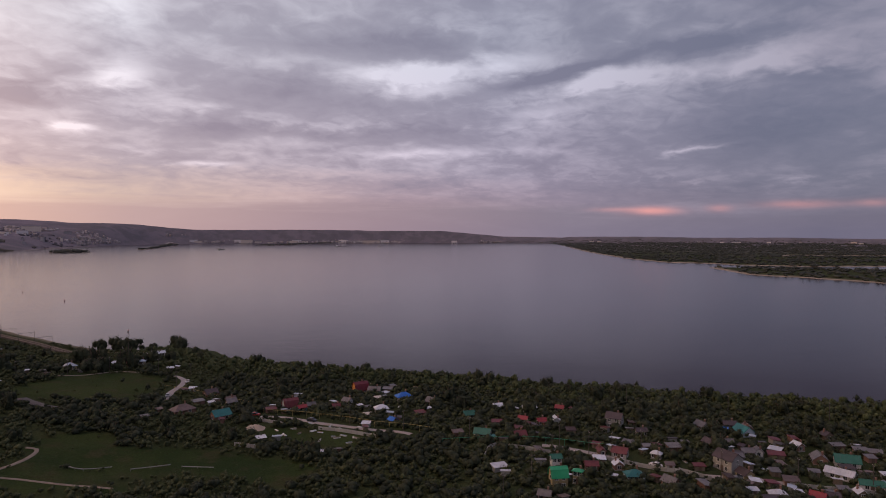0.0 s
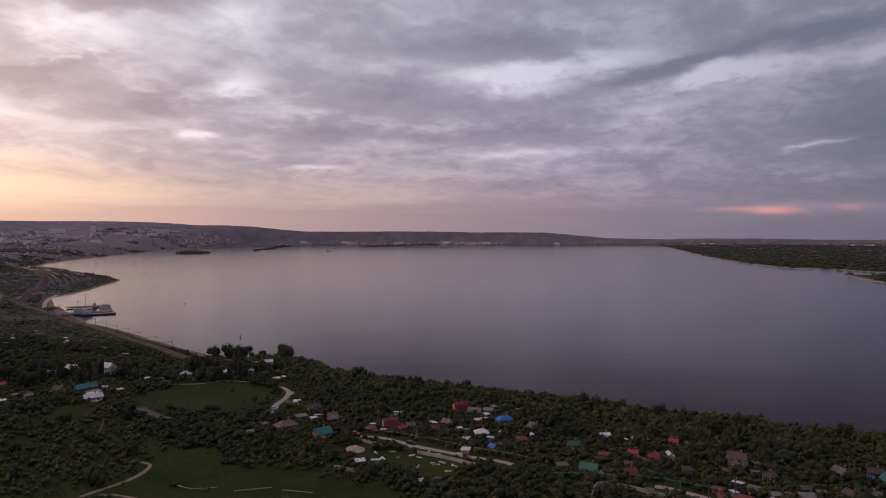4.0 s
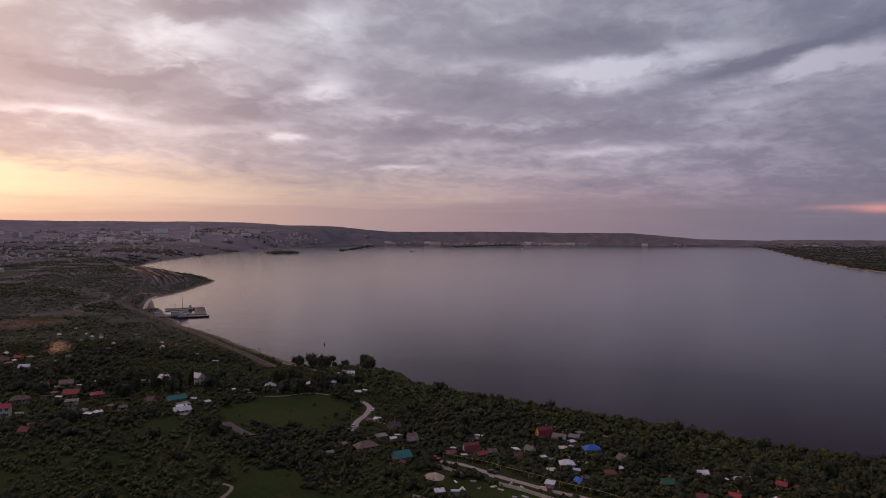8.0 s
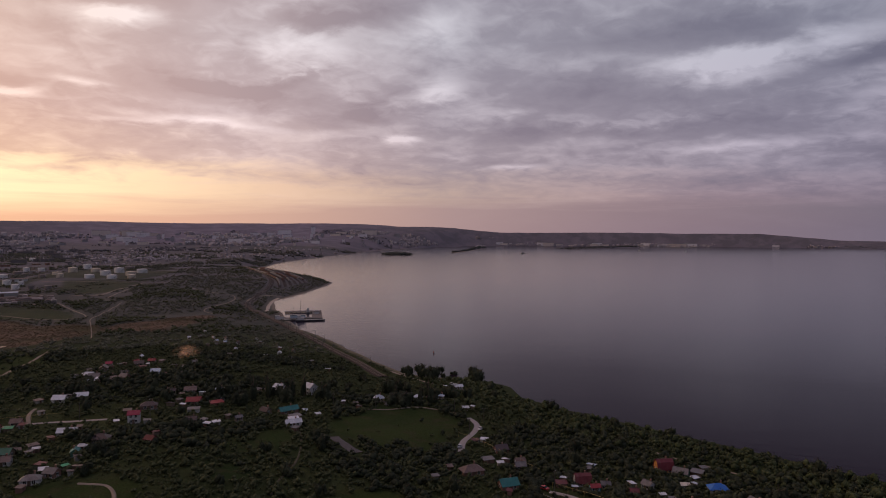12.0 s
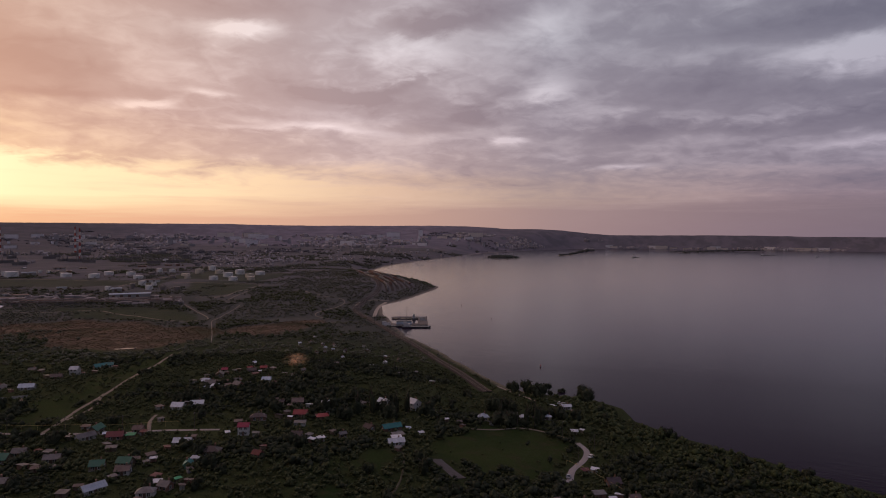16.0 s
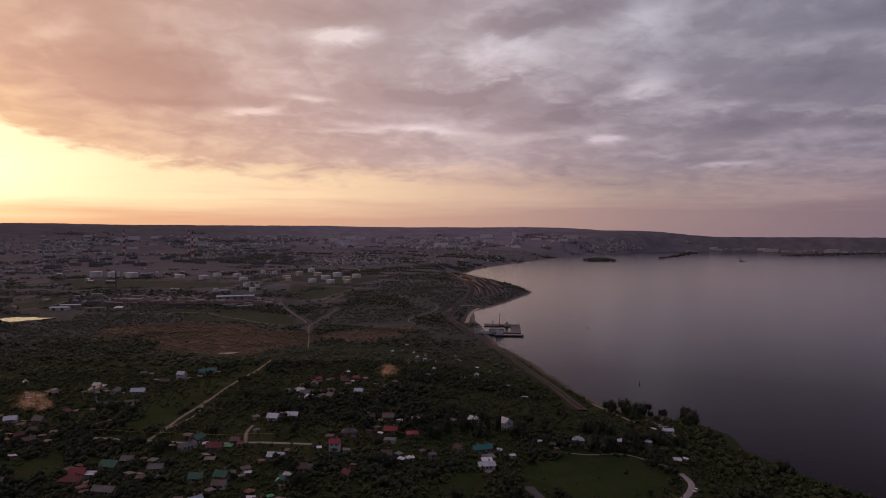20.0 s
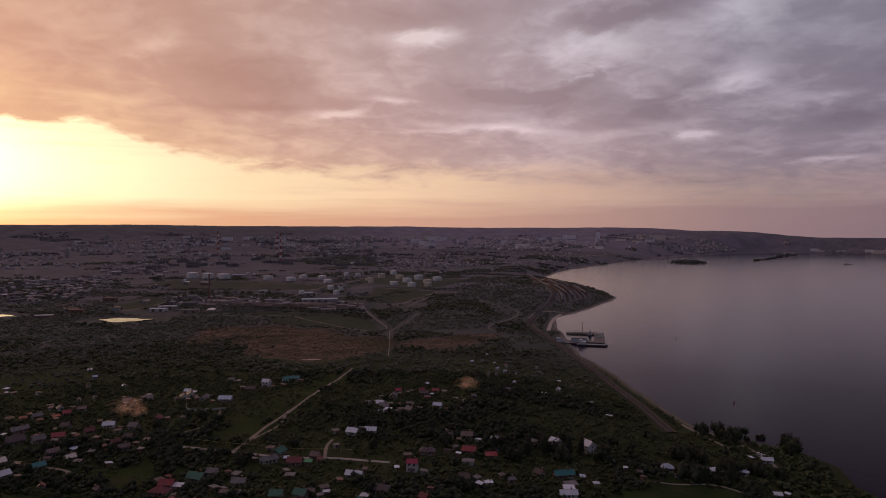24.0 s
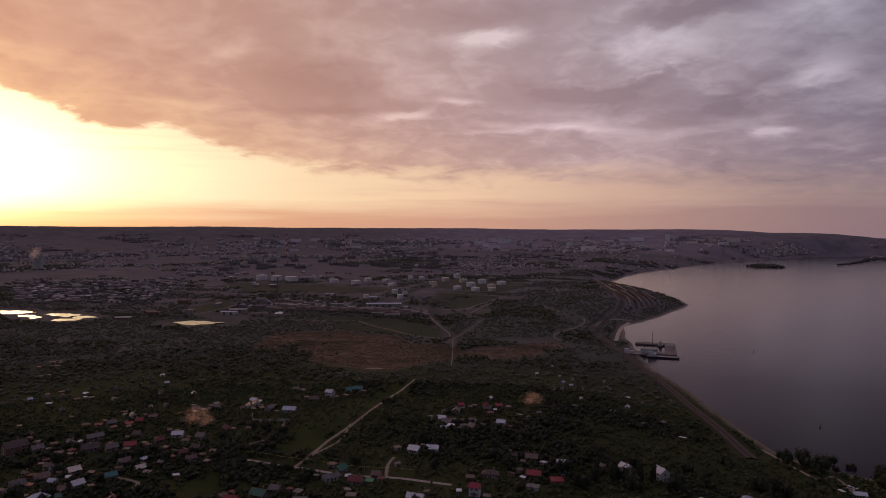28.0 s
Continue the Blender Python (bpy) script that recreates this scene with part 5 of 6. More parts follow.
def refinery_unit(x, y, k):
    """A frame of pipework with columns and a shed."""
    g = random.Random(k)
    u = thing("refinery_unit", x, y, g.uniform(0, 90), None, "dark steel refinery unit with columns and pipe racks", "refinery unit", "refinery units")
    KEPT.append((x, y, 22))
    for i in range(g.randint(2, 4)):
        a, b, h = g.uniform(-16, 16), g.uniform(-9, 9), g.uniform(8, 24)
        part("column", Shape().tube(a, b, -1, h, g.uniform(1.0, 2.0), g.uniform(0.8, 1.4), 10), M_PLANT if i else M_TANKS[2], u)
    part("rack", Shape().box(-19, 19, -2.6, 2.6, -1, 8.2), M_PLANT, u)
    for b in (-2, 0, 2):
        part("pipe", Shape().beam((-20, b, 8.7), (20, b, 8.7), 0.5, 6), M_TANKS[2], u)
    a = g.uniform(-14, 4)
    part("control_house", Shape().box(a, a + 14, 8, 16, -1, g.uniform(4, 8)), M_CONCRETE, u)


for k in range(44):
    a, r = -44.5 + 20 * random.random(), 2150 + 900 * random.random()
    refinery_unit(r * math.sin(radians(a)), r * math.cos(radians(a)), k)


def shed_hall(x, y, rz, w, d, h, roof, wall):
    """A long low hall with a shallow roof."""
    s = thing("warehouse", x, y, rz, None, f"long low {WALLED[wall]} warehouse with a {LOOKS[roof]} roof", "warehouse", "industrial halls")
    KEPT.append((x, y, 0.5 * math.hypot(w, d) + 2))
    a, b = w / 2, d / 2
    part("wall", Shape().box(-a, a, -b, b, -2, h), WALL[wall], s)
    top = Shape().slab([(-a - 0.4, -b - 0.4, h - 0.05), (a + 0.4, -b - 0.4, h - 0.05), (a + 0.4, 0, h + b * 0.2), (-a - 0.4, 0, h + b * 0.2)], 0.25)
    top.slab([(-a - 0.4, 0, h + b * 0.2), (a + 0.4, 0, h + b * 0.2), (a + 0.4, b + 0.4, h - 0.05), (-a - 0.4, b + 0.4, h - 0.05)], 0.25)
    part("roof", top, ROOF[roof], s)
    for i in range(max(2, int(w / 12))):
        part("gate", Shape().box(-a + 4 + i * 11, -a + 8 + i * 11, -b - 0.15, -b + 0.1, 0, min(3.6, h - 0.4)), M_DOOR, s)


shed_hall(-569, 966, 30, 58, 12, 5, "paleblue", "grey")
for k in range(70):
    a = random.uniform(-60, -27)
    r = random.uniform(1250, 2050) if k % 3 else random.uniform(1000, 1300)
    x, y = r * math.sin(radians(a)), r * math.cos(radians(a))
    if any(math.hypot(x - c[0], y - c[1]) < c[2] + 14 for c in KEPT[-400:]) or marsh(np.array([x]), np.array([y]))[0] > 0 or max(inland(np.array([x]), np.array([y]), poly)[0] for poly in PONDS) > -35:
        continue
    shed_hall(x, y, random.choice([20, 30, 115, 122]), random.uniform(10, 30), random.uniform(6, 11), random.uniform(3, 5.5), random.choice(["grey", "white", "rust", "grey", "paleblue", "brown"]), random.choice(["white", "grey", "brick", "cream"]))


def loading_rack(x0, y0, x1, y1):
    """A long dark gantry beside rail tank cars."""
    q = thing("loading_rack", x0, y0, math.degrees(math.atan2(y1 - y0, x1 - x0)), None, "long dark rail loading gantry of the oil depot", "loading rack")
    n = math.hypot(x1 - x0, y1 - y0)
    for i in range(int(n / 8)):
        part("post", Shape().box(i * 8 - 0.2, i * 8 + 0.2, -2, -1.6, -3, 5), M_PLANT, q)
    part("deck", Shape().box(0, n, -1.2, 1.2, 5.0, 5.3), M_WAGON[0], q)
    part("canopy", Shape().box(0, n, -1.3, 1.3, 7.4, 7.6), M_WAGON[0], q)
    part("pipe", Shape().beam((0, -1.4, 6.2), (n, -1.4, 6.2), 0.35, 6), M_TANKS[2], q)


loading_rack(-705, 835, -453, 892)
loading_rack(-712, 862, -463, 916)

# ---- far city ----
M_FLATS = [surface("pale_panel_wall", (0.62, 0.58, 0.59), (0.74, 0.70, 0.71), 0.02, relief=0), surface("warm_panel_wall", (0.56, 0.48, 0.42), (0.66, 0.58, 0.52), 0.02, relief=0), surface("grey_panel_wall", (0.26, 0.245, 0.255), (0.34, 0.325, 0.335), 0.02, relief=0)]
M_FLATROOF = surface("bitumen_roof", (0.10, 0.10, 0.10), (0.16, 0.155, 0.155), 0.05, relief=0)


def flats(w, d, floors, k):
    """A block of flats with a stair head on its roof."""
    h = floors * 3.0
    b = thing("apartment_building", 0, 0, 0, 0, f"{('pale', 'warm beige', 'grey')[k]} panel apartment building of {floors} storeys in the far city", "apartment building", "far city blocks")
    part("wall", Shape().box(-w / 2, w / 2, -d / 2, d / 2, -12, h), M_FLATS[k], b)
    part("roof", Shape().box(-w / 2 - 0.3, w / 2 + 0.3, -d / 2 - 0.3, d / 2 + 0.3, h, h + 0.8).box(-3, 3, -2, 2, h + 0.8, h + 3.5), M_FLATROOF, b)
    return b


blocks = [flats(58, 13, 5, 0), flats(82, 13, 9, 0), flats(26, 20, 14, 0), flats(70, 13, 5, 1), flats(95, 14, 9, 1), flats(40, 16, 5, 2), flats(22, 18, 10, 2)]
used = set()


def put_block(j, a, r, rz=None, k=1.0):
    x, y = r * math.sin(radians(a)), r * math.cos(radians(a))
    if shore(np.array([x]), np.array([y]))[0] < 12:
        return
    m = pose(x, y, ground_z(x, y), 0, 0, -a + (random.choice([0, 90, 12, -20]) if rz is None else rz))
    if j in used:
        copy_thing(blocks[j], m).scale = (k, 1, k)
    else:
        used.add(j)
        blocks[j].matrix_basis = m


for k in range(7):
    put_block(k, -12 + 2.4 * k, 4180 + 20 * k, 0)
for k in range(64):
    put_block(random.choice([0, 0, 1, 3, 3, 1, 4, 6]), random.uniform(9, 35), random.uniform(4750, 4815), random.choice([0, 0, 12, -20]), random.uniform(0.5, 0.85))
for k in range(140):
    put_block(random.choice([0, 0, 1, 3, 3, 5, 5, 6]), random.uniform(-42, 1), random.triangular(3300, 4250, 3900), None, random.uniform(0.5, 0.95))
for k in range(30):
    put_block(random.choice([0, 3, 5, 6]), random.uniform(-60, -36), random.uniform(2900, 4300), None, random.uniform(0.4, 0.75))
put_block(4, -23.6, 4120, 0)
put_block(4, -21.5, 4100, 0)
put_block(3, -20.0, 4090, 0)
for k in range(12):
    put_block(random.choice([0, 3, 5]), random.uniform(40, 66), random.uniform(4780, 4840), 0, 0.45)

# small far houses, too many to count
M_TOWN = surface("far_house_walls", (0.28, 0.25, 0.255), (0.44, 0.40, 0.40), 0.02, island=0.4, relief=0)


def far_houses(name, n, a0, a1, r0, r1, label, tall=1.0, bare=0.0):
    g = np.random.default_rng(91 + n)
    a, r = np.radians(g.uniform(a0, a1, n)), np.sqrt(g.uniform(r0 * r0, r1 * r1, n))
    x, y = r * np.sin(a), r * np.cos(a)
    keep = (shore(x, y) > 14) & (lattice(x, y, 260, 51) + 0.4 * lattice(x, y, 90, 52) > bare)
    x, y = x[keep], y[keep]
    z = height(x, y)
    sh = Shape()
    for px, py, pz in zip(x, y, z):
        w, d, h, q = g.uniform(4, 10) * tall, g.uniform(4, 7) * tall ** 0.5, g.uniform(3, 5) * tall * g.uniform(0.6, 1.4), g.uniform(0, 3.14)
        ca, sa = math.cos(q), math.sin(q)
        pts = [(-w, -d, -3), (w, -d, -3), (w, d, -3), (-w, d, -3), (-w, -d, h), (w, -d, h), (w, d, h), (-w, d, h), (-w, 0, h + d * 0.6), (w, 0, h + d * 0.6)]
        sh.poly([(px + (u * ca - v * sa) / 1.6, py + (u * sa + v * ca) / 1.6, pz + t) for u, v, t in pts], [(0, 1, 5, 4), (1, 2, 6, 9, 5), (2, 3, 7, 6), (3, 0, 4, 8, 7), (4, 5, 9, 8), (6, 7, 8, 9)])
    return tagged(new(name, sh.mesh(name, M_TOWN)), label, "houses", kind="stuff")


far_houses("far_suburb", 1300, -60, 0, 2300, 4000, "distant low suburb houses among trees")
far_houses("far_waterfront", 1300, 8, 36, 4720, 4840, "distant low waterfront buildings")
far_houses("far_quarter", 1200, 7, 35, 4720, 4810, "distant pale town blocks on the far bank", 2.0)
far_houses("far_terrace", 900, -45, 4, 3300, 4250, "distant pale town blocks below the hills", 2.4)
far_houses("far_old_town", 900, -30, 0, 3300, 4150, "distant crowded pale town below the hills", 1.9, -0.1)
far_houses("far_hill_town", 1000, -4, 10, 4000, 4420, "distant pale town at the foot of the hill", 1.5, -0.7)
far_houses("far_mill_town", 420, -60, -28, 2900, 3900, "distant pale halls beyond the refinery", 1.8)
far_houses("depot_suburb", 260, -24, -12, 1700, 2400, "distant allotment houses beyond the depot")

M_YARD = surface("yard_walls", (0.20, 0.175, 0.17), (0.44, 0.40, 0.39), 0.02, island=0.7, relief=0)
YARDS = [[(-1648, 1012), (-1405, 1133), (-1390, 1291), (-1010, 882), (-1055, 750), (-1200, 745)], [(-1076, 2209), (-703, 1977), (-580, 1638), (-860, 1773)], [(-867, 946), (-691, 980), (-555, 930), (-610, 870), (-783, 858)], [(-589, 934), (-479, 951), (-448, 892), (-524, 864)], [(-1592, 1453), (-1696, 1820), (-1307, 1410), (-1386, 1269)]]


def yard_sheds(poly, n, label):
    g = np.random.default_rng(n)
    q = np.array(poly)
    p = np.stack([g.uniform(q[:, 0].min(), q[:, 0].max(), n), g.uniform(q[:, 1].min(), q[:, 1].max(), n)], -1)
    p = p[(inland(p[:, 0], p[:, 1], poly) > 0) & (np.max([inland(p[:, 0], p[:, 1], o) for o in PONDS], 0) < -8)]
    sh = Shape()
    for (x, y), z in zip(p, height(p[:, 0], p[:, 1])):
        w, d, h, t = g.uniform(2.5, 11), g.uniform(2, 4.5), g.uniform(2.2, 5), radians(g.choice([22, 112, 30, 118]))
        ca, sa = math.cos(t), math.sin(t)
        pts = [(-w, -d, -2), (w, -d, -2), (w, d, -2), (-w, d, -2), (-w, -d, h), (w, -d, h), (w, d, h), (-w, d, h), (-w, 0, h + d * 0.35), (w, 0, h + d * 0.35)]
        sh.poly([(x + u * ca - v * sa, y + u * sa + v * ca, z + k) for u, v, k in pts], [(0, 1, 5, 4), (1, 2, 6, 9, 5), (2, 3, 7, 6), (3, 0, 4, 8, 7), (4, 5, 9, 8), (6, 7, 8, 9)])
        KEPT.append((x, y, 0.5 * w))
    return tagged(new("depot_sheds", sh.mesh("depot_sheds", M_YARD)), label, "sheds", kind="stuff")


for k, poly in enumerate(YARDS):
    yard_sheds(poly, (620, 240, 110, 60, 240)[k], "low sheds and stores crowded in an industrial yard")

# ---- garden huts on the slope above the railway ----
for k in range(60):
    x, y = random.uniform(-185, -30), random.uniform(400, 660)
    if shore(np.array([x]), np.array([y]))[0] < 45 or lattice(np.array([x]), np.array([y]), 60, 77)[0] < -0.25 or any(math.hypot(x - c[0], y - c[1]) < c[2] + 3 for c in KEPT):
        continue
    house(x, y, random.uniform(0, 180), random.uniform(3.2, 5.5), random.uniform(2.6, 4), 1, random.choice(["shed", "gable"]), random.choice(["white", "grey", "white", "brown", "paleblue", "rust"]), random.choice(["wood", "brick", "white"]))
for k in range(60):
    a, r = radians(random.uniform(-60, -44)), random.uniform(300, 560)
    x, y = r * math.sin(a), r * math.cos(a)
    if any(math.hypot(x - c[0], y - c[1]) < c[2] + 3 for c in KEPT):
        continue
    house(x, y, random.uniform(0, 180), random.uniform(3.5, 6), random.uniform(3, 4.5), 1, random.choice(["shed", "gable", "gable"]), random.choice(["white", "grey", "darkred", "brown", "paleblue", "rust", "green"]), random.choice(["wood", "brick", "white"]))

# ---- landing stage ----
M_DECK = surface("deck_planks", (0.09, 0.078, 0.07), (0.15, 0.13, 0.118), 0.5)
quay = thing("landing_stage", -120, 815, 8, 0, "low grey landing stage with sheds beside moored barges", "pier")
for k in range(9):
    for j in (-24, 28):
        part("pile", Shape().tube(-10 + k * 4.6, j, -4, 1.3, 0.4, 0.4, 8), M_STEEL, quay)
part("deck", Shape().box(-24, 30, -34, -22, 0.9, 1.7).box(18, 30, -22, 44, 0.9, 1.7).box(-16, 18, 32, 44, 0.9, 1.7), M_DECK, quay)
part("gangway", Shape().box(-44, -24, -30, -27, 0.9, 1.5), M_DECK, quay)
part("shed", Shape().box(-8, 10, -31, -24, 1.7, 5.2), WALL["paleblue"], quay)
part("shed_roof", Shape().box(-8.5, 10.5, -31.5, -23.5, 5.2, 5.6), ROOF["grey"], quay)
part("hut", Shape().box(20, 27, 4, 14, 1.7, 5), WALL["white"], quay)
part("hut_roof", Shape().box(19.5, 27.5, 3.5, 14.5, 5, 5.4), ROOF["grey"], quay)
for k, (a, b, h) in enumerate(((4, 20, 17), (-4, -18, 13))):
    part("light_mast", Shape().tube(a, b, 1.0, h, 0.35, 0.15, 6).box(a - 1.2, a + 1.2, b - 0.2, b + 0.2, h - 0.5, h), M_MAST, quay)


def barge(x, y, rz, n, cabin, label):
    b = thing("barge", x, y, rz, -0.6, label, "boat", "moored barges")
    hull = Shape()
    a, w = n / 2, n * 0.13
    lo, hi = [(-a, -w * 0.8, 0), (a * 0.85, -w * 0.8, 0), (a * 0.95, 0, 0), (a * 0.85, w * 0.8, 0), (-a, w * 0.8, 0)], [(-a, -w, 2.2), (a * 0.85, -w, 2.2), (a, 0, 2.6), (a * 0.85, w, 2.2), (-a, w, 2.2)]
    hull.poly(lo + hi, [(4, 3, 2, 1, 0), (5, 6, 7, 8, 9)] + [(i, (i + 1) % 5, 5 + (i + 1) % 5, 5 + i) for i in range(5)])
    part("hull", hull, M_STEEL, b)
    part("cabin", Shape().box(-a * 0.9, -a * 0.9 + cabin, -w * 0.6, w * 0.6, 2.2, 5.2), WALL["white"], b)
    part("wheelhouse", Shape().box(-a * 0.9, -a * 0.9 + cabin * 0.5, -w * 0.45, w * 0.45, 5.2, 7.2), WALL["white"], b)
    part("mast", Shape().tube(-a * 0.6, 0, 5, 10, 0.12, 0.08, 6), M_MAST, b)


barge(-98, 772, 8, 34, 8, "dark steel barge moored at the landing stage")
barge(-128, 776, 8, 26, 10, "white-cabined workboat moored at the landing stage")
barge(-112, 852, 98, 22, 6, "small barge moored inside the landing stage")
barge(610, 3089, 40, 45, 10, "dark barge lying out on the wide river")
barge(1340, 3457, -20, 70, 12, "long dark cargo barge on the wide river")
barge(1496, 3274, 10, 22, 8, "small dark boat on the wide river")
barge(1921, 4129, 0, 60, 12, "far dark cargo barge on the river")


def buoy(x, y):
    b = thing("buoy", x, y, 0, -0.4, "dark river buoy floating off the shore", "buoy", "river buoys")
    part("float", Shape().tube(0, 0, 0, 0.9, 0.6, 0.7, 10), M_STEEL, b)
    part("tower", Shape().tube(0, 0, 0.9, 2.6, 0.4, 0.12, 6), M_RED, b)
    part("lantern", Shape().tube(0, 0, 2.6, 3.0, 0.14, 0.14, 6), M_STEEL, b)


for q in ((35, 557), (-11, 859), (-60, 1010)):
    buoy(*q)

# ---- fences, poles, pipes, cars ----
M_PANEL = surface("fence_panel", (0.36, 0.35, 0.33), (0.50, 0.49, 0.46), 1.0, island=0.25)
PANEL_MESH, POST_MESH = Shape().box(0.08, 2.42, -0.04, 0.04, -0.2, 1.3).box(0.08, 2.42, -0.07, 0.07, 1.2, 1.32).mesh("panel", M_PANEL), Shape().box(-0.09, 0.09, -0.09, 0.09, -0.6, 1.45).mesh("post", M_CONCRETE)


def fence(points, tone="pale grey"):
    f = thing("fence", *points[0], 0, 0, f"{tone} panel fence along a village plot", "fence", "garden fences")
    f.location = (0, 0, 0)
    line = curve(points, 2.5)
    for a, b in zip(line, line[1:]):
        rz, n = math.degrees(math.atan2(b[1] - a[1], b[0] - a[0])), math.hypot(*(b - a)) / 2.5
        z = ground_z(*a)
        part("post", POST_MESH, None, f, "", pose(a[0], a[1], z, 0, 0, rz))
        part("panel", PANEL_MESH, None, f, "", pose(a[0], a[1], z + 0.05, 0, 0, rz) @ Matrix.Diagonal((n, 1, 1, 1)))
    for q in line:
        KEPT.append((q[0], q[1], 1.2))


fence([(60, 243), (68, 229)])
fence([(79, 218), (87, 208), (98, 193)])
fence([(45, 213), (52, 206)], "white")
fence([(116, 154), (127, 163), (139, 146)])
fence([(163, 111), (166, 101)])
fence([(150, 136), (158, 116), (164, 108)], "brown")
fence([(186, 88), (200, 74), (214, 62)])
fence([(-292, 352), (-280, 342), (-262, 352)], "dark")

M_POLE = surface("pole_wood", (0.05, 0.042, 0.036), (0.09, 0.08, 0.07), 1.5)


def utility_pole():
    p = thing("utility_pole", 0, 0, 0, 0, "grey wooden utility pole with crossarm", "utility pole", "village utility poles")
    part("post", Shape().tube(0, 0, -1, 8.5, 0.15, 0.10, 7), M_POLE, p)
    part("crossarm", Shape().box(-0.9, 0.9, -0.06, 0.06, 7.9, 8.05), M_POLE, p)
    for k in (-0.8, 0.8):
        part("insulator", Shape().tube(k, 0, 8.05, 8.25, 0.05, 0.04, 6), M_TRIM, p)
    return p


pole, M_WIRE = None, surface("wire", (0.04, 0.04, 0.04), (0.06, 0.06, 0.06), 1.0)
for points in ([(66, 250), (92, 217), (107, 198), (124, 176), (146, 150), (156, 134), (161, 118), (172, 102), (190, 88), (206, 74)], [(40, 322), (50, 342), (36, 362), (12, 369), (-8, 354), (-30, 345)],
               [(-243, 284), (-222, 287), (-196, 290), (-170, 293), (-140, 302), (-110, 305)], [(100, 120), (118, 130), (136, 142), (150, 139), (166, 130)], [(269, 123), (240, 150), (212, 182), (190, 210)],
               [(-150, 420), (-120, 440), (-95, 470), (-80, 510)], [(-300, 250), (-280, 262), (-262, 276), (-246, 284)]):
    last, strung = None, {-0.8: [], 0.8: []}
    for i, q in enumerate(points):
        b = points[min(i + 1, len(points) - 1)]
        a = points[max(i - 1, 0)]
        m = pose(q[0], q[1], ground_z(*q), 0, 0, math.degrees(math.atan2(b[1] - a[1], b[0] - a[0])) + 90)
        if pole is None:
            pole = utility_pole()
            pole.matrix_basis = m
            here = pole
        else:
            here = copy_thing(pole, m)
        if last is not None:
            for k in strung:
                u, v = last @ Vector((k, 0, 8.25)), m @ Vector((k, 0, 8.25))
                strung[k] += [u.lerp(v, j / 6) - Vector((0, 0, 0.9 * (1 - (2 * j / 6 - 1) ** 2))) for j in range(7 if i == len(points) - 1 else 6)]
        last = m
        KEPT.append((q[0], q[1], 1.0))
    for k in strung:
        rope = [(c[0] + 0.02 * math.cos(2.1 * j), c[1] + 0.02 * math.sin(2.1 * j), c[2] + 0.02 * (j == 1)) for c in strung[k] for j in range(3)]
        n = len(strung[k])
        wire = Shape().poly(rope, [(3 * i + j, 3 * i + (j + 1) % 3, 3 * i + 3 + (j + 1) % 3, 3 * i + 3 + j) for i in range(n - 1) for j in range(3)])
        tagged(new("overhead_wire", wire.mesh("overhead_wire", M_WIRE)), "thin dark overhead wire strung along utility poles", "wire", "overhead wires")

M_GAS = surface("yellow_pipe_paint", (0.36, 0.28, 0.10), (0.44, 0.35, 0.15), 1.0)


def gas_pipe(points, mat=M_GAS, tone="yellow", up=2.4, thick=0.055):
    line = curve(points, 6.0)
    p = thing("gas_pipe", 0, 0, 0, 0, f"{tone} gas pipe on short posts along the street", "pipe", "raised gas pipes")
    for a, b in zip(line, line[1:]):
        za, zb = ground_z(*a) + up, ground_z(*b) + up
        part("pipe", Shape().beam((*a, za), (*b, zb), thick, 6), mat, p)
        part("post", Shape().tube(a[0], a[1], za - 3.0, za, 0.05, 0.05, 5), mat, p)


gas_pipe([(66, 253), (80, 236), (92, 221), (108, 201), (116, 190)])
gas_pipe([(112, 176), (124, 170), (140, 160), (158, 140)], surface("green_pipe_paint", (0.05, 0.28, 0.16), (0.08, 0.36, 0.22), 1.0), "green")
gas_pipe([(-8, 200), (-4, 197), (4, 198)], WALL["grey"], "pale insulated", 0.7, 0.15)
gas_pipe([(9, 194), (21, 196)], WALL["grey"], "pale insulated", 0.7, 0.15)
gas_pipe([(24, 193), (33, 188)], WALL["grey"], "pale insulated", 0.7, 0.15)
gas_pipe([(34, 318), (42, 308), (52, 292), (64, 268)])
gas_pipe([(-242, 292), (-214, 296), (-180, 299), (-150, 307)])

CAR_PAINT = {"white": surface("white_car_paint", (0.6, 0.6, 0.6), (0.7, 0.7, 0.7), 1.0, 0.25, relief=0), "dark": surface("dark_car_paint", (0.02, 0.02, 0.025), (0.04, 0.04, 0.045), 1.0, 0.25, relief=0),
             "red": surface("red_car_paint", (0.3, 0.03, 0.03), (0.36, 0.05, 0.05), 1.0, 0.25, relief=0), "silver": surface("silver_car_paint", (0.35, 0.35, 0.37), (0.42, 0.42, 0.44), 1.0, 0.3, 0.6, relief=0)}
M_TYRE = surface("tyre", (0.02, 0.02, 0.02), (0.03, 0.03, 0.03), 4.0)


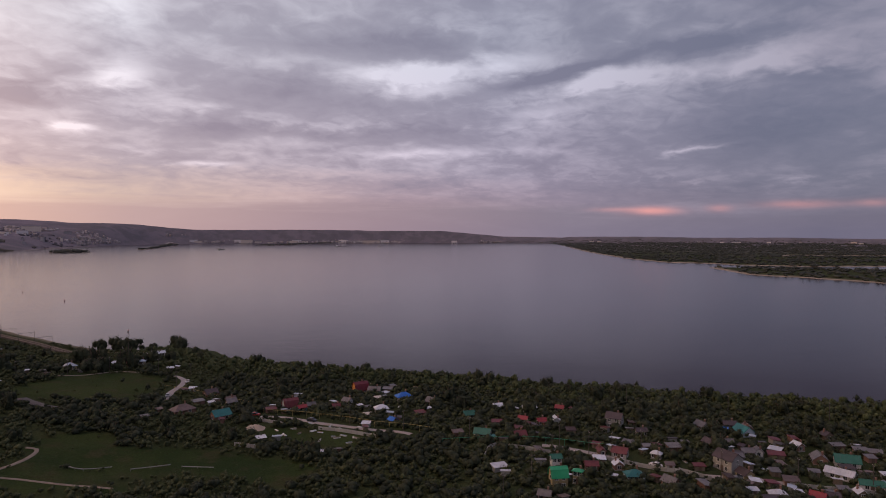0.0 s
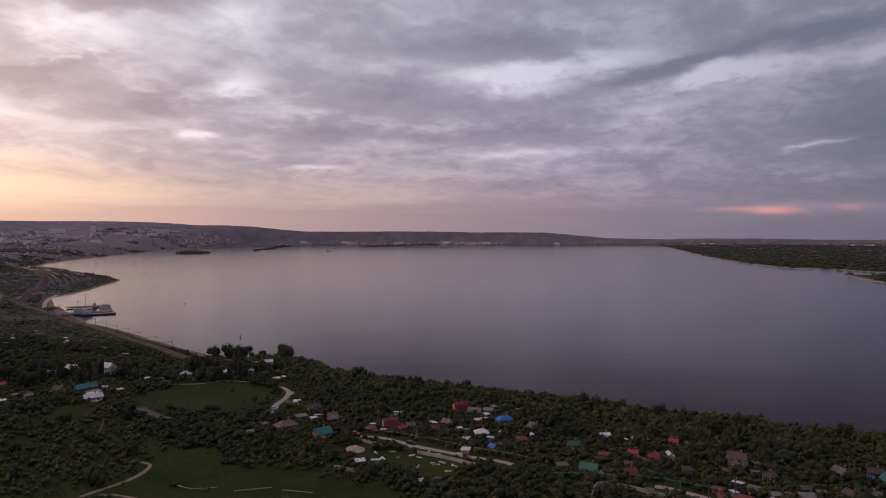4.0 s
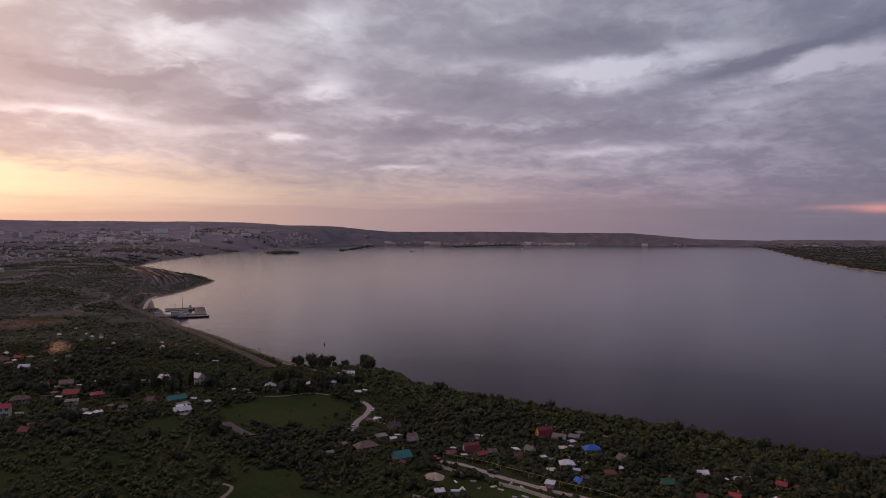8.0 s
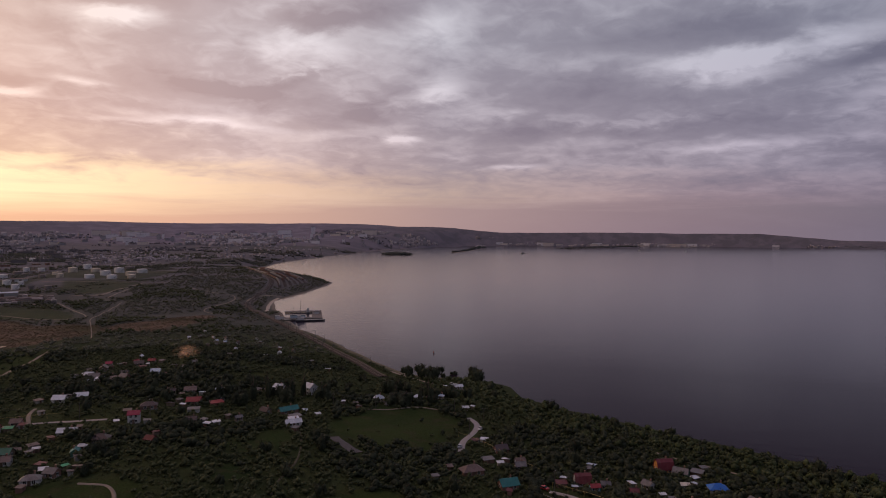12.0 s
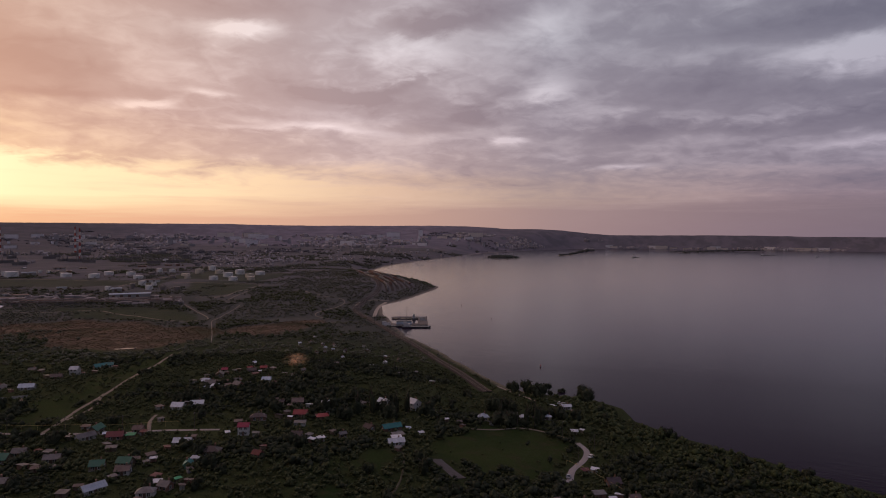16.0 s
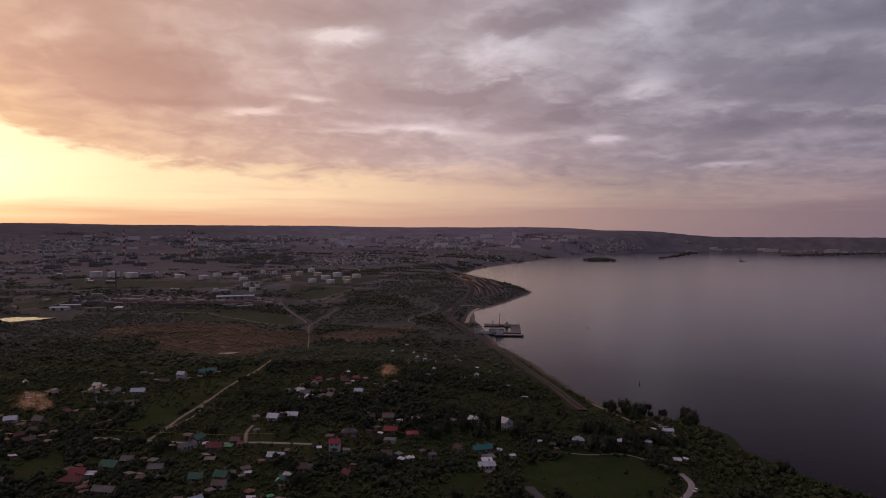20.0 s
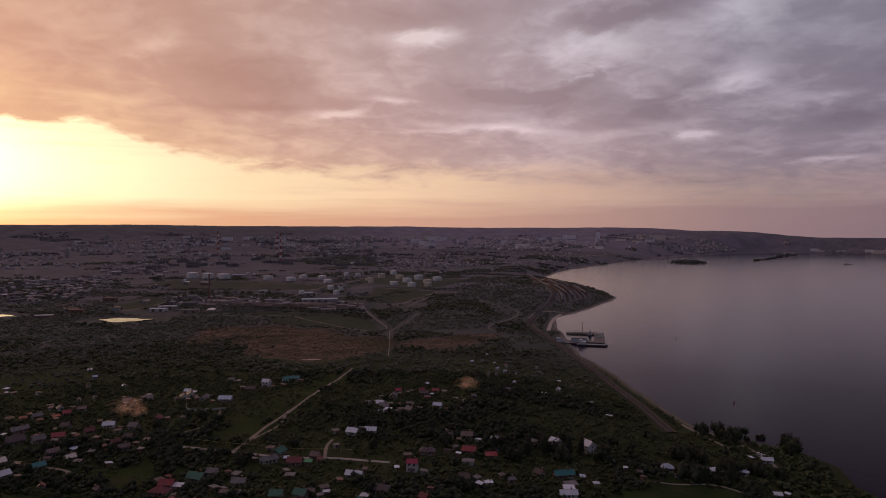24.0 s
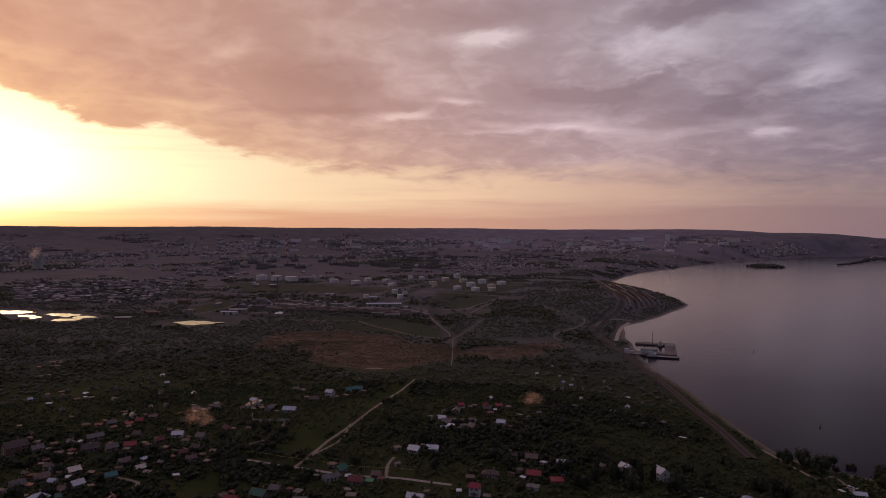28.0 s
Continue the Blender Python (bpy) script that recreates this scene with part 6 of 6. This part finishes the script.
def car(x, y, rz, paint):
    c = thing("car", x, y, rz, None, f"{paint} saloon car parked beside the lane", "car", "parked cars")
    c.location.z += 0.22
    prof = [(-2.1, 0.35), (-2.1, 0.85), (-1.5, 0.95), (1.1, 0.95), (2.05, 0.8), (2.1, 0.35)]
    body = Shape().poly([(u, s, z) for s in (-0.85, 0.85) for u, z in prof], [(0, 1, 2, 3, 4, 5), (11, 10, 9, 8, 7, 6)] + [(i, i + 6, (i + 1) % 6 + 6, (i + 1) % 6) for i in range(6)])
    part("body", body, CAR_PAINT[paint], c)
    glass = [(-1.5, 0.95), (-1.0, 1.42), (0.4, 1.42), (1.1, 0.95)]
    part("cabin", Shape().poly([(u, s * (0.8 if z < 1 else 0.65), z) for s in (-1, 1) for u, z in glass], [(0, 1, 2, 3), (7, 6, 5, 4)] + [(i, i + 4, (i + 1) % 4 + 4, (i + 1) % 4) for i in range(4)]), M_PANE, c)
    part("roof_panel", Shape().box(-1.0, 0.4, -0.62, 0.62, 1.42, 1.47), CAR_PAINT[paint], c)
    for u in (-1.35, 1.35):
        for s in (-0.8, 0.8):
            part("wheel", Shape().beam((u, s - 0.1, 0.32), (u, s + 0.1, 0.32), 0.32, 10), M_TYRE, c)


for q in ((80, 229, -52, "dark"), (40, 428, 20, "white"), (43, 426, 15, "silver"), (62, 251, -40, "red"), (160, 118, 100, "white"), (176, 98, 140, "silver"), (-196, 288, 5, "white"), (-225, 286, 10, "dark"), (47, 331, 60, "white"), (33, 300, 80, "silver"), (30, 293, 75, "dark"), (-20, 344, 25, "white")):
    car(*q)

# sand heap and building rubble on the plots
M_SAND = surface("heaped_sand", (0.30, 0.24, 0.18), (0.40, 0.33, 0.26), 0.6)
heap = Shape()
for i in range(5):
    heap.tube(57 + 1.6 * math.cos(i * 1.3), 231 + 1.6 * math.sin(i * 1.3), ground_z(57, 231) - 0.3, ground_z(57, 231) + 0.9 + 0.2 * i, 3.2, 0.5, 12)
tagged(new("sand_heap", heap.mesh("sand_heap", M_SAND)), "pale heap of building sand on a plot", "sand heap")
KEPT.append((57, 231, 6))
for k in range(46):
    x, y = random.choice([(86, 205), (78, 212), (70, 226), (158, 140), (176, 116), (190, 96), (150, 152), (120, 240)])
    x, y = x + random.uniform(-9, 9), y + random.uniform(-9, 9)
    b = thing("board_stack", x, y, random.uniform(0, 180), None, "small pale stack of boards lying in a yard", "board stack", "clutter in the yards")
    for j in range(3):
        part("board", Shape().box(-random.uniform(0.6, 1.6), random.uniform(0.6, 1.6), -0.4 + 0.15 * j, 0.5 - 0.1 * j, 0.15 * j - 0.1, 0.15 * j + 0.12), random.choice([M_TRIM, M_PANEL, WALL["wood"], WALL["paleblue"]]), b)

# ---- single trees ----


def tree_form(k, tall, wide, leaves, lobes, flat, mat):
    """A tapered trunk with limbs and a crown of leaf clumps, as two parts."""
    g = random.Random(k)
    t = thing("tree", 0, 0, 0, 0, ("tall dark poplar" if flat > 1.2 else "leafy dark green broadleaf tree") + " with an uneven crown", "tree", "single trees")
    trunk = Shape().tube(0, 0, -0.8, tall * 0.35, 0.035 * tall, 0.024 * tall, 8).tube(0, 0, tall * 0.35, tall * 0.8, 0.024 * tall, 0.008 * tall, 7)
    for i in range(5):
        a, z = g.uniform(0, 6.28), tall * g.uniform(0.28, 0.55)
        trunk.beam((0, 0, z), (math.cos(a) * wide * 0.55, math.sin(a) * wide * 0.55, z + tall * 0.2), 0.012 * tall, 5)
    part("trunk", trunk, M_BARK, t)
    v, f = crown(k, leaves, lobes, flat, 1, (0.06, 0.13))
    v = v * np.array([wide, wide, (tall * 1.05) / (flat * 1.6)]) - np.array([0, 0, tall * 0.1])
    part("crown", raw_mesh("crown", v, f, mat), None, t)
    return t




# ---- woods and scrub, too many to count ----
rng = np.random.default_rng(7)


def ico(n):
    bm = bmesh.new()
    bmesh.ops.create_icosphere(bm, subdivisions=n, radius=1.0)
    v = np.array([x.co[:] for x in bm.verts])
    f = np.array([[y.index for y in x.verts] for x in bm.faces])
    bm.free()
    return v, f


def crown(kind, leaves, lobes, flat=0.75, core=1, leaf=(0.08, 0.15)):
    """One crown of unit radius standing on z = 0: rough lobes set with small leaf clumps; core: 0 none, 1 full, 2 coarse."""
    g = np.random.default_rng(kind)
    bv, bf = ico(1)
    if core == 2:
        bv = np.array([[1, 0, 0], [0, 1, 0], [-1, 0, 0], [0, -1, 0], [0, 0, 1], [0, 0, -1]], float)
        bf = np.array([[0, 1, 4], [1, 2, 4], [2, 3, 4], [3, 0, 4], [1, 0, 5], [2, 1, 5], [3, 2, 5], [0, 3, 5]])
    V, F, n = [], [], 0
    cs = []
    for i in range(lobes):
        ang, d = g.uniform(0, 6.28), g.uniform(0.2, 0.62) if i else 0
        c = np.array([math.cos(ang) * d, math.sin(ang) * d, flat * (0.55 + g.uniform(-0.2, 0.45)) if i else flat * 0.6])
        r = g.uniform(0.34, 0.6)
        cs.append((c, r))
        if core:
            k = 0.72 if leaves else 1.15
            v = bv * r * k * (1 + (0.34 if leaves else 0.42) * g.uniform(-1, 1, (len(bv), 1))) * [1, 1, flat * 1.15] + c
            V.append(v), F.append(bf + n)
            n += len(v)
    for i in range(leaves):
        c, r = cs[i % lobes]
        w = g.normal(size=3)
        w[2] = abs(w[2]) * 1.2 - 0.55
        w /= np.linalg.norm(w)
        at = c + w * r * g.uniform(0.6, 1.05) * np.array([1, 1, flat * 1.15])
        s = g.uniform(*leaf)
        u = g.normal(size=3)
        u /= np.linalg.norm(u)
        q = np.cross(w, u)
        V.append(np.array([at + u * s, at + q * s * 0.8, at - u * s * 0.7 + w * s * 0.5]))
        F.append(np.array([[n, n + 1, n + 2]]))
        n += 3
    V = np.concatenate(V)
    V[:, 2] = np.maximum(V[:, 2], -0.25)
    return V, np.concatenate(F)


def scatter(name, places, sizes, forms, mat, label, category):
    """Plants a crown at each place, all in one mesh."""
    if not len(places):
        return
    z = height(places[:, 0], places[:, 1])
    V, F, n = [], [], 0
    for k, (fv, ff) in enumerate(forms):
        sel = np.arange(len(places)) % len(forms) == k
        if not sel.any():
            continue
        p, s, zz = places[sel], sizes[sel], z[sel]
        ang = rng.uniform(0, 6.28, len(p))
        ca, sa = np.cos(ang)[:, None], np.sin(ang)[:, None]
        vx = (fv[None, :, 0] * ca - fv[None, :, 1] * sa) * s[:, None, 0] + p[:, None, 0]
        vy = (fv[None, :, 0] * sa + fv[None, :, 1] * ca) * s[:, None, 0] + p[:, None, 1]
        vz = fv[None, :, 2] * s[:, None, 1] + zz[:, None]
        V.append(np.stack([vx, vy, vz], -1).reshape(-1, 3))
        F.append((ff[None] + (np.arange(len(p)) * len(fv))[:, None, None]).reshape(-1, 3) + n)
        n += len(p) * len(fv)
    ob = new(name, raw_mesh(name, np.concatenate(V), np.concatenate(F), mat, True))
    return tagged(ob, label, category, kind="stuff")


def sown(n, r0, r1, a0, a1, power=1.0):
    """Random places in a ring sector, evenly by area."""
    r = np.sqrt(rng.uniform(r0 * r0, r1 * r1, n))
    a = np.radians(rng.uniform(a0, a1, n))
    return np.stack([r * np.sin(a), r * np.cos(a)], -1)


def wooded(p):
    """How densely scrub stands at a place, 0 to 1."""
    x, y = p[:, 0], p[:, 1]
    s = shore(x, y)
    d = 0.9 + 0.35 * lattice(x, y, 45, 11) + 0.3 * lattice(x, y, 140, 12)
    d = np.where(marsh(x, y) > 0.2, d - 1.05, d)
    d = d * (1 - 0.985 * opened(x, y)) - 0.3 * smooth(800, 1000, y) * smooth(-250, -450, x) + 0.2 * smooth(760, 650, y) * smooth(-200, -300, x)
    d = d + (0.75 * lattice(x, y, 85, 13) + 0.4 * lattice(x, y, 30, 14)) * smooth(640, 760, y)
    d = d + 0.5 * smooth(40, 15, s) * (x > 40)
    away = smooth(560, 760, np.hypot(x, y))
    d = d * (1 - away) + away * smooth(0.2, 0.7, d)
    for poly in PONDS:
        d = np.where(inland(x, y, poly) > -22, 0, d)
    for cx, cy, cr in KEPT:
        d = np.where((x - cx) ** 2 + (y - cy) ** 2 < cr * cr, 0, d)
    return np.where(s > 3, d, 0)


def river_bank(p):
    """1 in the belt of willows and poplars along the water below the village."""
    return (p[:, 0] > 20) * smooth(52, 26, shore(p[:, 0], p[:, 1]))


def plant(name, n, r0, r1, a0, a1, forms, size, mat, label, groves=0.0, tall=1.0, belt=False):
    p = sown(n, r0, r1, a0, a1)
    d = wooded(p)
    if belt:
        d = d * river_bank(p)
    if groves:
        village = 0.9 * (p[:, 0] > 50) * (p[:, 1] < 330)
        d = d * (1 - 0.75 * river_bank(p)) * np.maximum(village, smooth(0.0, 0.3, lattice(p[:, 0], p[:, 1], groves, 61) + 0.6 * lattice(p[:, 0], p[:, 1], groves * 0.3, 62) - 0.12))
    p = p[rng.uniform(0, 1, len(p)) < d]
    w = size[0] + (size[1] - size[0]) * rng.beta(1.6, 2.6, len(p))
    room = np.full(len(p), 99.0)
    for cx, cy, cr in KEPT if r0 < 1000 else []:
        room = np.minimum(room, np.hypot(p[:, 0] - cx, p[:, 1] - cy) - cr)
    w = np.minimum(w, 1.9 + 1.1 * room)
    return scatter(name, p, np.stack([w, tall * w * rng.uniform(0.85, 1.35, len(p))], -1), forms, mat, label, "scrub")


TREES = [tree_form(101 + i, 7.0 + i * 0.5, 3.9 + 0.3 * i, 300, 8, 0.8, M_LEAF_DARK) for i in range(4)] + [tree_form(111, 13, 2.3, 240, 7, 1.5, M_LEAF_DARK)]
planted = set()


def tree(j, x, y, k=1.0):
    m = pose(x, y, ground_z(x, y), 0, 0, random.uniform(0, 360))
    if j in planted:
        ob = copy_thing(TREES[j], m)
    else:
        planted.add(j)
        ob = TREES[j]
        ob.matrix_basis = m
    ob.scale = (k, k, k * random.uniform(0.9, 1.15))
    KEPT.append((x, y, 1.5))


for x, y in ((14, 462), (18, 458), (21, 464), (28, 464), (38, 464), (49, 470), (56, 452), (62, 444)):
    tree(random.randint(0, 3), x + random.uniform(-5, 5), y + random.uniform(-4, 3), random.choice([0.5, 0.65, 0.8, 1.3, 1.5]))
for x, y in ((0, 368), (3, 372), (6, 368), (9, 373), (18, 378), (22, 376), (34, 396), (38, 392), (-48, 364), (-56, 352), (-66, 352), (-38, 360)):
    tree(random.choice([4, 2, 3, 3]), x, y, random.uniform(0.9, 1.4))
for x, y in [(21, 461), (26, 451), (3, 392), (8, 392), (-2, 393)]:
    tree(random.choice([1, 2, 3]), x, y, random.uniform(1.3, 1.7))
for x, y in [(-87, 342), (-54, 360), (-62, 356), (-72, 346), (-76, 333), (-57, 354)]:
    tree(random.choice([4, 3, 2]), x, y, random.uniform(0.9, 1.3))
count = 0
while count < 230:
    a, r = radians(random.uniform(-64, 66)), random.uniform(185, 430)
    x, y = r * math.sin(a), r * math.cos(a)
    p1 = np.array([[x, y]])
    if shore(p1[:, 0], p1[:, 1])[0] < 5 or opened(p1[:, 0], p1[:, 1])[0] > 0.4 or any((x - c[0]) ** 2 + (y - c[1]) ** 2 < (c[2] + 0.5) ** 2 for c in KEPT):
        count += 0.02
        continue
    tree(random.randint(0, 3), x, y, random.uniform(0.6, 1.05))
    count += 1
NEAR = [crown(20 + i, 64, 2 + i % 3, 0.72, 1, (0.07, 0.13)) for i in range(8)]
MID = [crown(40 + i, 22, 2 + i % 2, 0.7, 2, (0.11, 0.2)) for i in range(6)]
SMALL = [crown(50 + i, 8, 2 + i % 2, 0.62, 2, (0.14, 0.28)) for i in range(6)]
LOW = [crown(80 + i, 14, 1, 0.5, 0, (0.12, 0.3)) for i in range(4)]
FAR = [crown(60 + i, 0, 1) for i in range(4)]
GROVE = [crown(70 + i, 0, 4, 0.55, 2) for i in range(6)]
plant("scrub_near", 15000, 150, 310, -72, 76, MID, (0.9, 3.2), M_LEAF, "dense light green bushes and brambles")
plant("groves_near", 8500, 150, 310, -72, 76, NEAR, (1.5, 4.6), M_LEAF_DARK, "dark green groves of small trees", 48.0)
plant("willow_belt", 9500, 165, 520, -2, 76, NEAR, (1.6, 4.4), M_LEAF_WILLOW, "light green willows and poplars along the bank", belt=True, tall=1.15)
plant("scrub_slope", 29000, 310, 540, -72, 76, SMALL, (1.1, 3.6), M_LEAF, "dense light green bushes on the slopes")
plant("groves_slope", 16000, 310, 540, -72, 76, MID, (1.8, 5.0), M_LEAF_DARK, "dark green groves on the slopes", 60.0)
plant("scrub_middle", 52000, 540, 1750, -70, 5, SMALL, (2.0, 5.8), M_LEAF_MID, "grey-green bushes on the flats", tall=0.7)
plant("groves_middle", 30000, 540, 1750, -70, 5, SMALL, (2.6, 7.4), M_LEAF, "dark green tree clumps and hedgerows", 110.0, 0.8)
# depot and far woods wear the greens paled for haze
plant("woods_depot", 34000, 1700, 3000, -66, 0, SMALL, (3.5, 8), M_LEAF_MID, "distant haze-pale woods round the depot", 260.0)
plant("woods_far", 34000, 2900, 4450, -66, 35, GROVE, (5, 10), M_LEAF_HAZED, "distant haze-pale woods and tree rows", 330.0)
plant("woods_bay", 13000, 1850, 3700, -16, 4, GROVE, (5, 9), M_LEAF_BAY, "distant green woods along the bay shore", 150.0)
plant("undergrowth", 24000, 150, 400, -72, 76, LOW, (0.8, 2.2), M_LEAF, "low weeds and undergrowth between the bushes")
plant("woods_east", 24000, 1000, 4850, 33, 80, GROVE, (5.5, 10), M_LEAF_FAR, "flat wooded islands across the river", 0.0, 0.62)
for poly in ISLANDS:
    q = np.array(poly)
    p = np.stack([rng.uniform(q[:, 0].min(), q[:, 0].max(), 3000), rng.uniform(q[:, 1].min(), q[:, 1].max(), 3000)], -1)
    p = p[inland(p[:, 0], p[:, 1], poly) > 6]
    w = rng.uniform(5, 9, len(p))
    scatter("island_trees", p[:260], np.stack([w, w], -1)[:260], FAR, M_LEAF_FAR, "trees covering a small river island", "trees")
M_REED = leaf_material("reed", (0.06, 0.045, 0.026), (0.10, 0.074, 0.046), (0.14, 0.105, 0.07))
p = np.stack([rng.uniform(-600, -180, 16000), rng.uniform(500, 790, 16000)], -1)
p = p[(marsh(p[:, 0], p[:, 1]) > 0.4) & (np.max([inland(p[:, 0], p[:, 1], poly) for poly in PONDS], 0) < -2)]
w = rng.uniform(0.8, 2.4, len(p))
scatter("reeds", p, np.stack([w, w * 0.7], -1), LOW, M_REED, "brown dry reeds on the flats", "reeds")
# tufts of rough grass in the open meadows
p = sown(7000, 150, 480, -70, 70)
p = p[(opened(p[:, 0], p[:, 1]) > 0.3) & (shore(p[:, 0], p[:, 1]) > 5)]
for c in KEPT:
    p = p[(p[:, 0] - c[0]) ** 2 + (p[:, 1] - c[1]) ** 2 > (c[2] * 0.8) ** 2]
w = rng.uniform(0.3, 1.0, len(p))
scatter("grass_tufts", p, np.stack([w, w * 0.6], -1), LOW, M_LEAF, "tufts of rough grass in the meadows", "grass")

# ---- smoke of garden fires and steam of the towers ----
def vapour(name, scale, most, tint):
    """A thin veil, thickest in its midst and ragged towards its rim."""
    m, t = material(name, 1.0)
    t.nt.nodes.remove(t.bsdf)
    place = t.n("ShaderNodeTexCoord").outputs["Object"]
    ball = t.n("ShaderNodeTexGradient")
    ball.gradient_type = "SPHERICAL"
    t.put(ball.inputs[0], place)
    body = t.math("MULTIPLY", t.math("POWER", ball.outputs["Fac"], 0.8), t.ramp(t.noise(place, scale, 5.0, 0.6, 0.8), (0.36, 0.0), (0.66, most)))
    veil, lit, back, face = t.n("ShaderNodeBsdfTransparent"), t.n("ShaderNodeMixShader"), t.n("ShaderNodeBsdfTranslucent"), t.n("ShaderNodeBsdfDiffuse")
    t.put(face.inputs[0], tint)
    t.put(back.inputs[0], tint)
    t.nt.links.new(face.outputs[0], lit.inputs[1])
    t.nt.links.new(back.outputs[0], lit.inputs[2])
    both = t.n("ShaderNodeMixShader")
    t.put(both.inputs[0], body)
    t.nt.links.new(veil.outputs[0], both.inputs[1])
    t.nt.links.new(lit.outputs[0], both.inputs[2])
    t.nt.links.new(both.outputs[0], t.nt.nodes["Material Output"].inputs[0])
    return m


# warm tints put the low sun's orange light into smoke and steam
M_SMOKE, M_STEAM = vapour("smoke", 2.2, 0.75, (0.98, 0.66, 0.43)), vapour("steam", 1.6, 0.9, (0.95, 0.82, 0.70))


def smoke(x, y, z, size, mat=M_SMOKE, label="thin drifting smoke from a garden fire"):
    """Three wavy veils that cross in the midst of the drift."""
    V, F = [], []
    for k in range(3):
        a, n = radians(25 + 60 * k), len(V)
        for i in range(13):
            for j in range(13):
                u, v = i / 6 - 1, j / 6 - 1
                w = 0.16 * math.sin(2.6 * u + 1.7 * v + k) + 0.1 * math.sin(5 * v - 2 * u)
                V.append((u * math.cos(a) - w * math.sin(a), u * math.sin(a) + w * math.cos(a), v))
        F += [(n + 13 * i + j, n + 13 * i + 13 + j, n + 13 * i + 14 + j, n + 13 * i + j + 1) for i in range(12) for j in range(12)]
    ob = new("smoke", raw_mesh("smoke", np.array(V), np.array(F), mat, True))
    ob.location, ob.scale = (x, y, ground_z(x, y) + z), size
    tagged(ob, label, "smoke", kind="stuff")


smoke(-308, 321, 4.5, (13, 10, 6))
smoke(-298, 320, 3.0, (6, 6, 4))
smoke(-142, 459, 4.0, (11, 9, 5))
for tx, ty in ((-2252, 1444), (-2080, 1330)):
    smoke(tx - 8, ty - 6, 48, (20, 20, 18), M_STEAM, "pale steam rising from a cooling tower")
